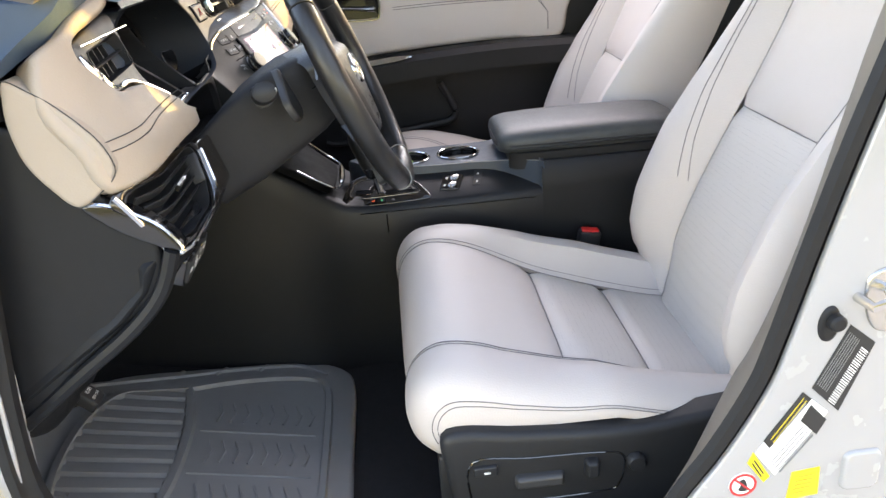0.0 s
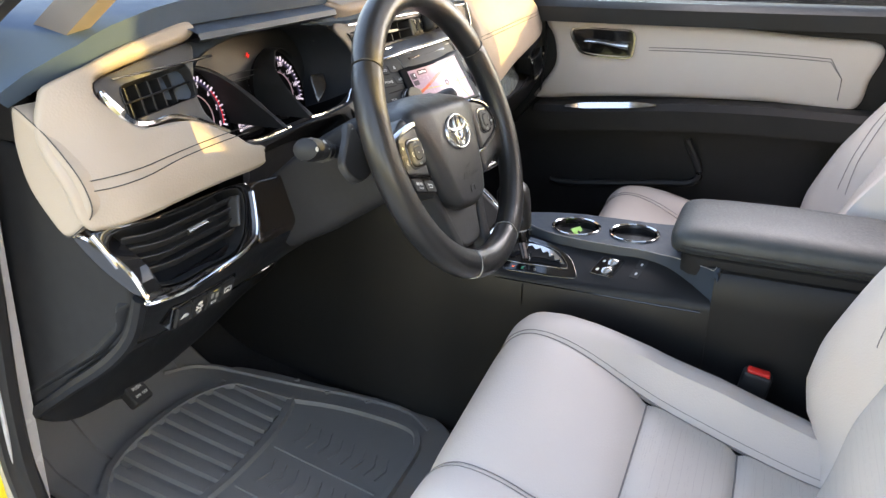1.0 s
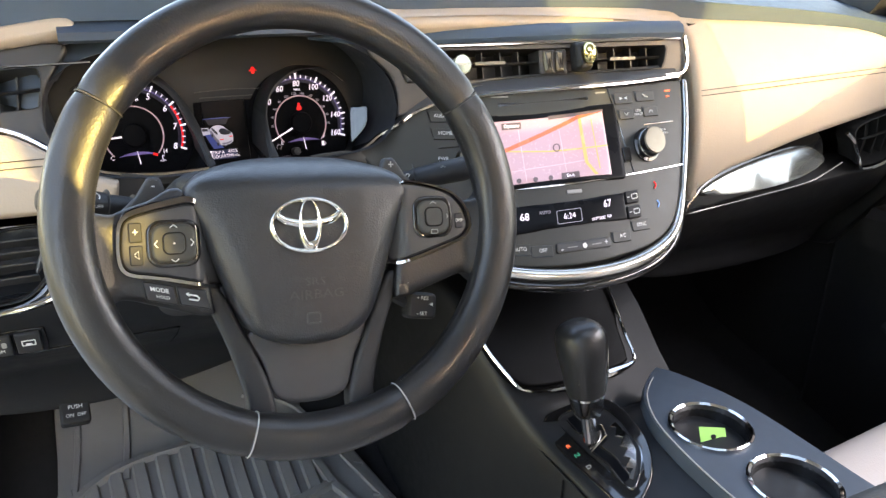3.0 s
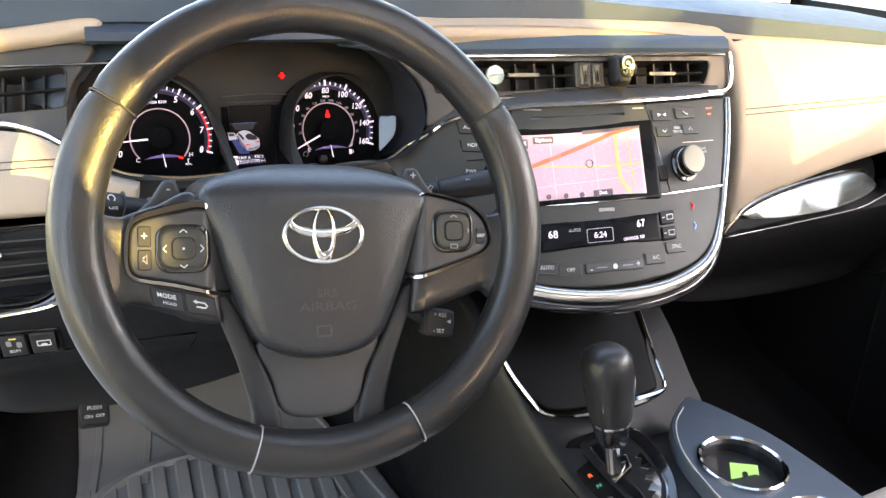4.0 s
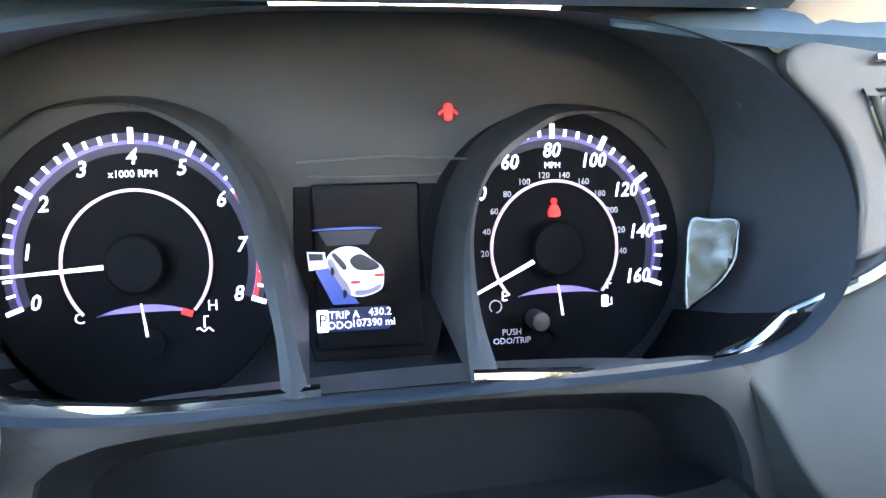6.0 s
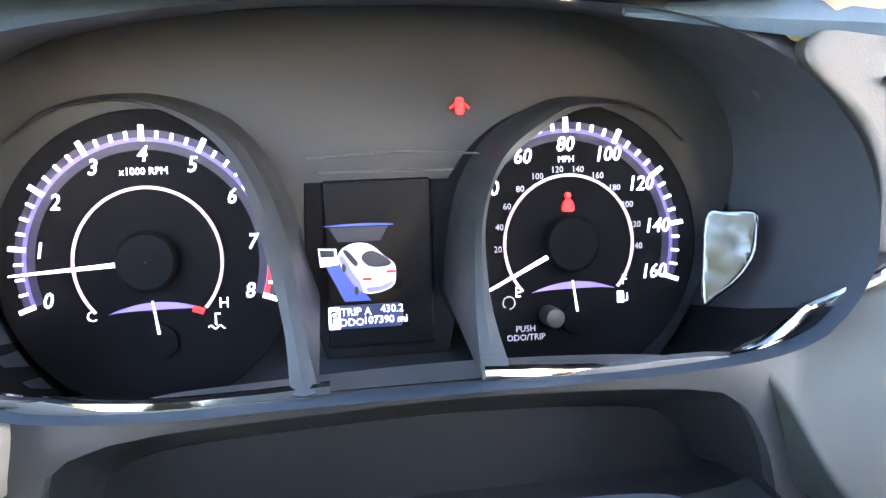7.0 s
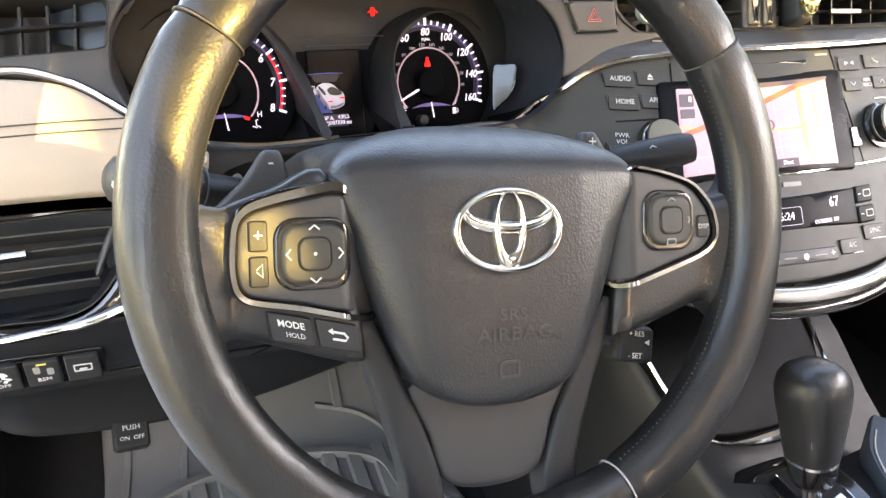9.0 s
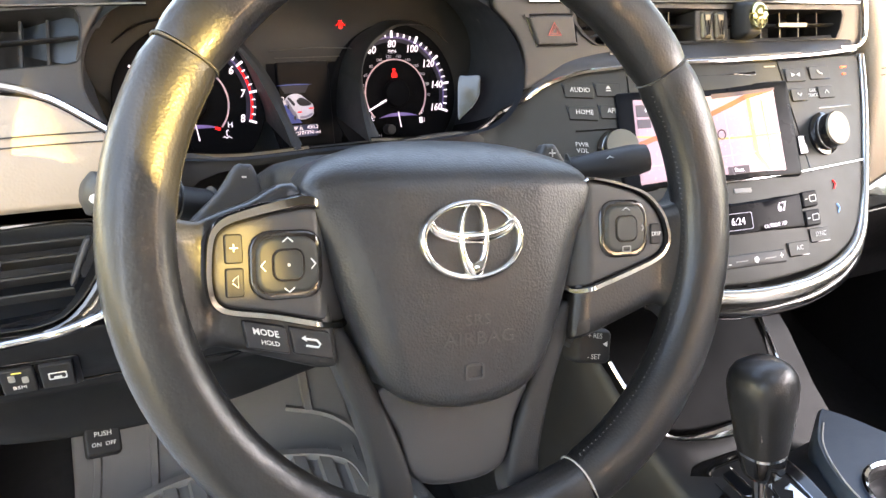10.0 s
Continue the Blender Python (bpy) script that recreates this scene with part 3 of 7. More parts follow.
for k, x in enumerate((-.331, -.304, -.277, -.250)):
    P = lambda u, v, h, x=x: LEFT(x, .499 - .03 * (x + .29), .005) + Vector((u, -.35 * v - .94 * h, -.03 * u + .94 * v - .35 * h))
    sw = thing("push_button", P(0, 0, 0), "small black dashboard push button with white symbol", "button", "driver side push buttons")
    part("cap", pillow(rrect(0, 0, .024, .029, .002), P, .003, .0012, .004), SOFT_BLACK, sw)
    if k == 0:
        part("symbol", pillow(cr([(-.006, -.001), (-.003, .002), (.001, .003), (.006, .001), (.006, -.002), (-.006, -.002)], 3), P, .0034, .0002, 0), PRINT_WHITE, sw)
    elif k == 1:
        part("symbol", pillow(cr([(-.004, .004), (-.002, .008), (.002, .008), (.004, .004)], 3), P, .0034, .0002, 0), PRINT_WHITE, sw)
        part("symbol", tube([P(-.004 + .003 * math.sin(t * 3), -.001 + t * .002, .0034) for t in np.linspace(-1, 2, 9)], .0006, 5), PRINT_WHITE, sw)
        part("symbol", tube([P(.003 + .003 * math.sin(t * 3), -.001 + t * .002, .0034) for t in np.linspace(-1, 2, 9)], .0006, 5), PRINT_WHITE, sw)
        letters("text", "OFF", .0052, P, PRINT_WHITE, sw, (0, -.007), .0032)
    elif k == 2:
        for sx in (-.004, .005):
            part("symbol", pillow(rrect(sx, .004 - sx * .3, .005, .008, .0015), P, .0034, .0003, 0), PRINT_GREY, sw)
        letters("text", "BSM", .0055, P, PRINT_WHITE, sw, (0, -.006), .0032)
        part("indicator", pillow(rrect(0, .0115, .007, .0016, .0006), P, .0034, .0002, 0), material("amber_lens", (.55, .45, .1), .3, glow=.05), sw)
    else:
        part("symbol", band(rrect(0, .001, .013, .008, .001), rrect(0, .001, .011, .006, .0008), P, .0034, 0, 0), PRINT_WHITE, sw)
        part("symbol", pillow(rrect(0, -.001, .006, .003, .0008), P, .0034, .0003, 0), PRINT_WHITE, sw)
# dark end panel of the dashboard, towards the door
part("end_panel", pillow(cr([(.215, .552), (.228, .50), (.27, .462), (.34, .41), (.42, .345), (.60, .33), (.62, .70), (.36, .705), (.30, .65), (.25, .605)], 5), lambda u, v, h: Vector((-.388 - h - .02 * (u - .3), u, v)), .004, .008, .02), KNEE_GREY, dashboard)
part("end_upper", pillow([(.335, .705), (.62, .705), (.62, .80), (.36, .80), (.33, .76)], lambda u, v, h: Vector((-.390 - h, u, v)), .004, .004, .02), DEEP_BLACK, dashboard)
part("end_edge", tube([Vector((-.392, y, z)) for y, z in cr([(.20, .548), (.222, .50), (.265, .455), (.34, .40), (.42, .34)], 6, False)], .009, 8), KNEE_GREY, dashboard)

# -- instrument cowl, seen as a deep oval with a shelf below
opening = even(cr([(-.203, .70), (-.195, .740), (-.158, .766), (-.085, .779), (-.024, .782), (.065, .781), (.114, .774), (.149, .758), (.171, .734), (.178, .710), (.174, .684), (.156, .664), (.130, .653), (.08, .649), (.02, .648),
                   (-.04, .647), (-.10, .646), (-.15, .652), (-.185, .670)], 6), 90)
cluster = thing("instrument_cluster", (0, .3, .65), "instrument cluster with two white-lit dials and a colour display", "instrument cluster")
mid = np.array((-.018, .70))
y_open = lambda p: .238 + .05 * max(0.0, (p[1] - .66)) / .12
part("cowl", loft([[Vector((p[0], y_open(p) - .004, p[1])) for p in opening],
                   [Vector((*(mid + (p - mid) * 1.00)[:1], y_open(p) + .004, (mid + (p - mid) * .995)[1])) for p in opening],
                   [Vector(((mid + (p - mid) * .985)[0], .30, (mid + (p - mid) * .985)[1] - 1.0 * max(0, .69 - p[1]))) for p in opening],
                   [Vector(((mid + (p - mid) * .97)[0], face_dial(p[0], (mid + (p - mid) * .97)[1]) + .004, (mid + (p - mid) * .97)[1] - 1.7 * max(0, .69 - p[1]))) for p in opening]], cap1=True), COWL_GREY, cluster, "matt grey cowl")
low_arc = [p for p in opening if p[1] < .668]
low_arc.sort(key=lambda p: p[0])
part("cowl_floor", loft([[Vector((p[0], y_open(p) + .004, (mid + (p - mid) * .995)[1] + .0012)) for p in low_arc],
                         [Vector(((mid + (p - mid) * .985)[0], .30, (mid + (p - mid) * .985)[1] - 1.0 * max(0, .69 - p[1]) + .0015)) for p in low_arc],
                         [Vector(((mid + (p - mid) * .97)[0], face_dial(p[0], (mid + (p - mid) * .97)[1]) + .002, (mid + (p - mid) * .97)[1] - 1.7 * max(0, .69 - p[1]) + .0015)) for p in low_arc]], closed=False), DIAL_BLACK, cluster, "matt black floor of the cowl")
part("instrument_face", pillow([mid + (p - mid) * .975 for p in opening], DIAL, .0006, .001, .001), FACE_BLACK, cluster, "matt black instrument face")
# grey surround of the cowl, right side running out to the centre vents
part("hood_lip", loft([[Vector((x, y, z)) for x in np.linspace(-.176, .145, 40)] for y, z in ((.30, .783), (.268, .783), (.263, .7865), (.266, .794), (.30, .8035))], closed=False), PAD_SLATE, dashboard)
side_arc = [p for p in opening if p[0] > .06 and p[1] > .70]
side_arc.sort(key=lambda p: p[0] - p[1])
part("cowl_surround", loft([[Vector((q[0], y_open(p) + d, q[1])) for p in side_arc for q in (mid + (p - mid) * g,)] for g, d in ((1.0, .001), (1.06, .008), (1.18, .022))], closed=False), COWL_GREY, dashboard)
left_arc = [p for p in opening if p[0] < -.04 and p[1] > .715]
left_arc.sort(key=lambda p: p[0] + p[1])
part("cowl_surround", loft([[Vector((q[0], y_open(p) + d, q[1])) for p in left_arc for q in (mid + (p - mid) * g,)] for g, d in ((1.0, .0), (1.03, .004), (1.10, .012), (1.22, .03))], closed=False), PAD_SLATE, dashboard)
# bright line under the dials, in two lengths with the post ends between
lineL = cr([(-.188, .676), (-.165, .6605), (-.144, .653), (-.101, .6475), (-.067, .6475), (-.035, .649)], 8, False)
lineR = cr([(.021, .651), (.085, .6475), (.118, .649), (.135, .654), (.157, .6655), (.182, .679), (.196, .688), (.212, .695), (.235, .702), (.27, .707), (.31, .711), (.40, .714), (.50, .716), (.575, .719)], 8, False)
def LINE(u, v):
    t = min(1, max(0, (u - .095) / .06))
    return Vector((u, .243 + (face_stack(max(u, .125), v) - .005 - .243) * t * t * (3 - 2 * t), v))


for ln in (lineL, lineR):
    part("chrome_line", sweep([LINE(p[0], p[1]) for p in ln], [(-.0024, -.003), (.0024, -.003), (.0024, .0008), (.0012, .0022), (-.0012, .0022), (-.0024, .0008)], OUT), CHROME, dashboard, "bright chrome line")
edge = [p for p in lineR if p[0] > .172]
up = lambda p: .012 * min(1, (p[0] - .168) / .05)
part("line_ledge", loft([[LINE(p[0], p[1]) + Vector((0, .002, -.001)) for p in edge], [LINE(p[0], p[1]) + Vector((0, .004, .0035)) for p in edge],
                         [LINE(p[0], p[1]) * .5 + VENTS(p[0], p[1] + up(p), -.002) * .5 + Vector((0, 0, .002)) for p in edge], [VENTS(p[0], p[1] + up(p) + .003, -.003) for p in edge]], closed=False), DARK_GREY, dashboard)
# shelf between the line and the column, with the dark gap for the column
shelf = cr([(-.141, .653), (-.10, .6475), (.02, .648), (.122, .651), (.140, .625), (.155, .598), (.160, .55), (-.145, .55), (-.152, .60), (-.150, .626)], 5)
gap = cr([(-.138, .606), (-.132, .625), (-.108, .635), (-.058, .639), (.02, .642), (.097, .639), (.122, .632), (.137, .610), (.143, .590), (.143, .57), (0, .56), (-.138, .57)], 5)
so, gi = even(shelf, 80), even(gap, 320)
c = np.array((-.003, .60))
gp = [min(gi, key=lambda q, p=p: abs(math.remainder(math.atan2(q[1] - c[1], q[0] - c[0]) - math.atan2(p[1] - c[1], p[0] - c[0]), 2 * math.pi))) for p in so]
part("shelf", band(so, gp, FACE_Y(.242), .002, .003, .001, .03), DARK_GREY, dashboard)
part("column_gap", loft([[Vector((p[0], .25, p[1])) for p in gp], [Vector((p[0], .30, p[1] - .040 * min(1, max(0, (p[1] - .56) / .05)))) for p in gp]], cap1=True), SOFT_BLACK, dashboard)

# -- dials
GAUGE_R = .0585


def dial(name, cx, cz, first, last, major, minor, needle, names, small=None):
    g = lambda u, v, h: DIAL(cx + u, cz + v, h + .002)
    a_of = lambda k: radians(199.5 - 219 * (k - first) / (last - first))
    at = lambda a, r: (r * math.cos(a), r * math.sin(a))
    d = part("dial_face", pillow(ell(0, 0, .067, .067, 64), g, .0005, .001, .001), DIAL_BLACK, cluster)
    # violet glow band behind the ticks
    arc = [a_of(first + (last - first) * t) for t in np.linspace(0, 1, 60)]
    part("glow_band", loft([[g(*at(a, .0545), .0010) for a in arc], [g(*at(a, .0526), .0010) for a in arc]], closed=False), LIT_VIOLET, d)
    part("glow_band", loft([[g(*at(a, .0578), .0008) for a in arc], [g(*at(a, .0490), .0008) for a in arc]], closed=False), LIT_HAZE, d)
    n = int(round((last - first) / minor))
    for j in range(n + 1):
        a = a_of(first + j * minor)
        big = abs((j * minor) / major - round(j * minor / major)) < 1e-6
        r0, r1, w = (.0530, .0598, .0010) if big else (.0540, .0573, .0006)
        p, q, s = at(a, r0), at(a, r1), (-math.sin(a) * w, math.cos(a) * w)
        quad = [(p[0] - s[0], p[1] - s[1]), (q[0] - s[0], q[1] - s[1]), (q[0] + s[0], q[1] + s[1]), (p[0] + s[0], p[1] + s[1])]
        part("tick", loft([[g(u, v, .001) for u, v in quad], [g(u, v, .003) for u, v in quad]], cap1=True), LIT_WHITE, d)
    for k, word in names:
        a = a_of(k)
        letters("numeral", word, .0098, g, LIT_WHITE, d, at(a, .0470), .0012, bold=.00012, wide=.92, slant=.18)
    ring = part("ring", tube([g(.0325 * math.cos(radians(a)), .0325 * math.sin(radians(a)), .003) for a in np.linspace(-42, 222, 70)], .0008, 6), LIT_RING, d, "softly lit ring")
    for k, word in small or ():
        letters("small_numeral", word, .0042, g, LIT_DIM, d, at(a_of(k), .0355), .0012)
    # small sub-gauge with two end letters
    arcs = [radians(a) for a in np.linspace(113.5, 67.5, 30)]
    part("sub_glow", loft([[g(.0025 + .0545 * math.cos(a), -.0730 + .0545 * math.sin(a), .001) for a in arcs], [g(.0025 + (.0545 - w) * math.cos(a), -.0730 + (.0545 - w) * math.sin(a), .001) for a in arcs for w in (.0034 * max(.06, math.sin((a - arcs[-1]) / (arcs[0] - arcs[-1]) * math.pi)),)]], closed=False), LIT_SUB, d)
    part("sub_hub", lathe([(.0075, .0012), (.0075, .0030), (.0001, .0034)], lambda u, v, h: g(.003 + u, -.036 + v, h), 24), DIAL_BLACK, d)
    nd = lambda a, l, w0, w1, c0, hh: [g(c0[0] + u, c0[1] + v, hh) for u, v in ((-math.sin(a) * w0, math.cos(a) * w0), (l * math.cos(a) - math.sin(a) * w1, l * math.sin(a) + math.cos(a) * w1), (l * math.cos(a) + math.sin(a) * w1, l * math.sin(a) - math.cos(a) * w1), (math.sin(a) * w0, -math.cos(a) * w0))]
    a = radians(needle)
    part("needle", loft([nd(a, .0585, .0013, .0005, (0, 0), .0055), nd(a, .0585, .0007, .0002, (0, 0), .0072)], cap0=True, cap1=True), LIT_WHITE, d, "white pointer")
    part("hub", lathe([(.0135, .002), (.0135, .0075), (.0120, .0095), (.0001, .0100)], g, 32), DIAL_BLACK, d)
    a = radians(98)
    part("needle", loft([nd(a, .0150, .0007, .0004, (0.003, -.0325), .004), nd(a, .0150, .0003, .0001, (0.003, -.0325), .005)], cap0=True, cap1=True), LIT_WHITE, d)
    return d, g


tach, gt = dial("tachometer", -.115, .668, 0, 8, 1, .25, 183.5, [(k, str(k)) for k in range(9)])
letters("caption", "x1000 RPM", .0046, gt, LIT_WHITE, tach, (.0, .0395), .0012)
letters("letter", "C", .0068, gt, LIT_WHITE, tach, (-.0265, -.0235), .0012)
letters("letter", "H", .0068, gt, LIT_WHITE, tach, (.0320, -.0205), .0012)
part("red_zone", loft([[gt(.0552 * math.cos(radians(a)), .0552 * math.sin(radians(a)), .0014) for a in np.linspace(34, -18, 24)], [gt(.0530 * math.cos(radians(a)), .0530 * math.sin(radians(a)), .0014) for a in np.linspace(34, -18, 24)]], closed=False), LIT_RED, tach, "lit red zone")
part("hot_mark", loft([[gt(.0025 + .0547 * math.cos(radians(a)), -.0730 + .0547 * math.sin(radians(a)), .0016) for a in np.linspace(67.5, 73, 6)], [gt(.0025 + .0518 * math.cos(radians(a)), -.0730 + .0518 * math.sin(radians(a)), .0016) for a in np.linspace(67.5, 73, 6)]], closed=False), LIT_RED, tach)
part("water_symbol", tube([gt(.0245 + t, -.031 + .0008 * math.sin(t * 1500), .002) for t in np.linspace(0, .0075, 16)], .00035, 5), LIT_WHITE, tach)
part("water_symbol", tube([gt(.0280, -.030, .002), gt(.0280, -.025, .002), gt(.0300, -.025, .002)], .0005, 5), LIT_WHITE, tach)
speedo, gs = dial("speedometer", .083, .667, 0, 160, 20, 5, 206, [(k, str(k)) for k in range(0, 180, 20)], [(k / 1.609, str(k)) for k in range(20, 260, 20)])
letters("caption", "MPH", .0042, gs, LIT_WHITE, speedo, (.0, .0400), .0012)
letters("letter", "E", .0068, gs, LIT_WHITE, speedo, (-.0262, -.0225), .0012)
letters("letter", "F", .0068, gs, LIT_WHITE, speedo, (.0285, -.0190), .0012)
part("fuel_symbol", pillow(rrect(.0265, -.0272, .0034, .0058, .0006), gs, .0016, .0002, 0), LIT_WHITE, speedo)
part("fuel_symbol", tube([gs(.0285, -.029, .0016), gs(.0298, -.029, .0016), gs(.0298, -.0255, .0016)], .0003, 4), LIT_WHITE, speedo)
# seat belt reminder
part("belt_symbol", pillow(ell(0.0005, .0228, .0016, .0016, 14), gs, .002, .0002, 0), LIT_RED, speedo, "lit red seat belt symbol")
part("belt_symbol", pillow(cr([(-.0026, .0158), (-.0018, .0200), (.0006, .0214), (.0028, .0200), (.0036, .0158), (.0006, .0150)], 3), gs, .002, .0002, 0), LIT_RED, speedo)
# door-ajar warning
WARN = lambda u, v, h: DIAL(.031 + u, .733 + v, h + .004)
part("door_symbol", pillow(rrect(0, 0, .0042, .0080, .0015), WARN, .001, .0003, 0), LIT_RED, cluster, "lit red open-door symbol")
for s in (-1, 1):
    part("door_symbol", tube([WARN(s * .002, .001, .0006), WARN(s * .0046, -.0010, .0006)], .0007, 5), LIT_RED, cluster)
# trip knob
part("trip_knob", lathe([(.0048, -.002), (.0048, .010), (.0042, .0112), (.0001, .0115)], lambda u, v, h: DIAL(.072 + u, .633 + v, h + .004), 24), DARK_GREY, cluster)
letters("knob_caption", "PUSH\nODO/TRIP", .0042, DIAL, LIT_DIM, cluster, (.060, .6250), .004)
part("lamp_symbol", tube([DIAL(.052 + .003 * math.cos(a), .640 + .003 * math.sin(a), .004) for a in np.linspace(-1.5, 4, 14)], .0003, 4), LIT_DIM, cluster)
# hooded rings round the dials: each starts over its dial, comes round beside the display and runs forward to the bright line
HOOD = lambda x, z: Vector((x, .34 - 1.15 * (.735 - z), z))
for outer_l, inner_l in ((((-.175, .722), (-.150, .738), (-.112, .742), (-.079, .732), (-.061, .714), (-.049, .690), (-.045, .669), (-.039, .649)), ((-.160, .724), (-.137, .736), (-.111, .737), (-.082, .726), (-.066, .707), (-.057, .684), (-.051, .665), (-.049, .649))),
                         (((.020, .649), (.022, .671), (.029, .698), (.044, .720), (.065, .732), (.086, .737), (.122, .732), (.145, .715)), ((.031, .652), (.028, .671), (.032, .696), (.046, .715), (.074, .729), (.097, .732), (.127, .727), (.142, .712)))):
    po, pi = even(cr(outer_l, 6, False), 50, False), even(cr(inner_l, 6, False), 50, False)
    O_, I_ = [HOOD(*p) for p in po], [HOOD(*p) for p in pi]
    for k in range(50):
        t = min(1, (k if outer_l[0][0] < -.1 else 49 - k) / 26)
        t = t * t * (3 - 2 * t)
        I_[k] = O_[k] + (I_[k] - O_[k]) * (.12 + .88 * t)
        for v in (O_[k], I_[k]):
            v.y = face_dial(v.x, v.z) - .002 + (v.y - face_dial(v.x, v.z) + .002) * t
    part("dial_hood", loft([[Vector((v.x, max(v.y + .001, face_dial(v.x, v.z) + .002), v.z)) for v in O_], O_, [(a * .5 + b * .5) - Vector((0, .0025, 0)) for a, b in zip(O_, I_)], I_, [Vector((v.x, max(v.y + .004, face_dial(v.x, v.z) - .002), v.z)) for v in I_]], closed=False), SOFT_BLACK, cluster)

# added gloss patch with a reflection's outline, tilted so that it mirrors the open door
lens_n = Vector((-.645, -.70, .304)).normalized()
part("lens_reflection", pillow(cr([(.1430, .6865), (.1500, .6885), (.1595, .6898), (.1596, .6810), (.1575, .6705), (.1520, .6600), (.1440, .6505), (.1385, .6460), (.1400, .6670)], 4), lambda u, v, h: Vector((u, .305 - (-.645 * (u - .150) + .304 * (v - .668)) / -.70, v)) + lens_n * h, .0006, .001, .001), GLOSS_BLACK, cluster, "gloss black patch in the shape of a lens reflection")
# -- colour display in the middle
part("display", pillow(rrect(-.010, .662, .052, .078, .002), DIAL, .003, .001, .002), LCD_DARK, cluster, "small colour display")
DISP = lambda u, v, h: DIAL(-.0155 + u, .660 + v, h + .0034)
part("display_surround", pillow([(-.044, .700), (.030, .700), (.027, .640), (.022, .618), (-.037, .618), (-.046, .650)], DIAL, .0016, .001, .001), DIAL_BLACK, cluster, "matt black display surround")
part("display_bar", loft([[DISP(u, .0200 + w, .0003) for u, w in ((-.021, 0), (-.012, .0006), (0, .0008), (.008, .0004), (.0125, 0))], [DISP(u, .0196 + w, .0003) for u, w in ((-.021, 0), (-.012, 0), (0, 0), (.008, 0), (.0125, 0))]], closed=False), LIT_BLUE, cluster)
part("display_sky", loft([[DISP(u, .0192, .0002) for u in (-.018, 0, .010)], [DISP(u, .0125, .0002) for u in (-.014, 0, .006)]], closed=False), LIT_DUSK, cluster)
part("display_floor", loft([[DISP(-.0200, .0012, .0003), DISP(-.0130, .0030, .0003)], [DISP(-.0120, -.0150, .0003), DISP(.0005, -.0150, .0003)]], closed=False), LIT_BLUE, cluster)
CARLIT = material("lit_car_picture", (.40, .41, .50), .4, vary=.25, patch=160, glow=.040)
CARSHADE = material("lit_car_flank", (.17, .17, .24), .4, vary=.2, patch=160, glow=.020)
CARDK = material("lit_car_glass", (.02, .022, .035), .4, vary=.1, glow=.004)
part("car_picture", pillow(cr([(-.0145, .0055), (-.0120, .0095), (-.0060, .0118), (.0010, .0108), (.0075, .0055), (.0122, .0015), (.0128, -.0035), (.0115, -.0085), (.0060, -.0112), (-.0010, -.0118), (-.0065, -.0090), (-.0105, -.0030), (-.0130, .0010)], 4), DISP, .0005, .0006, 0), CARLIT, cluster, "silver car picture with open door")
part("car_flank", pillow(cr([(-.0140, .0050), (-.0115, .0060), (-.0080, -.0010), (-.0045, -.0060), (-.0030, -.0112), (-.0065, -.0088), (-.0105, -.0030)], 3), DISP, .0008, .0003, 0), CARSHADE, cluster)
part("car_window", pillow(cr([(-.0035, .0055), (.0020, .0082), (.0105, .0030), (.0085, .0005), (.0, .0008)], 3), DISP, .0009, .0003, 0), CARDK, cluster)
part("car_window", pillow(cr([(-.0118, .0078), (-.0100, .0088), (-.0050, .0030), (-.0066, .0010)], 3), DISP, .0010, .0003, 0), CARDK, cluster)
part("car_bumper", pillow(cr([(-.0010, -.0088), (.0050, -.0085), (.0110, -.0062), (.0105, -.0086), (.0050, -.0108), (-.0008, -.0112)], 3), DISP, .0009, .0002, 0), CARSHADE, cluster)
for u, v in ((-.0010, -.0050), (.0105, -.0020)):
    part("car_lamp", pillow(rrect(u, v, .0046, .0013, .0005), DISP, .0010, .0002, 0), LIT_RED, cluster)
for u, v in ((-.0118, .0005), (-.0062, -.0102)):
    part("car_tyre", pillow(ell(u, v, .0011, .0022, 12), DISP, .0011, .0002, 0), CARDK, cluster)
door_pic = part("car_door", pillow([(-.0235, .0100), (-.0150, .0095), (-.0140, .0020), (-.0228, .0012)], DISP, .0006, .0004, 0), CARLIT, cluster)
part("car_window", pillow([(-.0228, .0093), (-.0160, .0088), (-.0158, .0058), (-.0224, .0058)], DISP, .0009, .0002, 0), CARDK, door_pic)
part("display_box", pillow(rrect(-.0020, -.0222, .0345, .0110, .002), DISP, .0003, .0002, 0), LIT_NAVY, cluster)
part("gear_box", pillow(rrect(-.0172, -.0225, .0056, .0105, .001), DISP, .0006, .0002, 0), LIT_WHITE, cluster)
letters("gear_letter", "P", .0085, DISP, LCD_DARK, cluster, (-.0172, -.0225), .0008)
letters("trip_text", "TRIP A", .0050, DISP, LIT_WHITE, cluster, (-.0070, -.0200), .0007)
letters("trip_text", "430.2", .0050, DISP, LIT_WHITE, cluster, (.0102, -.0193), .0007)
letters("trip_text", "ODO", .0050, DISP, LIT_WHITE, cluster, (-.0092, -.0248), .0007)
letters("trip_text", "107390 mi", .0050, DISP, LIT_WHITE, cluster, (.0068, -.0242), .0007)
part("display_frame", tube([DIAL(x, .7125 - .002 * abs(x) / .04, .012) for x in np.linspace(-.042, .038, 8)], .0006, 6), DARK_GREY, cluster)
part("display_frame", tube([DIAL(x, .7040, .010) for x in np.linspace(-.037, .026, 8)], .0005, 6), DARK_GREY, cluster)

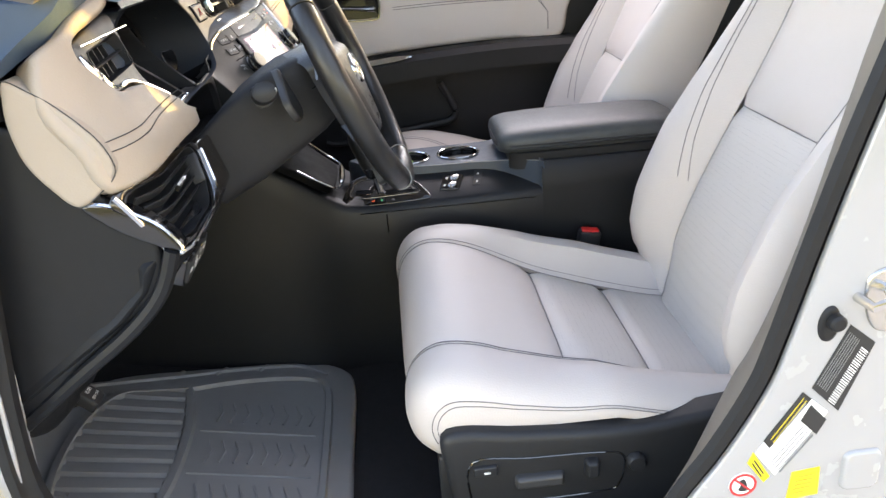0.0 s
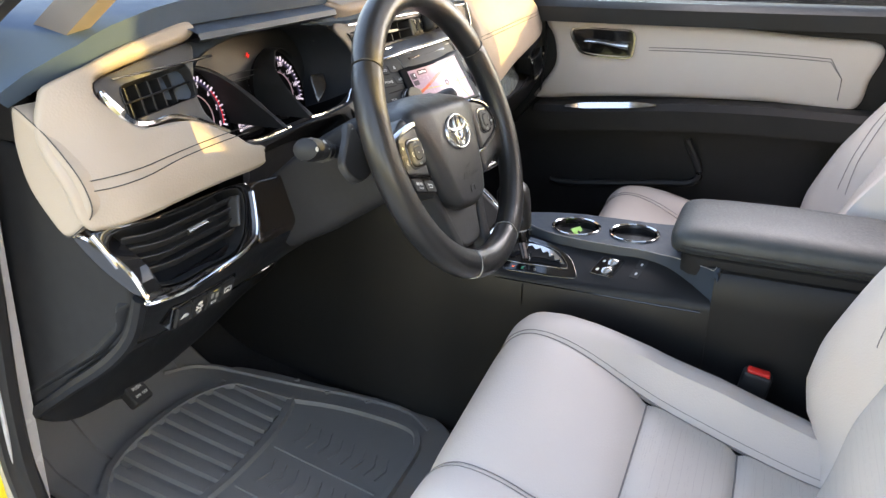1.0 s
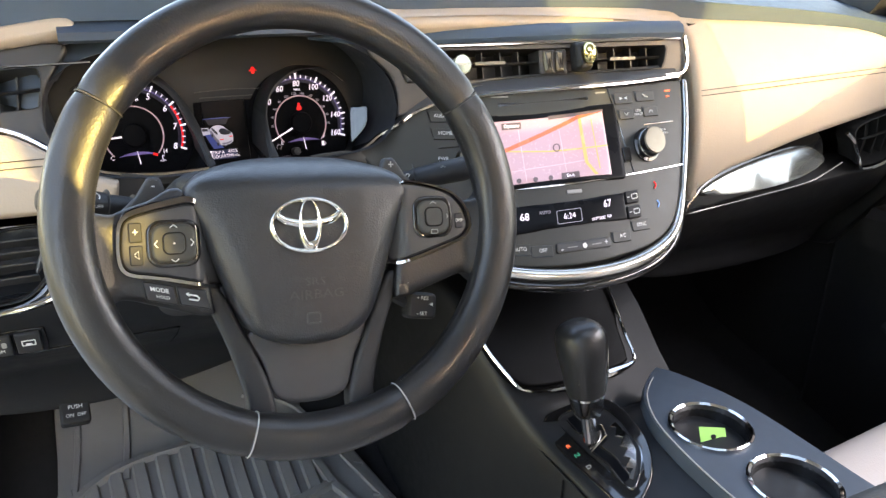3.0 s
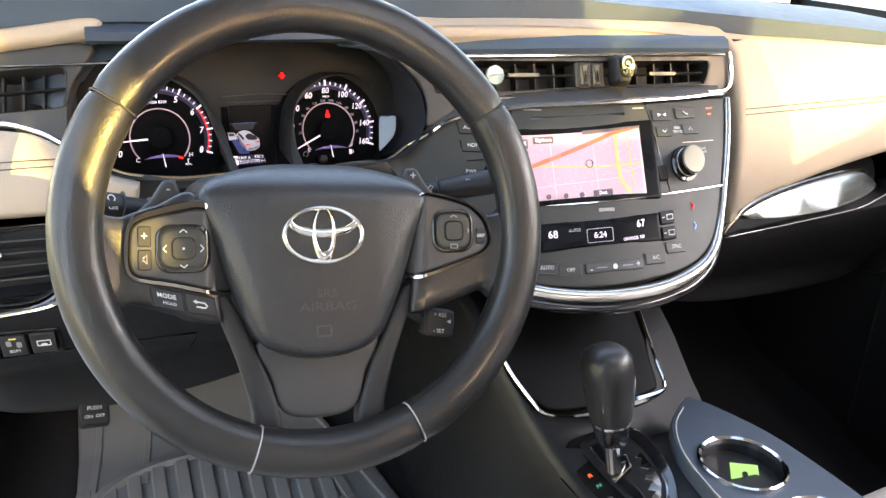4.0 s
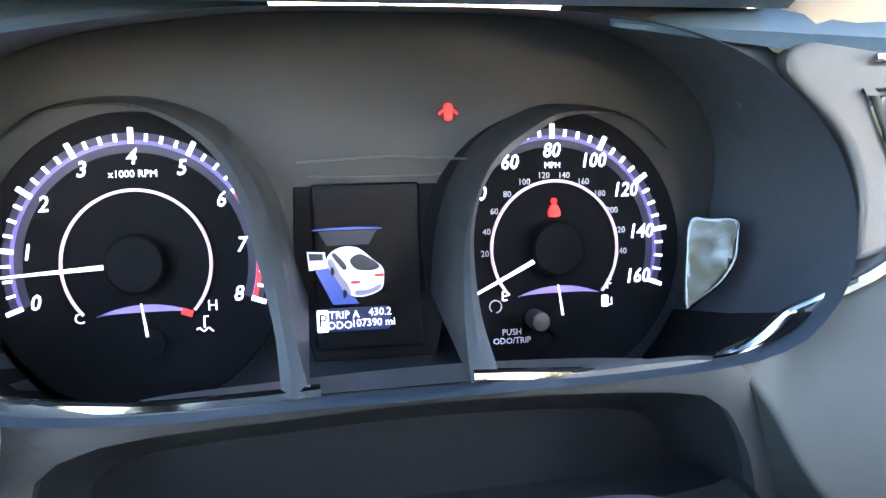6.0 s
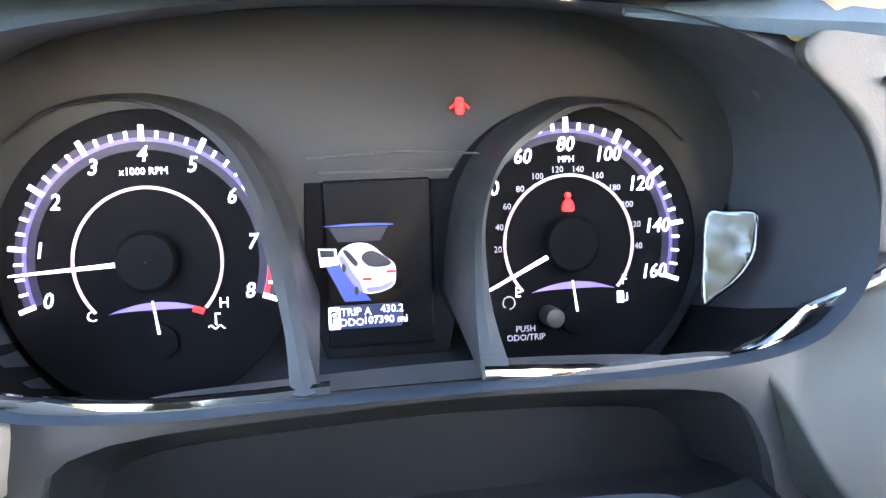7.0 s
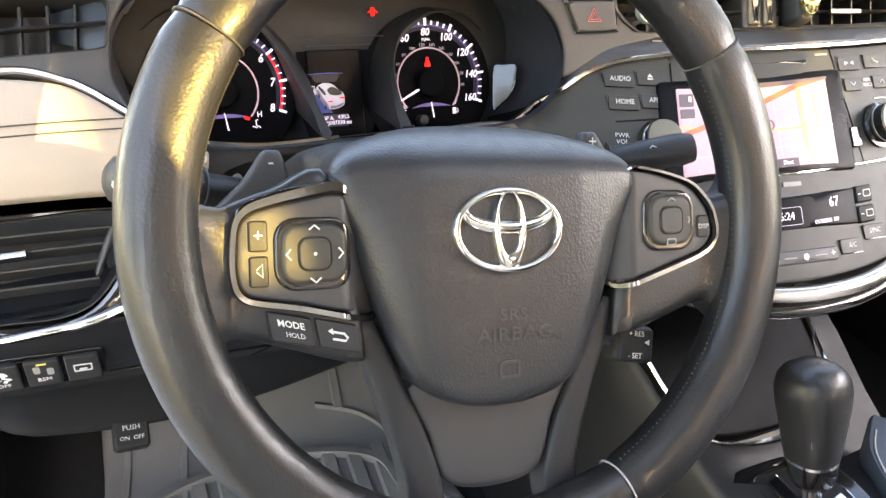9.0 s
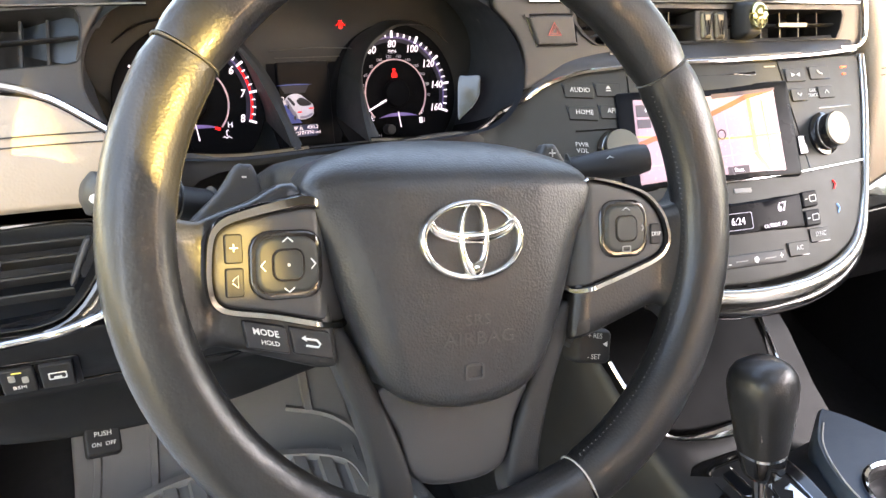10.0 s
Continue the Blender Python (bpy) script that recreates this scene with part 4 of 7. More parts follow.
# -- centre vents, hazard switch
vent_band = cr([(.154, .759), (.175, .735), (.182, .711), (.179, .688), (.188, .688), (.198, .693), (.214, .700), (.237, .706), (.29, .706), (.42, .709), (.56, .712), (.588, .716), (.594, .735), (.590, .768), (.575, .776), (.45, .774), (.30, .772), (.21, .772), (.165, .772)], 5)
vent_hole = cr([(.237, .757), (.30, .758), (.42, .7575), (.553, .7575), (.562, .755), (.556, .735), (.545, .7285), (.42, .726), (.30, .7245), (.262, .7245), (.246, .735)], 5)
part("vent_band", pillow(vent_band, VENTS, .002, .004, .05, holes=[vent_hole]), DARK_GREY, dashboard)
part("vent_brow", sweep([Vector((x, face_vents(x, .775) + .004, .778 + .004 * math.sin((x - .1) * 4))) for x in np.linspace(.085, .592, 30)], [(-.012, -.014), (.010, -.014), (.013, -.004), (.006, .004), (-.004, .006), (-.012, .0)], (0, -.25, 1), size=[.15 + .85 * min(1, k / 6) for k in range(30)]), DASH_VINYL, dashboard)
part("chrome_line", sweep([VENTS(x, .7635 + .004 * (x - .2), .005) for x in np.linspace(.188, .585, 24)], circle(.0018, 6), OUT), CHROME, dashboard, "thin chrome line over the vents")
part("chrome_line", sweep([VENTS(p[0], p[1], .006) for p in cr([(.27, .7155), (.35, .7155), (.45, .717), (.56, .719), (.588, .724), (.594, .745), (.592, .768)], 6, False)], circle(.0022, 6), OUT), CHROME, dashboard, "chrome line round the vents")
cvent = slot_vent("air_vent", "wide black centre air vent with two nozzles", vent_hole, VENTS,
                  [((.25, .741), (.375, .742)), ((.415, .742), (.555, .7435))], [((x, .7265), (x, .7565)) for x in (.275, .30, .325, .35, .44, .465, .49, .515, .54)], 0, OUT, (.4, .25, .74), depth=.05)
for x0, x1 in ((.285, .325), (.475, .512)):
    part("tab", sweep([VENTS(x, .742 + .004 * (x - x0), .004) for x in np.linspace(x0, x1, 5)], [(-.002, -.003), (.002, -.003), (.002, .002), (-.002, .002)], OUT), BRUSHED_METAL, cvent, "satin metal tab")
part("centre_block", pillow(rrect(.394, .742, .040, .030, .003), VENTS, .002, .002, .03, spine=[(.385, .742), (.403, .742)]), DARK_GREY, cvent)
for x in (.386, .402):
    part("thumb_wheel", pillow(rrect(x, .742, .013, .027, .003), VENTS, .006, .004, .0), BRUSHED_METAL, cvent, "dull gold thumb wheel")
    part("marker", tube([VENTS(x - .0045, .753, .0066), VENTS(x - .0015, .733, .0066), VENTS(x, .746, .0066), VENTS(x + .0015, .733, .0066), VENTS(x + .0045, .753, .0066)], .0008, 5), SOFT_BLACK, cvent)
hazard = thing("hazard_switch", (.212, .26, .737), "dark grey hazard switch with red triangle outline", "switch")
HZ = lambda u, v, h: VENTS(.2125 + u, .7378 + v, h + .002)
part("cap", pillow(cr([(-.025, .0130), (.018, .0135), (.0215, .0105), (.0235, -.0095), (.021, -.0128), (-.014, -.0135), (-.0175, -.011), (-.0255, .0105)], 4), HZ, .0035, .002, .004), DARK_GREY, hazard)
part("groove", tube([HZ(p[0], p[1], .0008) for p in cr([(-.0255, .0137), (.019, .0142), (.0225, .0110), (.0243, -.0097), (.0215, -.0136), (-.0145, -.0143), (-.0185, -.0115), (-.0265, .0108)], 4)], .0008, 5, closed=True), GLOSS_BLACK, hazard)
TRI = material("pale_red_print", (.75, .22, .18), .5, vary=.05)
for r, w in ((.0075, .0009), (.0040, .0006)):
    part("triangle", tube([HZ(r * math.cos(radians(a)), -.0010 + r * math.sin(radians(a)), .0042) for a in (90, 210, 330)], w, 4, closed=True), TRI, hazard)

# -- passenger's cream pad, a thin band along the top that widens into the panel
right_pad = cr([(.16, .801), (.30, .803), (.45, .799), (.60, .789), (.80, .777), (.95, .765), (1.02, .748), (1.055, .722), (1.075, .690), (1.065, .665), (1.03, .652), (.88, .628), (.80, .615), (.72, .598), (.66, .583), (.618, .562), (.600, .545),
                (.594, .60), (.596, .68), (.600, .745), (.600, .772), (.575, .780), (.45, .784), (.30, .786), (.18, .787)], 4)
rp = part("cream_pad", pillow(right_pad, RIGHT, .010, .012, .03, spine=[(.17, .794), (.30, .7945), (.45, .791), (.58, .782), (.635, .74), (.66, .68), (.80, .70), (1.0, .71)], steps=5, rings=6), CREAM_LEATHER, dashboard, "cream leather padding with double stitching")
for z0 in (.690, .697):
    part("seam", tube([RIGHT(x, z0 + .03 * (x - .6), .0105) for x in np.linspace(.605, 1.045, 30)], .0006, 6), DARK_THREAD, rp)
part("wood_panel", pillow(cr([(.600, .535), (.63, .560), (.68, .579), (.75, .594), (.85, .607), (.905, .612), (.90, .575), (.85, .552), (.75, .539), (.66, .530), (.61, .524)], 5), lambda u, v, h: RIGHT(u, v, h) + Vector((0, .75 * (v - .54), 0)), .006, .006, .02, spine=[(.62, .555), (.70, .573), (.88, .595)], rings=4), GLOSS_BLACK, dashboard, "gloss black trim panel")
part("trim_inlay", pillow(cr([(.630, .551), (.671, .568), (.757, .584), (.855, .594), (.890, .583), (.893, .566), (.825, .549), (.715, .543)], 5), lambda u, v, h: RIGHT(u, v, h) + Vector((0, .75 * (v - .54), 0)), .0085, .003, .01, spine=[(.68, .558), (.76, .566), (.86, .577)], rings=4), material("polished_silver_trim", (.34, .36, .35), .20, metal=.85, vary=.12, patch=22, stretch=(1, 1, 6)), dashboard, "polished silver trim inlay")
part("trim_line", tube([RIGHT(p[0], p[1], .006) for p in cr([(.590, .517), (.66, .524), (.75, .533), (.85, .546), (.91, .570)], 6, False)], .0013, 6), GLOSS_BLACK, dashboard)
pv = slot_vent("air_vent", "black passenger air vent beside the door", cr([(.935, .622), (1.03, .642), (1.07, .648), (1.085, .62), (1.075, .585), (1.02, .565), (.96, .56), (.94, .585)], 5), RIGHT, [((.95, .60), (1.07, .615))], [((x, .57), (x, .635)) for x in (.97, 1.0, 1.03)], 0, OUT, (1.0, .2, .6))
part("chrome_trim", tube([RIGHT(p[0], p[1], .007) for p in cr([(.905, .616), (.925, .60), (.945, .575), (.965, .553), (1.03, .562), (1.08, .582), (1.093, .615)], 6, False)], .0032, 6), CHROME, pv, "chrome edge")
part("glovebox", pillow(cr([(.60, .512), (.70, .522), (.85, .537), (1.05, .55), (1.08, .50), (1.07, .40), (.95, .36), (.70, .36), (.58, .40)], 5), RIGHT, .004, .012, .05, spine=[(.68, .45), (1.0, .46)]), DEEP_BLACK, dashboard, "black glovebox lid")
part("right_end", pillow([(.20, .80), (.62, .82), (.62, .30), (.30, .36), (.20, .50), (.19, .62)], lambda u, v, h: Vector((1.10 + h, u, v)), .002, .004, .02), SOFT_BLACK, dashboard)

# ---- centre stack: radio with map screen over the climate panel ----
stack = thing("infotainment_unit", (.37, .19, .6), "satin grey centre stack with lit map screen and knobs", "car radio")
stack_out = cr([(.134, .645), (.153, .655), (.175, .667), (.197, .684), (.213, .693), (.236, .700), (.27, .705), (.315, .711), (.454, .712), (.568, .714), (.575, .708), (.566, .665), (.552, .618), (.538, .575), (.518, .545), (.49, .528), (.45, .519), (.37, .513), (.30, .515), (.272, .521), (.235, .535), (.195, .562), (.165, .598), (.147, .628)], 5)
part("panel", pillow(stack_out, STACK, .002, .003, .05, spine=[(.17, .655), (.27, .62), (.50, .62)], rings=6), PANEL_GREY, stack, "satin grey panel")
# bright frame along the right side and across the foot
foot = cr([(.163, .592), (.188, .560), (.225, .534), (.262, .516), (.30, .507), (.355, .502), (.41, .503), (.455, .508), (.495, .520), (.522, .540), (.540, .575), (.556, .620), (.570, .665), (.580, .712)], 8, False)
part("chrome_frame", sweep([STACK(p[0], p[1], .004) for p in foot], [(-.0078, -.008), (.0078, -.008), (.0078, -.001), (.005, .004), (0, .0055), (-.005, .004), (-.0078, 0)], OUT, size=[min(1.0, .35 + k / 34) - .55 * min(1, max(0, (k - 61) / 20)) for k in range(len(foot))]), SATIN_CHROME, stack, "satin chrome foot and edge")
part("foot_shadow", sweep([STACK(p[0], p[1] - .011, -.006) for p in foot[10:82]], circle(.0075, 10), OUT), GLOSS_BLACK, stack)
part("split_line", tube([STACK(x, .598 + .04 * (x - .27), .0026) for x in np.linspace(.262, .552, 24)], .0014, 6), CHROME, stack)
# screen
SCR = lambda u, v, h: STACK(.356 + u, .6425 + v + .05 * u, h + .003)
part("screen_bezel", pillow(rrect(.002, -.001, .194, .090, .004), SCR, .003, .002, .006, spine=[(-.05, 0), (.06, 0)]), LCD_DARK, stack, "gloss black screen surround")
scr = part("screen", pillow(rrect(-.001, -.001, .158, .077, .002), SCR, .0034, .001, 0, spine=[(-.03, 0), (.03, 0)]), MAP_PINK, stack, "lit map screen")


def strip(line, h=.0040):
    """A flat road on the screen along points of (across, up, width)."""
    p = even(line, 40, False)
    return loft([[SCR(q[0], q[1] + q[2] / 2, h) for q in p], [SCR(q[0], q[1] - q[2] / 2, h) for q in p]], closed=False)


def strip_up(line, h=.0040):
    p = even(line, 40, False)
    return loft([[SCR(q[0] - q[2] / 2, q[1], h) for q in p], [SCR(q[0] + q[2] / 2, q[1], h) for q in p]], closed=False)


part("map_road", strip([(-.079, -.004, .0045), (-.02, .0145, .0048), (.04, .0325, .0045), (.075, .0362, .0026)], .0042), MAP_ROAD, scr)
part("map_street", strip([(-.079, .0035, .0018), (0, -.003, .0018), (.077, -.005, .0018)]), MAP_YELLOW, scr)
part("map_street", strip_up([(.042, .031, .0042), (.0435, -.020, .0050), (.0555, -.036, .0050)]), MAP_YELLOW, scr)
part("map_street", strip_up([(.0585, .028, .0016), (.0612, -.03, .0016)]), MAP_YELLOW, scr)
part("map_street", strip([(-.079, -.024, .0010), (-.03, -.020, .0010), (.042, -.018, .0010)]), MAP_PALE, scr)
part("map_street", strip_up([(-.040, .036, .0010), (-.036, -.034, .0010)]), MAP_PALE, scr)
part("map_street", strip_up([(.012, .024, .0010), (.015, -.028, .0010)]), MAP_PALE, scr)
part("map_bar", strip([(.0, .0355, .0045), (.078, .0365, .0025)], .0043), MAP_GREY, scr)
for u, v, w, hh in ((-.071, .0265, .013, .011), (-.071, .0150, .013, .008), (-.047, .0300, .024, .008)):
    part("map_box", pillow(rrect(u, v, w, hh, .001), SCR, .0041, .0003, 0), MAP_GREY, scr)
letters("screen_text", "Options", .0058, SCR, LIT_WHITE, scr, (-.047, .0300), .0043)
letters("screen_text", "E", .0060, SCR, LIT_WHITE, scr, (-.068, .0270), .0043)
part("map_box", pillow(rrect(.020, -.0325, .024, .0075, .001), SCR, .0041, .0003, 0), MAP_GREY, scr)
letters("screen_text", "Dest.", .0052, SCR, LIT_WHITE, scr, (.020, -.0325), .0043)
for u in (-.045, -.025, -.006):
    part("map_dot", pillow(ell(u, -.0325, .003, .003, 16), SCR, .0041, .0003, 0), MAP_GREY, scr)
part("map_pin", tube([SCR(.006 + .0042 * math.cos(a), .0005 + .0042 * math.sin(a), .0041) for a in np.linspace(0, 2 * math.pi, 20)[:-1]], .0006, 5, closed=True), MAP_GREY, scr)
# disc slot, labels
part("disc_slot", pillow(rrect(.358, .6985, .122, .0050, .002), lambda u, v, h: STACK(u, v + .03 * (u - .358), h + .001), .0012, .001, .002, spine=[(.30, .6985), (.415, .6985)]), GLOSS_BLACK, stack)
part("slot_bar", pillow(rrect(.30, .7065, .022, .0022, .0006), STACK, .0025, .0004, 0), PRINT_GREY, stack)
part("slot_bar", pillow(rrect(.438, .7060, .016, .0020, .0006), STACK, .0025, .0004, 0), PRINT_GREY, stack)
# seam lines of the fascia
for a, b in (((.275, .706), (.276, .600)), ((.449, .7115), (.470, .604))):
    part("fascia_seam", tube([STACK(a[0] + (b[0] - a[0]) * t, a[1] + (b[1] - a[1]) * t, .0021) for t in np.linspace(0, 1, 8)], .0007, 5), GLOSS_BLACK, stack)


def flat_key(words, x, z, w=.030, h=.0125, size=.0062):
    """A flush key: its lower edge shows as a fine dark line with slanted ends."""
    P = lambda u, v, hh: STACK(x + u, z + v, hh + .0022)
    k = part("key", pillow(rrect(0, 0, w, h, .002), P, .0010, .0008, .0005, spine=[(-w * .3, 0), (w * .3, 0)]), PANEL_GREY, stack)
    part("key_edge", tube([P(-w / 2 - .002, h / 2, .0006), P(-w / 2 + .001, -h / 2, .0006), P(w / 2 - .001, -h / 2, .0006)], .0006, 4), GLOSS_BLACK, k)
    if words:
        letters("key_text", words, size, P, PRINT_WHITE, k, (.001, .0008), .0011, wide=.9)
    return k, P


flat_key("AUDIO", .2295, .6835, .026)
flat_key("HOME", .232, .6635, .026)
flat_key("APPS", .2585, .6655, .023)
k, P = flat_key("", .256, .6855, .023)
part("eject", pillow([(-.0025, .0008), (.0025, .0008), (0, .0038)], P, .0015, .0002, 0), PRINT_WHITE, k)
part("eject", pillow(rrect(0, -.0008, .005, .0012, .0003), P, .0015, .0002, 0), PRINT_WHITE, k)
part("key_line", tube([STACK(x, .647 + .10 * (x - .224), .0023) for x in np.linspace(.224, .266, 8)], .0008, 4), GLOSS_BLACK, stack)
letters("text", "PWR\nVOL", .0055, STACK, PRINT_WHITE, stack, (.2285, .6325), .0026)
k, P = flat_key("", .471, .6965, .028, .013)
part("arrows", pillow([(-.006, .002), (-.001, 0), (-.006, -.002)], P, .0016, .0002, 0), PRINT_WHITE, k)
part("arrows", pillow([(.006, .002), (.001, 0), (.006, -.002)], P, .0016, .0002, 0), PRINT_WHITE, k)
k, P = flat_key("", .507, .6975, .030, .013)
part("phone", tube([P(-.004, .002, .0016), P(-.001, -.001, .0016), P(.003, -.002, .0016)], .0009, 5), PRINT_WHITE, k)
k, P = flat_key("", .472, .677, .022, .012)
part("arrow", tube([P(-.003, .0015, .0014), P(0, -.0015, .0014), P(.003, .0015, .0014)], .0006, 4), PRINT_WHITE, k)
k, P = flat_key("", .512, .678, .024, .012)
part("arrow", tube([P(-.003, -.0015, .0014), P(0, .0015, .0014), P(.003, -.0015, .0014)], .0006, 4), PRINT_WHITE, k)
letters("text", "SEEK\nTRACK", .0046, STACK, PRINT_WHITE, stack, (.492, .678), .0026)
letters("text", "TUNE\nSCROLL", .0038, STACK, PRINT_WHITE, stack, (.527, .652), .0026)
part("telltale", pillow(rrect(.547, .7015, .010, .0022, .0006), STACK, .003, .0004, 0), LIT_AMBER, stack)
part("telltale", pillow(rrect(.546, .6945, .006, .0020, .0006), STACK, .003, .0004, 0), LIT_AMBER, stack)
part("slit", pillow(rrect(.522, .663, .05, .0022, .0008), STACK, .0024, .0004, 0, spine=[(.50, .663), (.545, .663)]), GLOSS_BLACK, stack)
part("side_button", pillow(rrect(.461, .629, .012, .018, .002), STACK, .0064, .001, 0), GLOSS_BLACK, stack)


def dial_knob(x, z, r, deep):
    P = lambda u, v, h: STACK(x + u, z + v, h + .002)
    k = part("knob", lathe([(r * 1.22, -.001), (r * 1.22, .003), (r * 1.02, .004), (r, deep * .6), (r * .97, deep * .9)], P, 40), GLOSS_BLACK, stack, "black knob with brushed metal face")
    part("knob_face", lathe([(r * .97, deep * .9), (r * .93, deep), (r * .80, deep * 1.01), (.0001, deep * .985)], P, 40), BRUSHED_METAL, k, "brushed metal face")
    part("knob_grip", lathe([(r * 1.005, deep * .35), (r * 1.03, deep * .37), (r * 1.03, deep * .45), (r * 1.005, deep * .47)], P, 40), SATIN_CHROME, k)


dial_knob(.496, .638, .0165, .020)
dial_knob(.2595, .6310, .0150, .018)

climate = thing("climate_panel", (.37, .13, .55), "grey climate panel with dark temperature display and white text", "climate control")
CLI = lambda u, v, h: STACK(.380 + u, .5675 + v + .045 * u, h + .003)
part("display", pillow(rrect(-.007, 0, .148, .030, .002), CLI, .002, .001, .003, spine=[(-.065, 0), (.05, 0)]), LCD_DARK, climate, "dark climate display")
letters("display_text", "68", .0115, CLI, LIT_WHITE, climate, (-.067, .0027), .0024)
letters("display_text", "6:24", .0090, CLI, LIT_WHITE, climate, (-.012, -.001), .0024)
letters("display_text", "67", .0115, CLI, LIT_WHITE, climate, (.0406, .0060), .0024)
letters("display_text", "OUTSIDE: 75F", .0046, CLI, LIT_WHITE, climate, (.030, -.0085), .0024)
letters("display_text", "AUTO", .0050, CLI, LIT_DIM, climate, (-.042, .0060), .0024)
part("clock_box", band(rrect(-.012, -.001, .032, .015, .002), rrect(-.012, -.001, .031, .014, .002), CLI, .0024, 0, 0), LIT_DIM, climate)
for u in (-.0925, .0780):
    for v in (-.0085, .0085):
        kk = part("key", pillow(rrect(u, v, .020, .0145, .002), CLI, .0032, .0012, .003), DEEP_BLACK, climate)
        part("key_symbol", band(rrect(u + .003, v, .009, .006, .001), rrect(u + .003, v, .0075, .0045, .0008), CLI, .0034, 0, 0), PRINT_WHITE, kk)
        part("key_mark", pillow(rrect(u - .006, v, .004, .0012, .0003), CLI, .0034, .0002, 0), PRINT_WHITE, kk)
for words, x, z in (("AUTO", .3036, .5325), ("OFF", .330, .530), ("A/C", .436, .5375), ("SYNC", .466, .547)):
    P = lambda u, v, h, x=x, z=z: STACK(x + u, z + v, h + .0022)
    kk = part("key", pillow(rrect(0, 0, .026, .0125, .002), P, .0010, .0008, .0005), PANEL_GREY, climate)
    part("key_edge", tube([P(-.015, .006, .0006), P(-.012, -.006, .0006), P(.012, -.006, .0006)], .0006, 4), GLOSS_BLACK, kk)
    letters("key_text", words, .0062, P, PRINT_WHITE, kk, (.001, .0005), .0011, wide=.9)
FAN = lambda u, v, h: STACK(.383 + u, .5325 + v + .03 * u, h + .0022)
kk = part("fan_bar", pillow(rrect(0, 0, .072, .0115, .003), FAN, .0018, .0015, .001, spine=[(-.03, 0), (.03, 0)]), DARK_GREY, climate)
letters("key_text", "-", .012, FAN, PRINT_WHITE, kk, (-.029, -.001), .0020)
letters("key_text", "+", .010, FAN, PRINT_WHITE, kk, (.029, 0), .0020)
part("fan_symbol", lathe([(.0032, .0018), (.0032, .0022), (.0001, .0022)], FAN, 5), PRINT_WHITE, kk)
for u in (-.016, .016):
    part("fan_line", pillow(rrect(u, 0, .013, .0012, .0003), FAN, .0021, .0002, 0), PRINT_GREY, kk)
for col, z in ((LIT_RED, .590), (material("lit_soft_blue", (.2, .4, .8), .5, glow=.05), .568)):
    part("temp_symbol", tube([STACK(.497, z - .004, .003), STACK(.500, z, .003), STACK(.497, z + .004, .003)], .0008, 4), col, climate)
part("key_bar", pillow(rrect(.380, .5935, .020, .0045, .001), STACK, .003, .0004, 0), PRINT_GREY, climate)

# clip-on vent fresheners
f1 = thing("vent_air_freshener", (.432, .22, .748), "black and gold clip-on air freshener on the centre vent", "air freshener")
FR = lambda u, v, h: VENTS(.4325 + u, .7465 + v, h)
part("body", pillow(rrect(0, 0, .026, .037, .007), FR, .020, .007, -.004, steps=5), SOFT_BLACK, f1)
part("face", lathe([(.0118, .0195), (.0116, .0230), (.0100, .0262), (.0070, .0285), (.0001, .0295)], lambda u, v, h: FR(u * .85 + .003, v * 1.15 + .002, h), 28), GOLD, f1, "polished gold dome")
f2 = thing("vent_air_freshener", (.269, .25, .741), "round pale metal clip-on air freshener on the vent", "air freshener")
FR2 = lambda u, v, h: VENTS(.268 + u, .742 + v, h)
part("disc", lathe([(.0115, .002), (.0118, .006), (.0105, .0085), (.0001, .0090)], FR2, 28), material("pale_green_metal", (.55, .66, .62), .25, metal=.7), f2)
part("disc_bar", pillow(rrect(0, 0, .013, .0025, .0008), FR2, .0092, .0003, 0), PRINT_GREY, f2)
part("clip", tube([FR2(-.006, -.008, .004), FR2(-.018, -.013, -.006)], .0022, 6), SOFT_BLACK, f2)

# ---- steering wheel ----
WC, TURNED = Vector((-.005, .006, .6605)), radians(-5.0)
WU, WN = Vector((0, .3665, .9304)), Vector((0, -.9304, .3665))
WCOS, WSIN = math.cos(TURNED), math.sin(TURNED)


def WH(u, v, h):
    return WC + Vector((1, 0, 0)) * (WCOS * u - WSIN * v) + WU * (WSIN * u + WCOS * v) + WN * h


wheel = thing("steering_wheel", WC, "black leather steering wheel with chrome switch frames", "steering wheel")
RIM_R, RIM_W, RIM_D = .184, .0195, .0170
sect = [(RIM_W * math.copysign(abs(math.cos(a)) ** .85, math.cos(a)), RIM_D * math.copysign(abs(math.sin(a)) ** .85, math.sin(a))) for a in np.linspace(0, 2 * math.pi, 21)[:-1]]
seams = (34, 148, 252, 295, 394)
for a0, a1 in zip(seams, seams[1:]):
    an = [radians(a) for a in np.linspace(a0 + .35, a1 - .35, max(14, int((a1 - a0) / 3)))]
    sz = [1.0 if 0 < k < len(an) - 1 else .93 for k in range(len(an))]
    part("rim_section", sweep([WH(RIM_R * math.cos(a), RIM_R * math.sin(a), 0) for a in an], sect, WN, size=sz), BLACK_LEATHER, wheel, "worn black leather rim")
for a in seams[:-1]:
    a = radians(a)
    loop = [WH((RIM_R + s[0] * .97) * math.cos(a), (RIM_R + s[0] * .97) * math.sin(a), s[1] * .97) for s in sect]
    part("rim_seam", tube(loop, .0007, 6, up=Vector((-.31, .2, .9)), closed=True), LIGHT_THREAD if a > 3.5 else DARK_THREAD, wheel)
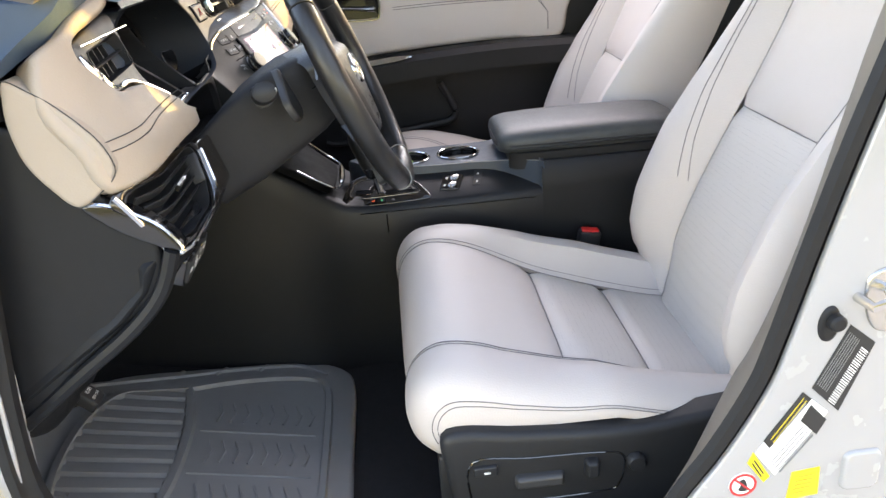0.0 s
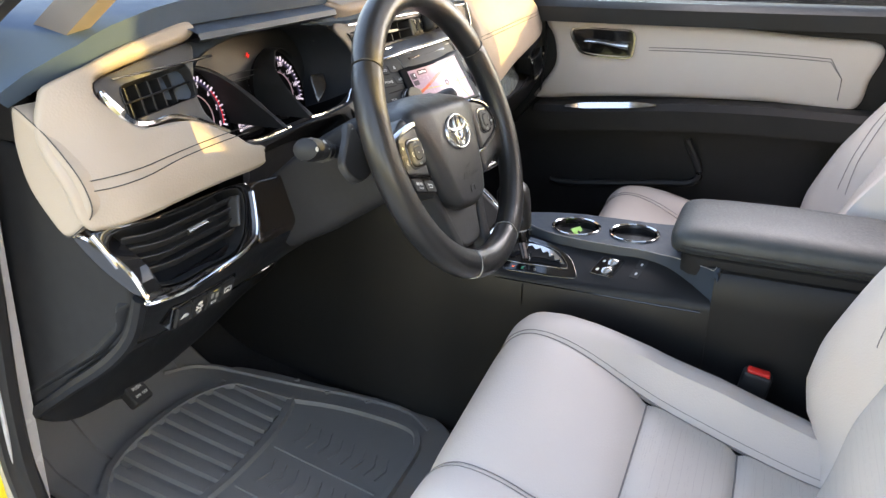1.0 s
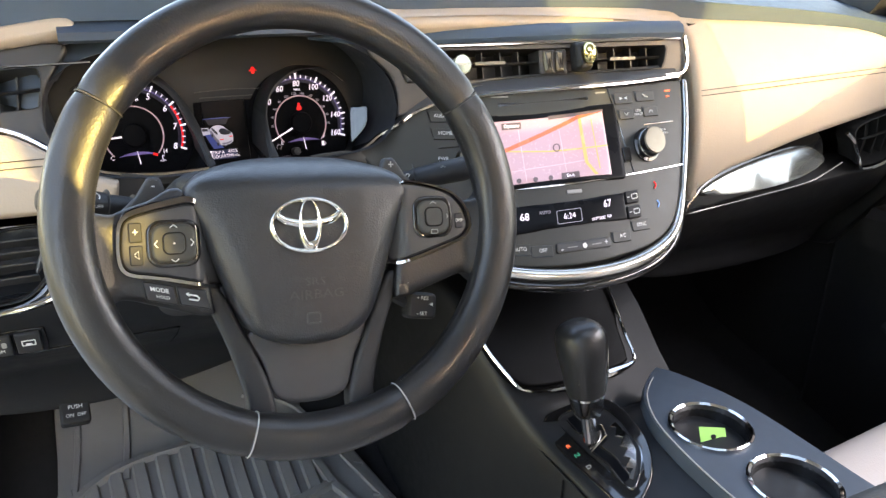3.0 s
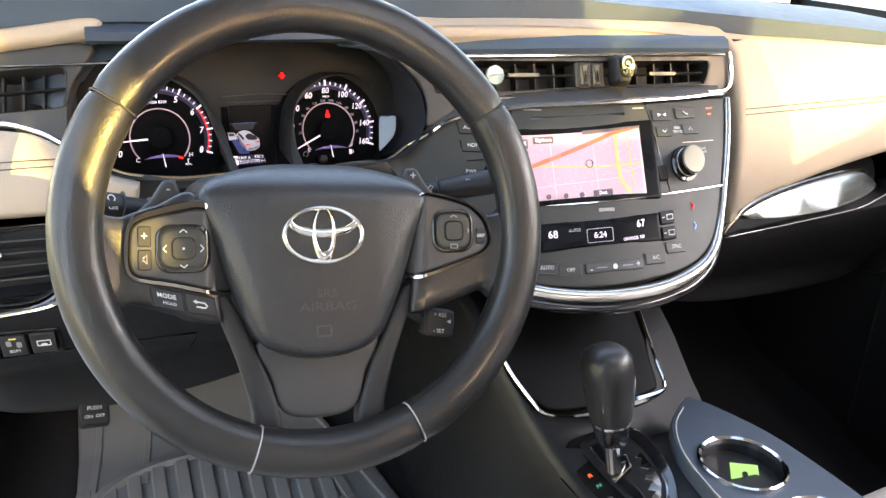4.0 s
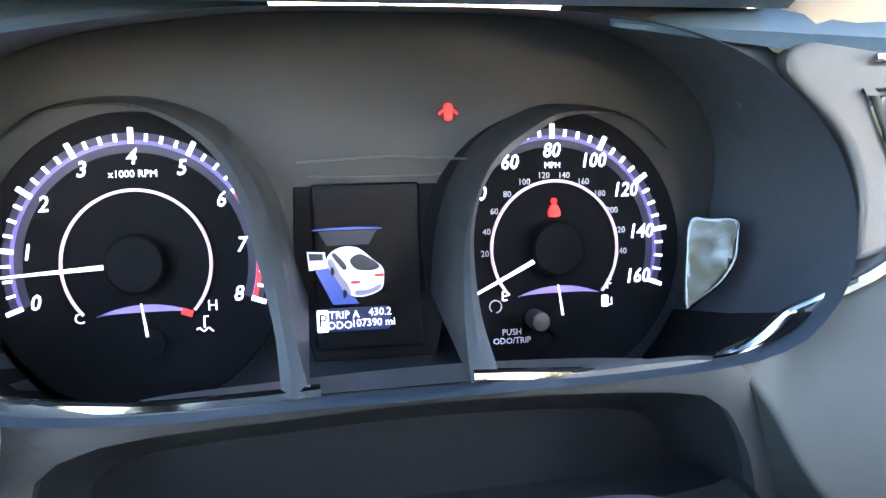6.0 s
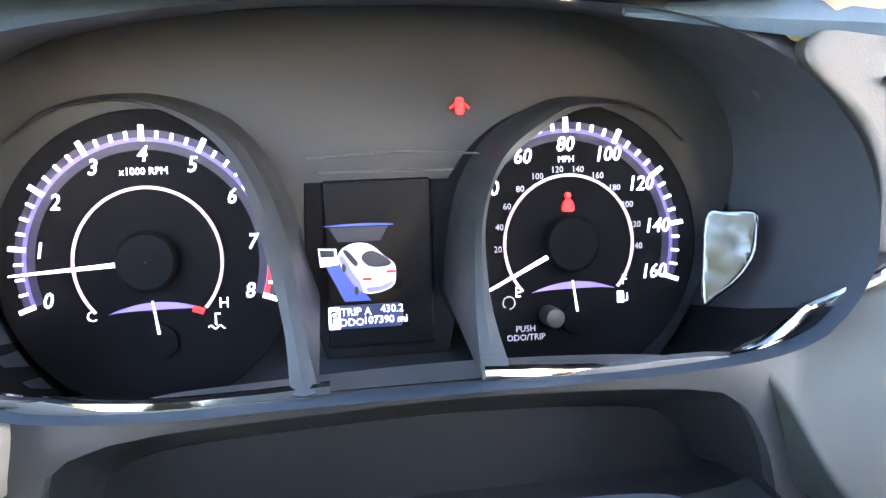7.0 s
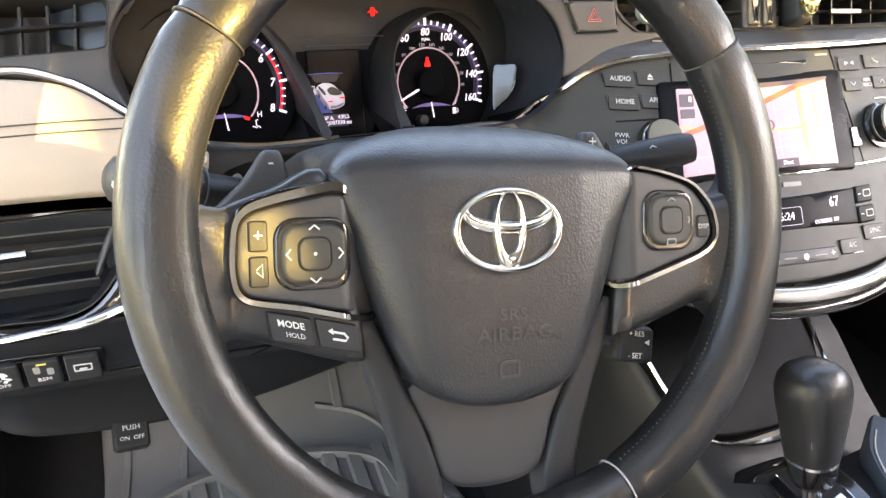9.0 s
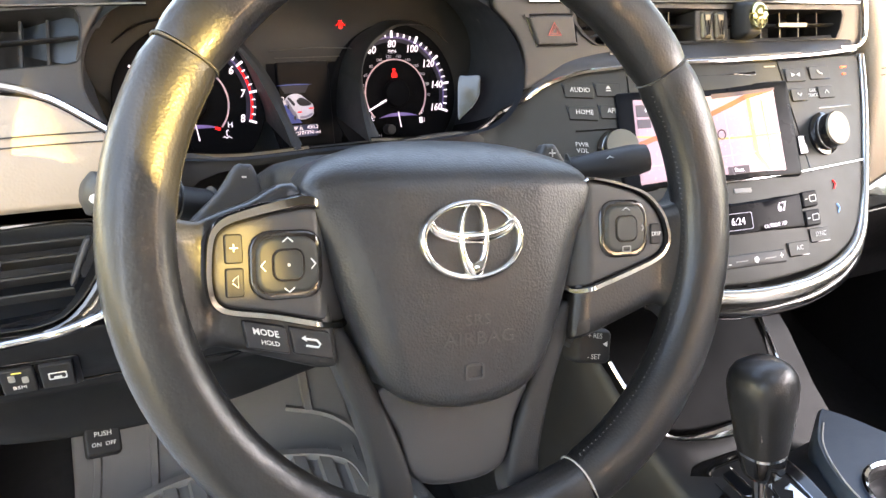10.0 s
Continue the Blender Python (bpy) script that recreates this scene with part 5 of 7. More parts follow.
# lacing along the inner edge
lace = bmesh.new()
for k in range(150):
    a = radians(150 + 100 * k / 150) if k < 75 else radians(297 + 95 * (k - 75) / 75)
    d = .006
    r = RIM_R - RIM_W * .93
    tube([WH((r + .0018) * math.cos(a), (r + .0018) * math.sin(a), .0075), WH((r - .0010) * math.cos(a + .006), (r - .0010) * math.sin(a + .006), .0035)], .0007, 4, bm=lace)
tagged(part("lacing", lace, DARK_THREAD, wheel), kind="stuff")

flip = lambda pts: [(-u, v) for u, v in pts]
# leather arms from the rim to the switches
arm = cr([(.180, .046), (.169, .018), (.155, .012), (.145, .015), (.127, .021), (.096, .027), (.080, -.060), (.085, -.074), (.120, -.064), (.148, -.056), (.160, -.064), (.176, -.078), (.184, -.02)], 5)
armplace = lambda u, v, h: WH(u, v, h - .010 + .012 * max(0, (abs(u) - .150) / .03))
for pts in (arm, flip(arm)):
    s = 1 if pts is arm else -1
    part("spoke", pillow(pts, armplace, .006, .012, .018, spine=[(s * .10, -.01), (s * .17, -.01)], steps=5), BLACK_LEATHER, wheel, "leather-covered spoke")
# lower spoke: two struts and a grey trapezoid
for s in (1, -1):
    strut = cr([(s * .086, -.055), (s * .074, -.052), (s * .052, -.098), (s * .034, -.150), (s * .036, -.176), (s * .058, -.170), (s * .056, -.150), (s * .068, -.105)], 5)
    part("lower_strut", pillow(strut, lambda u, v, h: WH(u, v, h - .016 - .10 * max(0, -.06 - v) * .1), .004, .006, .016, spine=[(s * .078, -.06), (s * .060, -.10), (s * .046, -.165)], rings=3), SOFT_BLACK, wheel)
part("lower_cover", pillow(cr([(-.048, -.090), (.048, -.090), (.041, -.122), (.030, -.152), (.0, -.159), (-.030, -.152), (-.041, -.122)], 5), lambda u, v, h: WH(u, v, h - .020), .003, .004, .010), DARK_GREY, wheel, "satin dark grey cover")
# airbag cover
half = [(0, .0600), (.045, .0570), (.083, .0450), (.0968, .0300), (.0955, .016), (.086, -.006), (.072, -.047), (.060, -.076), (.047, -.094), (.025, -.1035), (0, -.1065)]
bag = cr(half + [(-u, v) for u, v in half[-2:0:-1]], 5)


def bag_place(u, v, h):
    r = (u / .105) ** 2 + ((v + .02) / .10) ** 2
    back = 16 * max(0, v - .026) ** 1.9 * 1.6 + .10 * max(0, abs(u) - .05)
    facet = .30 * max(0, abs(u) - (.064 + .338 * (v + .015))) * min(1, max(0, (.02 - v) / .03))
    return WH(u, v, h - .006 * r - back - facet)


cover = part("airbag_cover", pillow(bag, bag_place, .010, .010, .030, spine=[(0, .02), (0, -.07)], steps=6, rings=26), AIRBAG_SKIN, wheel, "grained black airbag cover")
# paler than the cover: the shading of the relief is put into the colour
EMB = material("moulded_mark", (.040, .041, .043), .40, vary=.1)
letters("moulded_text", "SRS", .0095, bag_place, EMB, cover, (.0025, -.0525), .0108, wide=1.25)
letters("moulded_text", "AIRBAG", .0110, bag_place, EMB, cover, (.0035, -.0635), .0108, wide=1.25)
part("moulded_mark", band(rrect(0, -.0835, .013, .010, .002), rrect(0, -.0835, .010, .007, .001), bag_place, .0109, -.008, 0), EMB, cover)
# emblem: three bright ovals
EM = lambda u, v, h: bag_place(.0005 + u, -.0045 + v, h + .0095)


def bright_loop(outer, inner, high):
    """A closed stroke with a rounded back between two outlines."""
    o, i = [np.array(p, float) for p in outer], [np.array(p, float) for p in inner]
    rows = []
    for k in range(9):
        t, up = (1 - math.cos(math.pi * k / 8)) / 2, math.sin(math.pi * k / 8)
        rows.append([EM(*(a + (b - a) * t), -.001 + high * up) for a, b in zip(o, i)])
    return loft(rows)


emb = part("emblem", bright_loop(ell(0, 0, .0348, .0247, 72), ell(0, .0002, .0292, .0198, 72), .0056), EMBLEM_CHROME, wheel, "chrome oval emblem", 70)
part("emblem_oval", bright_loop(ell(0, .0095, .0295, .0125, 64), ell(0, .0128, .0240, .0068, 64), .0050), EMBLEM_CHROME, emb, "", 70)
part("emblem_oval", bright_loop(ell(0, -.0004, .0106, .0232, 64), ell(0, .0040, .0058, .0165, 64), .0058), EMBLEM_CHROME, emb, "", 70)
part("emblem_ground", pillow(ell(0, 0, .0325, .0225, 56), EM, .0004, .001, .002), SOFT_BLACK, emb)


# switch clusters
def switch_cluster(s):
    f = lambda pts: [(s * u, v) for u, v in pts]
    sw = lambda u, v, h: WH(u, v, h - .004 - .9 * max(0, .091 - abs(u)))
    if s < 0:
        oo = [(-.0880, .0280), (-.120, .0210), (-.143, .0140), (-.1500, .0049), (-.1520, -.018), (-.1502, -.0320), (-.1440, -.0388), (-.1181, -.0430), (-.100, -.0478), (-.066, -.0560), (-.073, -.020)]
        ii = [(-.0868, .0195), (-.118, .0140), (-.1395, .0088), (-.1458, .0025), (-.1476, -.018), (-.1462, -.0295), (-.1415, -.0346), (-.1181, -.0385), (-.100, -.0430), (-.067, -.0512), (-.0735, -.020)]
    else:
        oo = [(.0840, .0342), (.112, .0300), (.1380, .0225), (.1530, .0070), (.1580, -.0120), (.1490, -.0250), (.112, -.0372), (.0750, -.0475), (.078, -.015)]
        ii = [(.0838, .0315), (.110, .0276), (.1355, .0203), (.1495, .0062), (.1540, -.0117), (.1460, -.0218), (.110, -.0328), (.0755, -.0428), (.0785, -.015)]
    outer, inner = even(chaikin(oo), 100), even(chaikin(ii), 100)
    b = part("switch_frame", band(outer, inner, sw, .0062, .006, .0035), DARK_CHROME, wheel, "polished chrome frame")
    face = part("switch_face", pillow(inner, sw, .003, .002, .004, spine=[(s * .088, -.012), (s * .128, -.010)]), DARK_GREY, wheel)
    cx, cy, w, hh = (-.1078, -.0134, .0426, .0392) if s < 0 else (.1180, -.0022, .0400, .0395)
    part("pad_rim", pillow(rrect(cx, cy, w, hh, .012), sw, .0048, .002, -.001), GLOSS_BLACK, face)
    key = part("pad", pillow(rrect(cx, cy, w - .0065, hh - .0065, .010), sw, .0066, .003, -.003), PANEL_GREY, face, "satin grey four-way pad")
    part("pad_gap", pillow(rrect(cx, cy, .0190, .0190, .006), sw, .0070, .0006, -.006), GLOSS_BLACK, face)
    part("centre_key", pillow(rrect(cx, cy, .0170, .0170, .005), sw, .0078, .001, -.006), PANEL_GREY, face)
    if s < 0:
        part("dot", pillow(ell(cx, cy, .0011, .0011, 12), sw, .0081, .0002, -.007), PRINT_WHITE, face)
        for dx, dy, rot in ((0, .0137, 90), (0, -.0137, 270), (.0137, 0, 0), (-.0137, 0, 180)):
            c0, s0 = math.cos(radians(rot)), math.sin(radians(rot))
            part("arrow", tube([sw(cx + dx + c0 * a - s0 * bb, cy + dy + s0 * a + c0 * bb, .0069) for a, bb in ((-.0012, .0028), (.0012, 0), (-.0012, -.0028))], .0005, 4), PRINT_WHITE, face)
        for v, word in ((-.0035, "+"), (-.0216, "|<")):
            part("side_key", pillow(rrect(-.1362, v, .0105, .0166, .002), sw, .0045, .0012, -.001), SOFT_BLACK, face)
            if word == "+":
                letters("key_text", word, .0090, sw, PRINT_WHITE, face, (-.1362, v), .0047)
            else:
                part("voice_symbol", tube([sw(-.1375, v, .0047), sw(-.1345, v - .003, .0047), sw(-.1345, v + .004, .0047), sw(-.1375, v + .001, .0047)], .0005, 4), PRINT_WHITE, face)
    else:
        part("call_symbol", tube([sw(cx - .003, cy + .0120, .0069), sw(cx, cy + .0138, .0069), sw(cx + .003, cy + .0120, .0069)], .0007, 4), PRINT_GREY, face)
        part("voice_symbol", tube([sw(cx + .0128, cy + .002, .0069), sw(cx + .0140, cy, .0069), sw(cx + .0128, cy - .002, .0069)], .0006, 4), PRINT_GREY, face)
        part("hang_symbol", band(rrect(cx, cy - .0135, .0070, .0042, .001), rrect(cx, cy - .0135, .0056, .0028, .0006), sw, .0069, 0, 0), PRINT_GREY, face)
        part("side_key", pillow(rrect(.1446, -.0067, .0090, .0150, .002), sw, .0045, .0012, -.001), SOFT_BLACK, face)
        letters("key_text", "DISP", .0042, sw, PRINT_WHITE, face, (.1446, -.0067), .0047)
    return sw


sw = switch_cluster(-1)
switch_cluster(1)
for u, word in ((-.1205, "MODE"), (-.0955, "")):
    P = lambda a, b, h, u=u: WH(u + a * .985 - b * .17, (-.0524 if u < -.1 else -.0580) + b + a * -.24, h - .006)
    kk = part("lower_key", pillow(rrect(0, 0, .0240, .0165, .0018), P, .0045, .0012, .006), SOFT_BLACK, wheel)
    if word:
        letters("key_text", "MODE", .0050, P, PRINT_WHITE, kk, (0, .0025), .0048, bold=.0001)
        letters("key_text", "HOLD", .0037, P, PRINT_WHITE, kk, (.0015, -.0030), .0048)
    else:
        part("back_symbol", tube([P(-.003, .002, .0048), P(.003, .002, .0048), P(.0045, 0, .0048), P(.003, -.002, .0048), P(-.004, -.002, .0048)], .0007, 5), PRINT_WHITE, kk)
        part("back_symbol", pillow([(-.006, .002), (-.003, .004), (-.003, 0)], P, .0050, .0002, 0), PRINT_WHITE, kk)
# shift paddles behind the spokes
for s, word in ((-1, "-"), (1, "+")):
    PD = lambda u, v, h, s=s: WH((-.118 if s < 0 else .104) + u, (.034 if s < 0 else .047) + v, h - (.076 if s < 0 else .066))
    pd = part("shift_paddle", pillow(cr([(s * -.008, .011), (s * -.002, .0135), (s * .004, .012), (s * .015, -.004), (s * .040, -.034), (s * .020, -.060), (s * -.020, -.050), (s * -.014, -.01)], 5), PD, .004, .004, .006, spine=[(0, .005), (0, -.04)]), DARK_GREY, wheel, "grey shift paddle")
    letters("paddle_mark", word, .012, PD, PRINT_WHITE, pd, (s * -.001, .006), .0046)

# ---- steering column with its stalks ----
column = thing("steering_column", (0, .15, .62), "black plastic steering column shroud", "steering column")
AX = -WN


def CO(u, v, d):
    """Across, up and along the column, from the wheel towards the dashboard."""
    return Vector((-.003 + u, .008, .665)) + WU * v + AX * d


rings = []
for d, w, up, dn in ((.022, .056, .030, .050), (.030, .062, .038, .056), (.060, .079, .045, .066), (.10, .082, .046, .075), (.13, .088, .041, .080), (.17, .096, .032, .088), (.24, .104, .006, .095)):
    rings.append([CO(-.018 * min(1, d / .06) + w * math.copysign(abs(math.cos(a)) ** .22, math.cos(a)), (up if math.sin(a) > 0 else dn) * math.copysign(abs(math.sin(a)) ** .24, math.sin(a)) + .008, d) for a in np.linspace(0, 2 * math.pi, 61)[:-1]])
part("shroud", loft(rings, cap0=True, cap1=True), SHROUD, column)
part("shroud_joint", tube([CO(s * w, .004, d) for s, w, d in ((-1, .073, .03), (-1, .094, .06), (-1, .096, .10), (-1, .113, .17))], .0012, 5), GLOSS_BLACK, column)


def stalk(name, label, path, sizes, bands, symbol):
    st = thing(name, path[0], label, "stalk")
    part("lever", sweep(path, circle(1.0, 14, .85), (0.05, .2, 1), size=sizes), SOFT_BLACK, st)
    for k, r in bands:
        a, b = Vector(path[k]), Vector(path[k + 1])
        part("collar", sweep([a, a + (b - a) * .3], circle(r, 16), (0.05, .2, 1)), DARK_GREY, st)
    return st


L0, L1 = Vector((-.095, .128, .640)), Vector((-.210, .102, .676))
lp = [L0 + (L1 - L0) * t for t in (0, .2, .36, .38, .55, .57, .72, .75, .85, .97, 1.0)]
ls = stalk("light_stalk", "black headlight and turn signal stalk", lp, [.010, .010, .0105, .0125, .013, .0145, .015, .0168, .0172, .0155, .009], [(2, .0130), (4, .0150)], None)
ld = (L1 - L0).normalized()
LS = lambda u, v, h: L0 + (L1 - L0) * .66 + ld * (-u) + (Vector((0, -.80, .60)) * h) + Vector((0, .60, .80)) * v
letters("stalk_text", "OFF", .0046, LS, PRINT_WHITE, ls, (.008, -.006), .0142)
letters("stalk_text", "AUTO", .0042, LS, PRINT_WHITE, ls, (-.012, -.006), .0156)
part("stalk_symbol", tube([LS(.007 + .003 * math.cos(a), .003 + .003 * math.sin(a), .0145) for a in np.linspace(0, 6.28, 12)[:-1]], .0006, 4, closed=True), PRINT_WHITE, ls)
E1 = L1 - ld * .006
es = part("stalk_symbol", lathe([(.003, .0), (.003, .0006), (.0001, .0006)], plane(E1 + Vector((0, -.0150, .002)), (1, 0, 0), (0, .2, 1)), 8), PRINT_WHITE, ls)
R0, R1 = Vector((.095, .130, .640)), Vector((.200, .090, .664))
rp_ = [R0 + (R1 - R0) * t for t in (0, .2, .30, .32, .45, .47, .70, .90, 1.0)]
rs = stalk("wiper_stalk", "black wiper stalk with white symbols", rp_, [.009, .009, .010, .0112, .0118, .013, .0142, .0150, .013], [(2, .0130), (4, .0152)], None)
rd = (R1 - R0).normalized()
RS = lambda u, v, h: R0 + (R1 - R0) * .5 + rd * u + (Vector((0, -.80, .60)) * h) + Vector((0, .60, .80)) * v
for u in (-.018, .02):
    part("stalk_symbol", tube([RS(u - .0025, .0012, .0140), RS(u, .003, .0142), RS(u + .0025, .0012, .0144), RS(u, -.0012, .0142)], .0005, 4), PRINT_WHITE, rs)
cs = thing("cruise_stalk", (.125, .05, .535), "small black cruise control stalk with white text", "stalk")
part("lever", tube([CO(.07, -.075, .05), CO(.085, -.088, .05), CO(.095, -.096, .045)], .006, 8), SOFT_BLACK, cs)
CS = lambda u, v, h: CO(.107 + u * .97 + v * .2, -.101 + v * .97 - u * .22, .042 - h)
part("knob", pillow(rrect(0, 0, .030, .026, .005), CS, .008, .003, .010), SOFT_BLACK, cs)
letters("knob_text", "+ RES", .0052, CS, PRINT_WHITE, cs, (-.001, .0075), .0083)
letters("knob_text", "- SET", .0052, CS, PRINT_WHITE, cs, (-.001, -.0075), .0083)
part("knob_mark", pillow([(.006, .002), (.010, 0), (.010, .004)], CS, .0085, .0002, -.008), PRINT_WHITE, cs)

# ---- floor and mat ----
def floor_z(y):
    return float(np.interp(y, (-3, .08, .60, .72, .95), (-.03, -.028, .075, .17, .42)))


floor = tagged(part("floor", sheet(lambda u, v: (u, v, floor_z(v) - .012), [-.47, -.3, 0, .3, .6, .9, 1.15], list(np.linspace(-2.2, .95, 60)), .03), CARPET), "black car floor carpet", "floor", kind="structure")
MAT = lambda u, v, h: Vector((u, v, floor_z(v) + h))
mat_out = cr([(-.30, .085), (-.298, .30), (-.292, .52), (-.288, .64), (-.284, .70), (-.278, .712), (-.10, .712), (.08, .712), (.110, .70), (.118, .64), (.122, .572), (.145, .550), (.170, .49), (.200, .38), (.235, .25), (.248, .17), (.225, .105), (.16, .082), (-.05, .08), (-.24, .078)], 5)
fmat = thing("floor_mat", (-.05, .35, .03), "dark grey rubber floor mat with ribs and raised edge", "floor mat")
part("mat_base", pillow(mat_out, MAT, .006, .008, .006, spine=[(-.2, .2), (-.1, .4), (-.1, .6)], rings=14), RUBBER, fmat)
wide = lambda w, h: [(-w, 0), (w, 0), (w * .7, h), (-w * .7, h)]


def ridge(pts, w, h, name="ridge"):
    p = cr(pts, 6, False)
    part(name, sweep([MAT(a, b, .005) for a, b in p], wide(w, h), (0, 0, 1)), RUBBER, fmat)


ridge([(-.272, .13), (-.10, .128), (.10, .132), (.160, .145), (.180, .175), (.172, .25), (.150, .33), (.118, .402)], .008, .009, "raised_edge")
ridge([(-.272, .13), (-.272, .25), (-.270, .36)], .008, .009, "raised_edge")
ridge([(.118, .402), (.02, .378), (-.10, .372), (-.20, .380), (-.27, .395)], .010, .009, "cross_bar")
ridge([(.118, .402), (.105, .46), (.085, .52), (.0, .555), (-.12, .558), (-.21, .54), (-.268, .50)], .009, .010, "raised_edge")
ridge([(.20, .14), (.225, .20), (.205, .30), (.165, .42), (.13, .53), (.10, .60), (.02, .63)], .005, .006, "raised_edge")
for k in range(11):
    t = k / 10
    x = .092 - .36 * t
    part("rib", sweep([MAT(x + .004 * math.sin(9 * s) - .10 * (s - .40) * (t - .35), s, .005) for s in np.linspace(.402 - .02 * math.sin(3 * t), .535 + .02 * math.sin(math.pi * min(1, .15 + t)) - .04 * max(0, t - .7), 8)], wide(.0125, .008), (0, 0, 1)), RUBBER, fmat)
for x in (.05, -.065, -.18):
    ridge([(x - .058, .150), (x - .058, .355)], .003, .004, "block_edge")
    for j in range(8):
        y = .158 + .024 * j
        part("dash", sweep([MAT(x - .030, y + .006, .005), MAT(x, y, .005), MAT(x + .030, y + .010, .005)], wide(.0022, .0042), (0, 0, 1)), RUBBER, fmat)
for y0, x0 in ((.60, -.268), (.61, -.19)):
    ridge([(x0, y0 - .09), (x0 + .01, y0), (x0 + .02, y0 + .08)], .006, .006, "foot_rest_edge")
ridge([(.155, .44), (.180, .425)], .004, .005)
ridge([(.175, .36), (.202, .345)], .004, .005)
ridge([(.198, .28), (.222, .265)], .004, .005)
ridge([(.055, .62), (.06, .69)], .008, .008, "foot_rest_edge")

# pedals
pb = thing("parking_brake_pedal", (-.235, .42, .28), "black parking brake pedal with white lettering", "pedal")
PB = plane((-.236, .414, .275), (1, .10, -.12), (0, .72, .70))
part("pad", pillow(rrect(0, 0, .038, .034, .005), PB, .006, .003, .010), RUBBER_SEAL, pb)
letters("pad_text", "PUSH", .0078, PB, PRINT_WHITE, pb, (0, .0062), .0064)
letters("pad_text", "ON  OFF", .0066, PB, PRINT_WHITE, pb, (0, -.0054), .0064)
part("arm", tube([PB(0, .005, -.008), PB(0, .03, -.06), Vector((-.236, .62, .42))], .007, 8), SOFT_BLACK, pb)
for name, x, w, y, label in (("brake_pedal", -.02, .085, .66, "black rubber brake pedal"), ("accelerator_pedal", .115, .05, .68, "black rubber accelerator pedal")):
    pdl = thing(name, (x, y, .2), label, "pedal")
    PP = plane((x, y, .27), (1, 0, 0), (0, .45, .89))
    part("pad", pillow(rrect(0, 0, w, .06 if w > .06 else .12, .008), PP, .008, .004, .012), RUBBER_SEAL, pdl)
    part("arm", tube([PP(0, .01, -.01), PP(0, .20, -.06)], .009, 8), SOFT_BLACK, pdl)

# ---- centre console ----
console = thing("center_console", (.39, -.1, 0), "black centre console with two chrome-ringed cup holders", "console")
secs = []
for y, zl, xl in ((.80, .50, .228), (.45, .49, .230), (.30, .47, .232), (.20, .445, .236), (.15, .41, .245), (.10, .365, .260), (.06, .336, .272), (.0, .328, .274), (-.12, .330, .276), (-.25, .333, .278), (-.335, .334, .280), (-.345, .334, .281)):
    secs.append([Vector((x, y, z)) for x, z in ((xl - .006, -.05), (xl - .004, zl - .06), (xl, zl - .018), (xl + .004, zl - .006), (xl + .012, zl), (.36, zl + (.030 if y < .05 else -.012)), (.44, zl + (.036 if y < .05 else -.014)), (.495, zl + (.026 if y < .05 else -.002)), (.505, zl), (.51, -.05))])
part("body", loft(secs, cap0=True, cap1=True), CONSOLE_SLATE, console)
part("side_joint", tube([Vector((.2715, -.02, z)) for z in (.312, .25, .15, .05)], .0012, 5), GLOSS_BLACK, console)
part("edge_line", tube([Vector((.2745 + .004 * (-y), y, .316)) for y in np.linspace(.08, -.33, 14)], .0012, 5), GLOSS_BLACK, console)
box_s = [[Vector((x, y, z)) for x, z in ((.276, -.05), (.282, .33), (.286, .372), (.296, .385), (.50, .385), (.51, .37), (.515, -.05))] for y in (-.345, -.36, -.60, -.85)]
part("box", loft(box_s, cap0=True, cap1=True), CONSOLE_SLATE, console)

TRAY = lambda u, v, h: Vector((u, v, .328 + .43 * (u - .286))) + Vector((-.39, 0, .92)) * h
# raised cup-holder pad with two open wells
pad_line = cr([(.438, .040), (.405, .012), (.379, -.034), (.367, -.09), (.361, -.16), (.360, -.215), (.348, -.262), (.322, -.305), (.300, -.335), (.296, -.350), (.40, -.352), (.506, -.350), (.508, -.20), (.502, -.06), (.478, .020), (.461, .050), (.456, .052)], 6)
cups = [(.427, -.077), (.435, -.187)]
bm = bmesh.new()
edges = []
for loop in [pad_line] + [ell(x, y, .0425, .0425, 40) for x, y in cups]:
    vs = [bm.verts.new((p[0], p[1], .376 + .012 * max(0, -.25 - p[1]) / .1)) for p in loop]
    edges += [bm.edges.new((a, b)) for a, b in zip(vs, vs[1:] + vs[:1])]
bmesh.ops.triangle_fill(bm, use_beauty=True, edges=edges)
rim_top = [Vector((p[0], p[1], .376 + .012 * max(0, -.25 - p[1]) / .1)) for p in pad_line]
c0 = np.array((.43, -.15))
loft([rim_top, [v + Vector((*((np.array(v[:2]) - c0) * .018), -.006)) for v in rim_top], [Vector((v.x + (v.x - .43) * .03, v.y + (v.y + .15) * .012, .33)) for v in rim_top]], bm=bm)
bmesh.ops.remove_doubles(bm, verts=bm.verts, dist=1e-5)
cup_pad = part("cup_holder_pad", bm, PAD_SLATE, console, "slate grey stitched pad")
part("pad_seam", tube([v + Vector((*((c0 - np.array(v[:2])) * .03), .0008)) for v in rim_top[:70]], .0009, 5), LIGHT_THREAD, cup_pad)
for x, y in cups:
    cp = lambda u, v, h, x=x, y=y: Vector((x + u, y + v, .376 + h))
    w = part("cup_well", lathe([(.0425, .002), (.0405, -.010), (.0385, -.075), (.036, -.08), (.0001, -.08)], cp, 40), GLOSS_BLACK, console)
    part("cup_ring", lathe([(.0475, -.001), (.0470, .0035), (.0450, .0048), (.0420, .0030), (.0412, -.010), (.0415, -.016)], cp, 48), CHROME, console, "chrome ring")
card = thing("parking_card", (.43, -.07, .35), "small green card standing in the cup holder", "card")
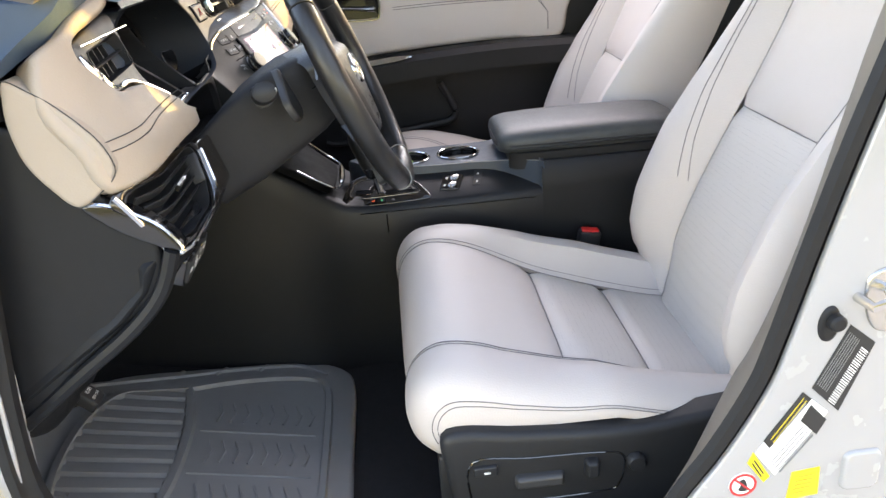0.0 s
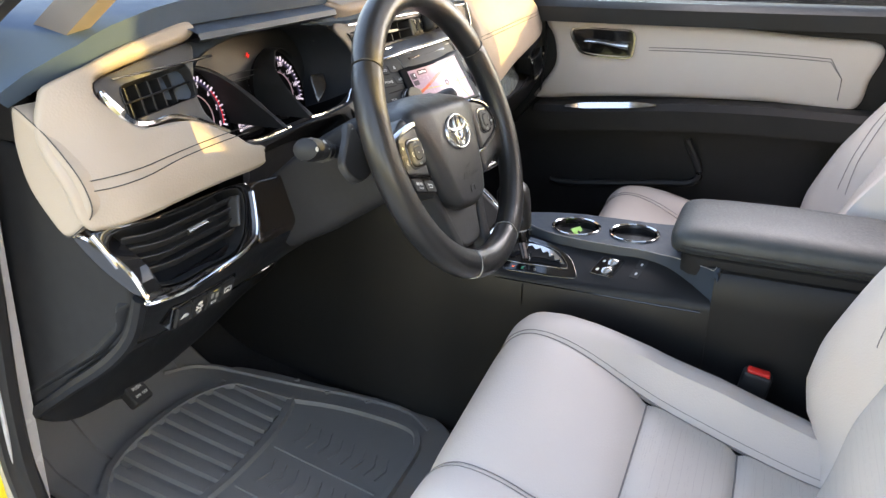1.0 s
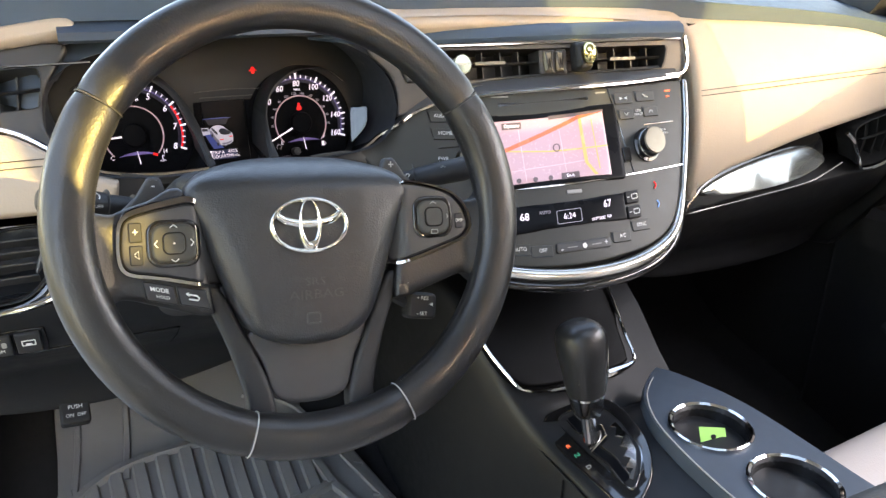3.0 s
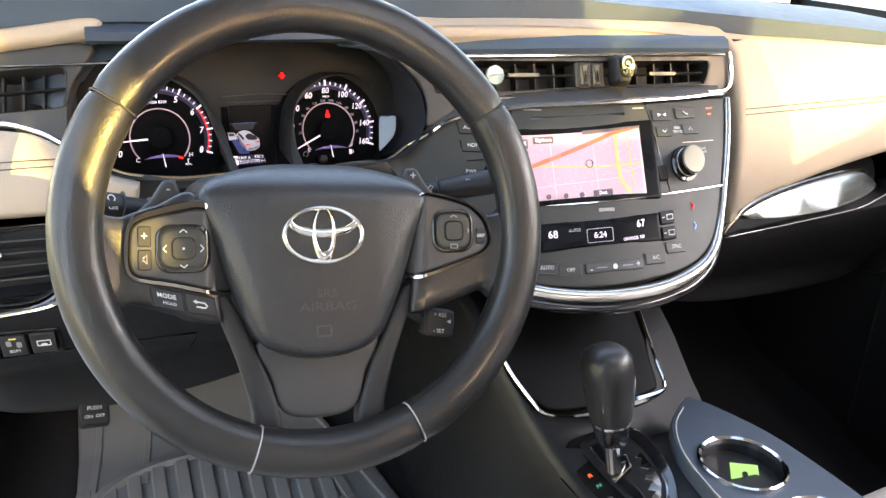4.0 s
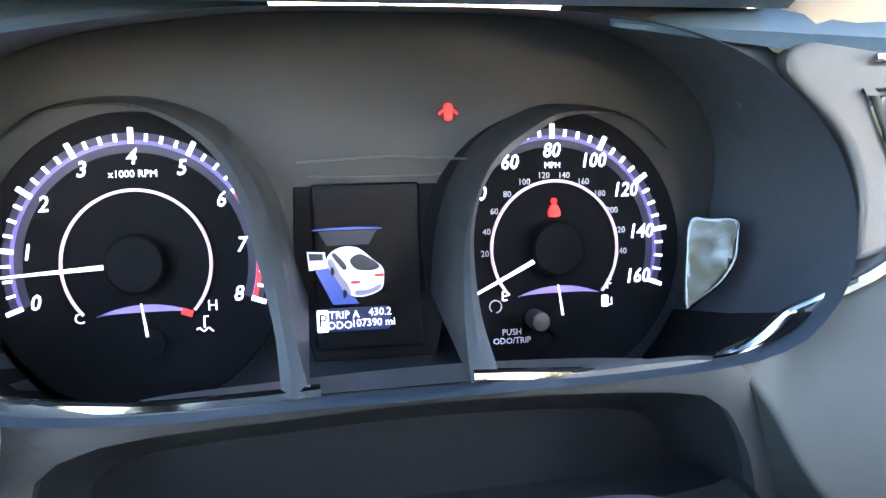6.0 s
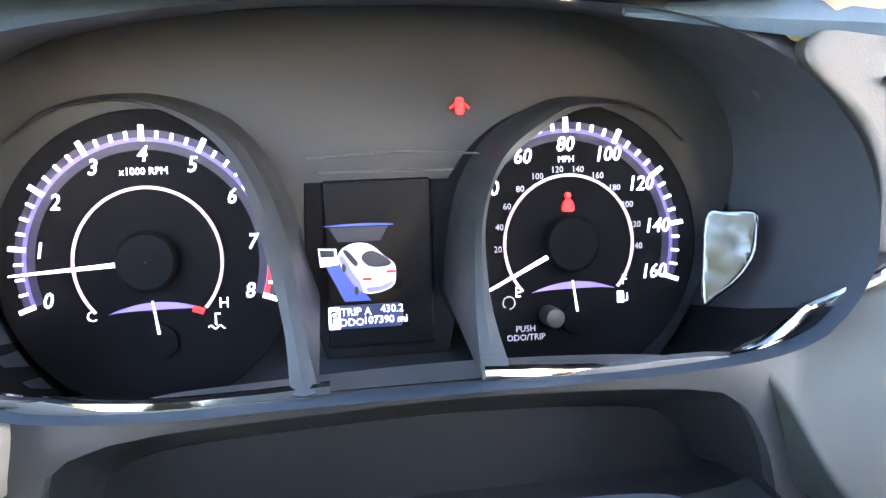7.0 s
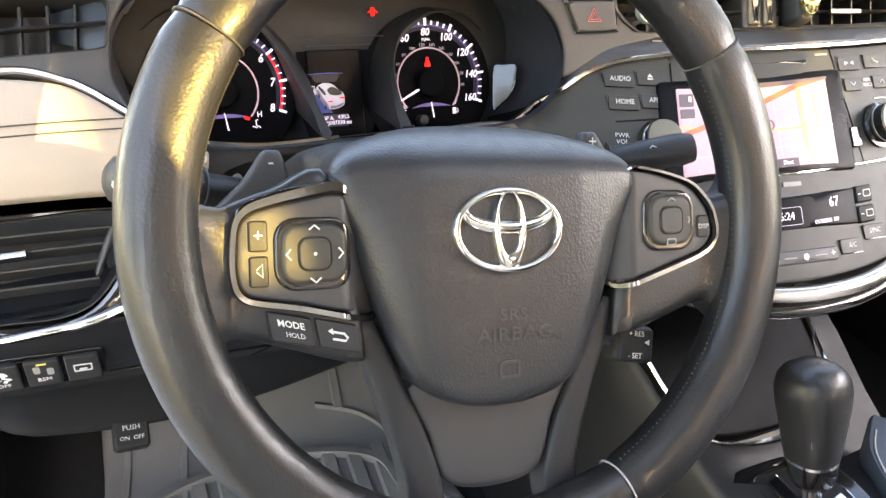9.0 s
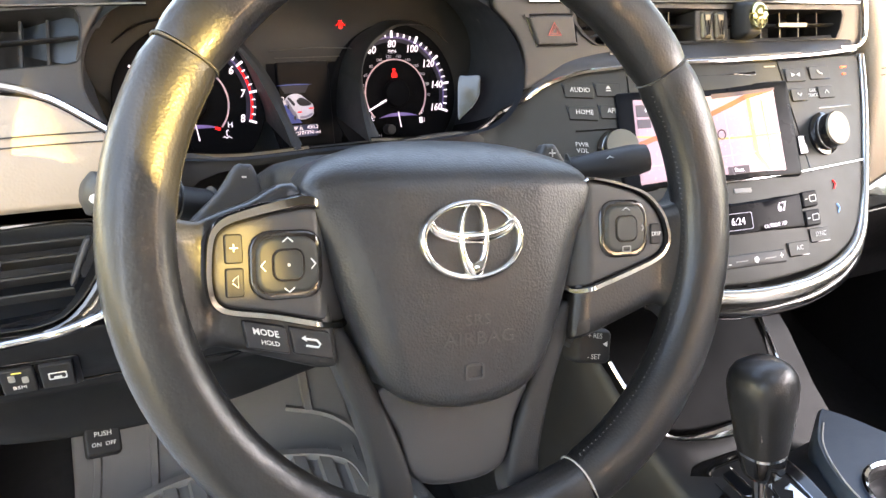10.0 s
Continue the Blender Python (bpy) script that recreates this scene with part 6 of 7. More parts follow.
part("sheet", block((.032, .0012, .030), .0003, pose(.428, -.084, .363, -48, 6, -20), 1), GREEN_CARD, card)
part("hole", lathe([(.003, 0), (.003, .0014), (.0001, .0014)], plane(pose(.428, -.084, .363, -48, 6, -20) @ Vector((0, -.0004, .004)), (1, -.4, 0), (0, .5, .8)), 14), SOFT_BLACK, card)

# switches on the tray
sh = thing("seat_heater_switch", (.325, -.165, .35), "gloss black seat heater switch with two chrome dials", "switch")
SH = lambda u, v, h: TRAY(.3285 + u * .95 + v * .1, -.161 + v - u * .35, h + .001)
part("plate", pillow(rrect(0, 0, .044, .042, .004), SH, .0022, .0012, .003), GLOSS_BLACK, sh)
for u in (-.0105, .0105):
    part("wheel_dial", lathe([(.0085, .001), (.0085, .0055), (.0070, .0065), (.0001, .0066)], lambda a, b, h, u=u: SH(u + a, -.004 + b, h), 24), SATIN_CHROME, sh)
    part("mark", pillow(rrect(u, .012, .006, .005, .001), SH, .0026, .0003, 0), PRINT_WHITE, sh)
cvs = thing("console_switch", (.325, -.23, .35), "small black rocker switch with white symbols", "switch")
CV = lambda u, v, h: TRAY(.334 + u * .95 + v * .1, -.2165 + v - u * .25, h + .001)
for u, nm in ((-.012, "key"), (.011, "key")):
    kk = part(nm, pillow(rrect(u, 0, .022, .0165, .002), CV, .0024, .001, .003), SOFT_BLACK, cvs)
    part("symbol", pillow(rrect(u, 0, .006, .004, .001), CV, .0028, .0003, 0), PRINT_WHITE, kk)

# ---- gear lever ----
shifter = thing("gear_shifter", (.315, 0, .34), "black leather gear lever in a gloss black gate", "gear shifter")
gate = chaikin([(.284, .066), (.285, .0), (.289, -.112), (.297, -.116), (.333, -.097), (.352, -.072), (.365, -.040), (.371, 0), (.370, .030), (.358, .050), (.336, .060), (.305, .070)], 2)
part("gate_plate", pillow(gate, TRAY, .003, .003, .006), GLOSS_BLACK, shifter, "gloss black gate plate")
go = even(chaikin([(.306, .054), (.304, 0), (.308, -.082), (.311, -.094), (.331, -.079), (.346, -.062), (.353, -.035), (.358, 0), (.355, .030), (.341, .044)], 2), 70)
cg = np.mean(go, axis=0)
part("gate_frame", band([cg + (p - cg) * 1.035 for p in go], go, TRAY, .0046, 0, .001), SMOKED_CHROME, shifter, "smoked chrome gate frame")
part("gate_floor", pillow(go, TRAY, .0034, .001, 0), DEEP_BLACK, shifter)
zig = [(.321, .040), (.319, .012), (.333, .001), (.328, -.016), (.314, -.020), (.317, -.048), (.313, -.080)]
part("gate_slot", sweep([TRAY(a, b, .0038) for a, b in zig], [(-.0045, -.001), (.0045, -.001), (.0045, .0006), (-.0045, .0006)], (-.39, 0, .92)), LCD_DARK, shifter)
for off in (-.0058, .0058):
    part("slot_edge", tube([TRAY(a + off, b + off * .3, .0044) for a, b in zig], .0009, 5), CHROME, shifter, "chrome slot edge")
part("gate_teeth", pillow([(.352, -.006), (.351, -.032), (.344, -.056), (.332, -.072), (.317, -.086), (.3155, -.079), (.326, -.073), (.321, -.066), (.333, -.060), (.328, -.053), (.339, -.047), (.334, -.039), (.344, -.031), (.339, -.023), (.347, -.014), (.343, -.007)], TRAY, .0056, .0008, -.002), CHROME, shifter, "chrome toothed gate edge")
part("lever_guard", pillow([(.312, -.004), (.320, -.002), (.334, -.004), (.330, -.011), (.324, -.016), (.316, -.020), (.308, -.018)], TRAY, .0060, .001, -.002), SATIN_CHROME, shifter)
for word, y, m in (("P", .038, PRINT_WHITE), ("R", .005, LIT_AMBER), ("N", -.013, LIT_GREEN), ("D", -.036, PRINT_GREY)):
    letters("gate_letter", word, .0080, lambda u, v, h, y=y: TRAY(.2950 + v * .1 + u, y + v, h), m, shifter, (0, 0), .0034, turn=0)
BASE, TOP = Vector((.311, -.012, .350)), Vector((.302, .018, .492))
axis = (TOP - BASE).normalized()
sx = Vector((1, 0, 0)) - axis * axis.x
sx.normalize()
sy = axis.cross(sx)
lever = lambda d, a, b, n=24: [BASE + axis * d + sx * (a * math.copysign(abs(math.cos(t)) ** .8, math.cos(t))) + sy * (b * math.copysign(abs(math.sin(t)) ** .8, math.sin(t))) for t in np.linspace(0, 2 * math.pi, n + 1)[:-1]]
part("stem", loft([lever(0, .008, .008), lever(.03, .0085, .0085), lever(.046, .012, .014)], cap1=True), CHROME, shifter, "chrome stem")
part("collar", loft([lever(.034, .0140, .0155), lever(.040, .0170, .0185), lever(.057, .0185, .0205)], cap0=True, cap1=True), GLOSS_BLACK, shifter, "gloss black collar")
part("collar_ring", loft([lever(.0565, .0180, .0200), lever(.0565, .0192, .0212), lever(.0590, .0192, .0212), lever(.0590, .0180, .0200)]), CHROME, shifter)
part("knob", loft([lever(.058, .0188, .0208), lever(.070, .0212, .0232), lever(.088, .0228, .0255), lever(.108, .0258, .0285), lever(.124, .0272, .0292), lever(.134, .0256, .0270), lever(.141, .0212, .0222), lever(.1455, .0150, .0150), lever(.1475, .006, .006)], cap0=True, cap1=True), BLACK_LEATHER, shifter, "worn leather knob")
for e in (-.72, .86):
    part("knob_inlay", tube([BASE + axis * d + sx * (e * a) - sy * b * .62 for d, a, b in ((.060, .0188, .0208), (.080, .0222, .0246), (.100, .0248, .0276), (.112, .0264, .0286))], .0020, 8, size=[1.0, 1.3, 1.0, .3]), SATIN_CHROME, shifter)

# open tray ahead of the lever, with bright rails
cubby = thing("storage_tray", (.38, .12, .4), "black storage tray with chrome rails under the centre stack", "tray")
TR = lambda u, v, h: Vector((u, .100 + v * .78, .388 + v * .62)) + Vector((0, -.62, .78)) * h
part("bowl", pillow(cr([(.246, .115), (.246, .05), (.252, .018), (.268, -.012), (.298, -.026), (.38, -.029), (.428, -.024), (.438, -.012), (.442, .02), (.450, .115)], 5), TR, .004, .004, .01), material("tray_lining", (.002, .002, .0025), .5, vary=.2, spec=.08), cubby, "black tray")
part("rail", tube([TR(p[0], p[1], .007) for p in cr([(.241, .060), (.247, .028), (.262, -.012), (.272, -.026), (.300, -.034), (.345, -.036), (.39, -.034), (.432, -.029), (.444, -.018), (.446, .010), (.450, .05), (.455, .12)], 6, False)], .0030, 8, size=[.8] * 24 + [.9, 1.1, 1.3, 1.6, 1.9, 2.1, 2.2, 2.3, 2.3, 2.3, 2.3, 2.2, 2.2, 2.1, 2.0, 1.8, 1.6, 1.4, 1.2, 1.0, .9] + [.8] * 22), CHROME, cubby, "chrome rail")

# ---- armrest ----
arm_rest = thing("armrest", (.41, -.45, .38), "padded black leather centre armrest lid with piping", "armrest")


def arm_ring(y, g, top):
    return [Vector((.412 + (.106 * g) * math.copysign(abs(math.cos(a)) ** .55, math.cos(a)), y - .008, .420 + (top if math.sin(a) > 0 else .028 * g) * math.copysign(abs(math.sin(a)) ** .75, math.sin(a)))) for a in np.linspace(0, 2 * math.pi, 37)[:-1]]


ARM_LEATHER = material("worn_armrest_leather", (0.030, 0.034, 0.037), 0.48, bump=0.3, scale=520, kind="VORONOI", vary=0.4, patch=30, rvary=0.2, color2=(0.060, 0.066, 0.066))
part("lid", loft([arm_ring(y, g, t) for y, g, t in ((-.256, .72, .010), (-.260, .86, .018), (-.270, .95, .024), (-.290, 1.0, .028), (-.34, 1.02, .031), (-.45, 1.03, .033), (-.58, 1.02, .030), (-.63, .98, .026), (-.65, .86, .015))], cap0=True, cap1=True), ARM_LEATHER, arm_rest, "worn black leather lid")
for z in (.4185, .4125):
    part("piping", tube([Vector((x, y - .008, z)) for x, y in cr([(.302, -.62), (.303, -.45), (.305, -.32), (.312, -.275), (.345, -.257), (.41, -.254), (.48, -.258), (.512, -.28), (.52, -.36)], 8, False)], .0016, 6), SOFT_BLACK, arm_rest)
part("base", loft([[Vector((x, y, z)) for x, z in ((.312 + i, .365), (.306 + i, .40), (.325 + i, .410), (.50 - i, .410), (.516 - i, .40), (.51 - i, .365))] for y, i in ((-.285, .02), (-.30, .005), (-.34, 0), (-.64, 0))], cap0=True, cap1=True), SOFT_BLACK, arm_rest)

# ---- front seats ----
CUSH = cr([(-.080, .180), (-.056, .205), (-.047, .242), (-.060, .278), (-.096, .297), (-.164, .281), (-.275, .222), (-.36, .188), (-.436, .162), (-.52, .138), (-.58, .130)], 6, False)
BACK = cr([(-.545, .12), (-.562, .20), (-.572, .27), (-.588, .32), (-.608, .37), (-.640, .44), (-.680, .52), (-.735, .64), (-.775, .74), (-.80, .80), (-.82, .835), (-.845, .845)], 6, False)


def seat_face(line, table, cx, dy, flipn=1):
    """A point across (by a table of x and offset) and along a side profile."""
    xs = [t[0] for t in table]
    pts = np.array(line)

    def f(k, s):
        i = min(max(s, 0), 1) * (len(pts) - 1)
        j = min(int(i), len(pts) - 2)
        p = pts[j] + (pts[j + 1] - pts[j]) * (i - j)
        d = pts[min(j + 2, len(pts) - 1)] - pts[max(j - 1, 0)]
        n = np.array((-d[1], d[0])) / np.linalg.norm(d) * flipn
        x, off = table[k][:2]
        q = p + n * off
        if len(table[k]) > 2:
            core = np.array((min(max(p[0], -.50), -.12), min(.185, p[1] - .01)))
            q = q + (core - q) * table[k][2]
        if line is CUSH:
            c = table[k][2] if len(table[k]) > 2 else 0
            q = q + np.array((0, cushion_rise(x, p[0]))) * (1 - c)
        return Vector((cx + x, dy + q[0], q[1]))
    return f


def cushion_rise(x, y):
    """The nose is lower on the outboard side; the bolsters rise towards the rear."""
    dz = -.035 * float(np.interp(y, (-.32, -.25, -.18, -.12), (0, .45, .95, 1))) * min(max((.15 - x) / .30, 0), 1.08)
    k = min(max((abs(x) - .150) / .045, 0), 1)
    k = k * k * (3 - 2 * k)
    if x > 0:
        return dz + k * float(np.interp(y, (-.56, -.50, -.38, -.26, -.15, -.1), (.050, .055, .056, .042, .010, 0)))
    return dz + k * float(np.interp(y, (-.54, -.38, -.25, -.13), (.036, .020, .004, 0)))


def car_seat(cx, dy, label):
    seat = thing("car_seat", (cx, dy - .35, 0), label, "car seat", "front seats")
    ins = [(x, .015 - .003 * (abs(x) / .150) ** 8) for x in np.linspace(-.150, .150, 17)]
    bol = [(x, o + .014 * (1 - c), c) for x, o, c in ((.1505, -.002, 0), (.157, .000, 0), (.168, .002, 0), (.188, .003, 0), (.210, .003, 0), (.228, .000, 0), (.242, -.006, .03), (.252, -.010, .10), (.259, -.014, .22), (.262, -.016, .40), (.263, -.016, .65), (.262, -.016, .95))]
    f = seat_face(CUSH, ins, cx, dy, -1)
    cuts = [0.0, .60, .775, 1.0]
    for a, b, m in zip(cuts, cuts[1:], (SEAT_LEATHER, SEAT_PERF, SEAT_PERF)):
        ss = np.linspace(a, b, 28 if a == 0 else 14)
        g = lambda k, s, a=a, b=b: f(k, s) - Vector((0, 0, .010)) * max(0, 1 - min(s - a if a > 0 else 1, b - s) / .020)
        part("cushion_panel", sheet(g, list(range(len(ins))), list(ss), -.02), m, seat, "perforated pale grey leather panel" if m is SEAT_PERF else "")
    for c in cuts[1:-1]:
        part("seam", tube([f(k, c) - Vector((0, 0, .0088)) for k in range(len(ins))], .0014, 5), SEAT_THREAD, seat)
    for s in (1, -1):
        tb = [(s * x, o, c) for x, o, c in bol]
        fb = seat_face(CUSH, tb, cx, dy, -1)
        bb = part("cushion_bolster", sheet(fb, list(range(len(tb))), list(np.linspace(0, 1, 40)), -.01 * s), SEAT_LEATHER, seat)
        for dk in (0, .5):
            kk = 8 if s < 0 else 6
            part("seam", tube([fb(kk, t) * (1 - dk) + fb(kk + 1, t) * dk + Vector((s * .0008, 0, .0006)) for t in np.linspace(.10, .93, 44)], .0007, 5), SEAT_THREAD, bb)
        for xo, oo in ((.1502, .0130), (.1590, .0150)):
            ft = seat_face(CUSH, [(s * xo, oo)], cx, dy, -1)
            part("seam", tube([ft(0, t) for t in np.linspace(.16, .93, 56)], .0007, 5), SEAT_THREAD, bb)
    insb = [(x, .018 + .004 * (abs(x) / .14) ** 2 - .014 * (abs(x) / .148) ** 8) for x in np.linspace(-.150, .150, 17)]
    bolb = [(.152, .007), (.158, .018), (.170, .042), (.188, .068), (.208, .084), (.228, .084), (.244, .066), (.254, .032), (.260, -.007), (.262, -.05), (.252, -.085), (.22, -.10)]
    f = seat_face(BACK, insb, cx, dy, -1)
    for a, b, m in ((0, .535, SEAT_PERF), (.535, 1.0, SEAT_LEATHER)):
        g = lambda k, s, a=a, b=b: f(k, s) + Vector((0, -.008, 0)) * max(0, 1 - min(s - a if a > 0 else 1, b - s if b < 1 else 1) / .012)
        part("back_panel", sheet(g, list(range(len(insb))), list(np.linspace(a, b, 24)), -.02), m, seat, "perforated pale grey leather panel" if m is SEAT_PERF else "")
    for s in (1, -1):
        taper = lambda t: float(np.interp(t, (0, .05, .09, .13, .18, .27, .45, .545, .636, .727, .85, 1), (.05, .2, .4, .68, .86, 1, 1.03, .9, .6, .3, .1, .05)))
        tb = [(s * x, o) for x, o in bolb]
        fb = seat_face(BACK, tb, cx, dy, -1)
        f0 = seat_face(BACK, [(s * x, min(o, .012)) for x, o in bolb], cx, dy, -1)
        bb = part("back_bolster", sheet(lambda k, t: f0(k, t) + (fb(k, t) - f0(k, t)) * taper(t), list(range(len(tb))), list(np.linspace(0, 1, 40)), -.01 * s), SEAT_LEATHER, seat)
        for apart in (0, .009):
            line = []
            for t in np.linspace(.36, .70, 30):
                x = .160 + apart + .040 * ((t - .36) / .34)
                o = float(np.interp(x, [q[0] for q in bolb], [q[1] for q in bolb]))
                ft, f00 = seat_face(BACK, [(s * x, o)], cx, dy, -1)(0, t), seat_face(BACK, [(s * x, .012)], cx, dy, -1)(0, t)
                line.append(f00 + (ft - f00) * taper(t) + Vector((0, .0006, .0003)))
            part("seam", tube(line, .0009, 5), SEAT_THREAD, bb)
    part("seam", tube([f(k, .535) + Vector((0, -.0065, .0005)) for k in range(len(insb))], .0010, 5), SEAT_THREAD, seat)
    part("back_shell", loft([[Vector((cx + x, dy + y - (.075 if abs(x) < .2 else .06), z)) for x in np.linspace(-.25, .25, 9)] for y, z in BACK], closed=False), SOFT_BLACK, seat)
    hr = bmesh.new()
    block((.26, .10, .17), .045, pose(cx, dy - .83, .965, -14), 4, hr)
    part("headrest", hr, SEAT_LEATHER, seat)
    for s in (-.06, .06):
        part("headrest_post", tube([Vector((cx + s, dy - .80, .83)), Vector((cx + s, dy - .82, .92))], .006, 8), CHROME, seat)
    part("seat_pan", block((.44, .42, .09), .02, pose(cx, dy - .33, .10)), SOFT_BLACK, seat)
    for s in (-.2, .2):
        part("rail", block((.04, .50, .05), .008, pose(cx + s, dy - .32, .02)), SOFT_BLACK, seat)
    return seat


driver = car_seat(-.04, 0, "pale grey leather driver seat with perforated panels")
passenger = copy_thing(driver, Matrix.Translation((.80, -.338, -.038)) @ Matrix.Translation((0, -.55, .2)) @ Matrix.Rotation(radians(0.5), 4, "X") @ Matrix.Translation((0, .55, -.2)))
tagged(passenger, "pale grey leather passenger seat beside the centre console")
# driver's side shield with its switches
SHD = lambda u, v, h: Vector((-.312 - h, u, v))
shield = part("side_shield", pillow(cr([(-.085, .200), (-.20, .190), (-.36, .180), (-.52, .196), (-.56, .16), (-.54, .06), (-.45, .02), (-.13, .02), (-.095, .06), (-.080, .13)], 5), SHD, .012, .014, .03, spine=[(-.14, .11), (-.48, .11)], steps=5), SOFT_BLACK, driver, "black plastic side shield")
part("shield_recess", tube([SHD(p[0], p[1], .012) for p in cr([(-.118, .153), (-.20, .15), (-.30, .146), (-.335, .135), (-.33, .09), (-.30, .075), (-.13, .075), (-.112, .09)], 5)], .0018, 6, closed=True), GLOSS_BLACK, shield)
part("heater_key", pillow(rrect(-.135, .137, .036, .018, .004), lambda u, v, h: SHD(u, v, h + .012), .006, .003, .004), SOFT_BLACK, shield)
part("key_symbol", pillow(rrect(-.137, .136, .010, .004, .001), SHD, .0186, .0003, -.017), PRINT_WHITE, shield)
part("slide_switch", pillow(rrect(-.212, .112, .072, .022, .006), lambda u, v, h: SHD(u, v, h + .012), .012, .006, .004, spine=[(-.23, .112), (-.19, .112)]), DARK_GREY, shield)
part("tilt_switch", pillow(rrect(-.288, .124, .022, .030, .006), lambda u, v, h: SHD(u, v, h + .012), .014, .006, .004), SOFT_BLACK, shield)
part("lumbar_switch", lathe([(.014, .010), (.014, .020), (.011, .024), (.0001, .024)], lambda u, v, h: SHD(-.352 + u, .126 + v, h), 24), SOFT_BLACK, shield)
part("seat_bracket", block((.05, .03, .09), .006, pose(-.27, -.085, .10)), SOFT_BLACK, driver)
buckle = thing("seat_belt_buckle", (.262, -.43, .2), "black seat belt buckle with red release button", "seat belt buckle")
BK = pose(.250, -.430, .205, 8, -6, 0)
part("case", block((.024, .046, .075), .006, BK), SOFT_BLACK, buckle)
part("release", block((.016, .036, .012), .003, BK @ pose(0, 0, .036)), RED_PLASTIC, buckle, "red release button")
# back seat, seen by light only
rear = thing("rear_bench", (.36, -1.5, 0), "pale grey leather rear bench", "car seat")
part("bench_cushion", block((1.36, .50, .18), .05, pose(.36, -1.42, .22)), SEAT_LEATHER, rear)
part("bench_back", block((1.36, .16, .62), .05, pose(.36, -1.74, .55, -22)), SEAT_LEATHER, rear)

# unseen headrests, placed to block part of the low sun from the dashboard
for x, w in ((-.02, .26), (.515, .30)):
    part("headrest", block((w, .10, .26), .04, pose(x, -1.78, .96, -14), 4), SEAT_LEATHER, rear)

# ---- body shell round the cabin ----
def slab(name, size, m, mat, label, category, bevel=.01):
    return tagged(part(name, block(size, bevel, m), mat), label, category, kind="structure")


# unseen roof; its open-blind glass sunroof is added to let light onto the seats
slab("ceiling", (1.50, .30, .03), pose(.36, .02, 1.215), HEADLINER, "pale fabric headliner over the windscreen", "ceiling")
slab("ceiling_left", (.50, 1.95, .03), pose(-.17, -1.10, 1.215), HEADLINER, "pale fabric headliner beside the added roof opening", "ceiling")
slab("ceiling_right", (.44, 1.95, .03), pose(.87, -1.10, 1.215), HEADLINER, "pale fabric headliner beside the added roof opening", "ceiling")
slab("ceiling_rear", (.57, 1.45, .03), pose(.365, -1.35, 1.213), HEADLINER, "pale fabric headliner behind the added roof opening", "ceiling")
slab("wall_fire", (1.70, .03, .9), pose(.36, .99, .30), CARPET, "black bulkhead behind the footwells", "wall")
slab("wall_foot_right", (.03, .85, .95), pose(1.145, .58, .33), CARPET, "black footwell side", "wall")
slab("wall_foot_left", (.02, .56, .70), pose(-.424, .715, .30), CARPET, "black footwell side", "wall")
for x in (1.045, -.345):
    slab("roof_rail", (.07, 1.95, .10), pose(x, -1.05, 1.165, 0, 12 if x > 0 else -12), HEADLINER, "pale roof rail trim over the door", "roof rail")
# passenger door
door = tagged(thing("door_1", (1.12, -.2, .4), "passenger door panel in black and pale leather", "car door"), kind="structure")
DR = lambda u, v, h: Vector((1.105 - h, u, v))
part("door_card", pillow([(.30, -.12), (.30, .74), (-.75, .74), (-.75, -.12)], DR, -.004, .01, .06), DOOR_GREY, door)
part("door_top", sweep([Vector((1.085, y, .712 + .03 * max(0, -.1 - y) * .2)) for y in np.linspace(.34, -.78, 16)], [(-.03, -.025), (.03, -.025), (.035, .012), (.018, .026), (-.02, .028), (-.036, .008)], (0, 0, 1)), SOFT_BLACK, door)
cream = cr([(.195, .690), (.10, .694), (-.15, .690), (-.45, .672), (-.60, .660), (-.59, .58), (-.56, .505), (-.40, .512), (-.22, .508), (-.05, .500), (.08, .490), (.215, .478), (.20, .515), (.165, .575), (.172, .64)], 5)
part("door_pad", pillow(cream, DR, .014, .016, .01, spine=[(.14, .59), (-.50, .59)], steps=5, rings=6), SEAT_LEATHER, door, "pale leather door pad")
for dz in (0, .007):
    part("door_seam", tube([DR(y, .622 + dz - .10 * (y + .2) ** 2 - .01 * y, .0145) for y in np.linspace(-.08, -.50, 24)] + [DR(-.53, .58, .0145), DR(-.53, .53, .0145)], .0011, 5), SEAT_THREAD, door)
part("handle_recess", pillow(cr([(.118, .664), (.02, .668), (-.035, .662), (-.038, .615), (-.02, .602), (.08, .606), (.105, .625)], 5), DR, .0165, .002, -.008), GLOSS_BLACK, door)
ho = even(cr([(.122, .668), (.02, .672), (-.040, .666), (-.044, .614), (-.024, .598), (.08, .602), (.110, .622)], 5), 60)
ch = np.mean(ho, axis=0)
part("handle_frame", band(ho, [ch + (p - ch) * .91 for p in ho], DR, .023, -.008, .002), CHROME, door, "chrome handle frame")
part("door_handle", sweep([DR(y, .634 + .004 * math.sin((y - .02) * 30), .027) for y in np.linspace(.085, -.030, 12)], circle(.0065, 10, .005), (0, 0, 1), size=[.5, .8] + [1] * 6 + [1.2, 1.5, 1.8, 1.9]), SATIN_CHROME, door, "chrome door handle")
part("door_armrest", sweep([Vector((1.075, y, z)) for y, z in cr([(.20, .455), (.10, .462), (-.10, .480), (-.20, .488), (-.40, .495), (-.62, .492)], 5, False)], [(-.05, -.05), (.05, -.05), (.05, .0), (.035, .015), (-.02, .018), (-.05, .005)], (0, 0, 1)), DOOR_GREY, door, "black padded door armrest")
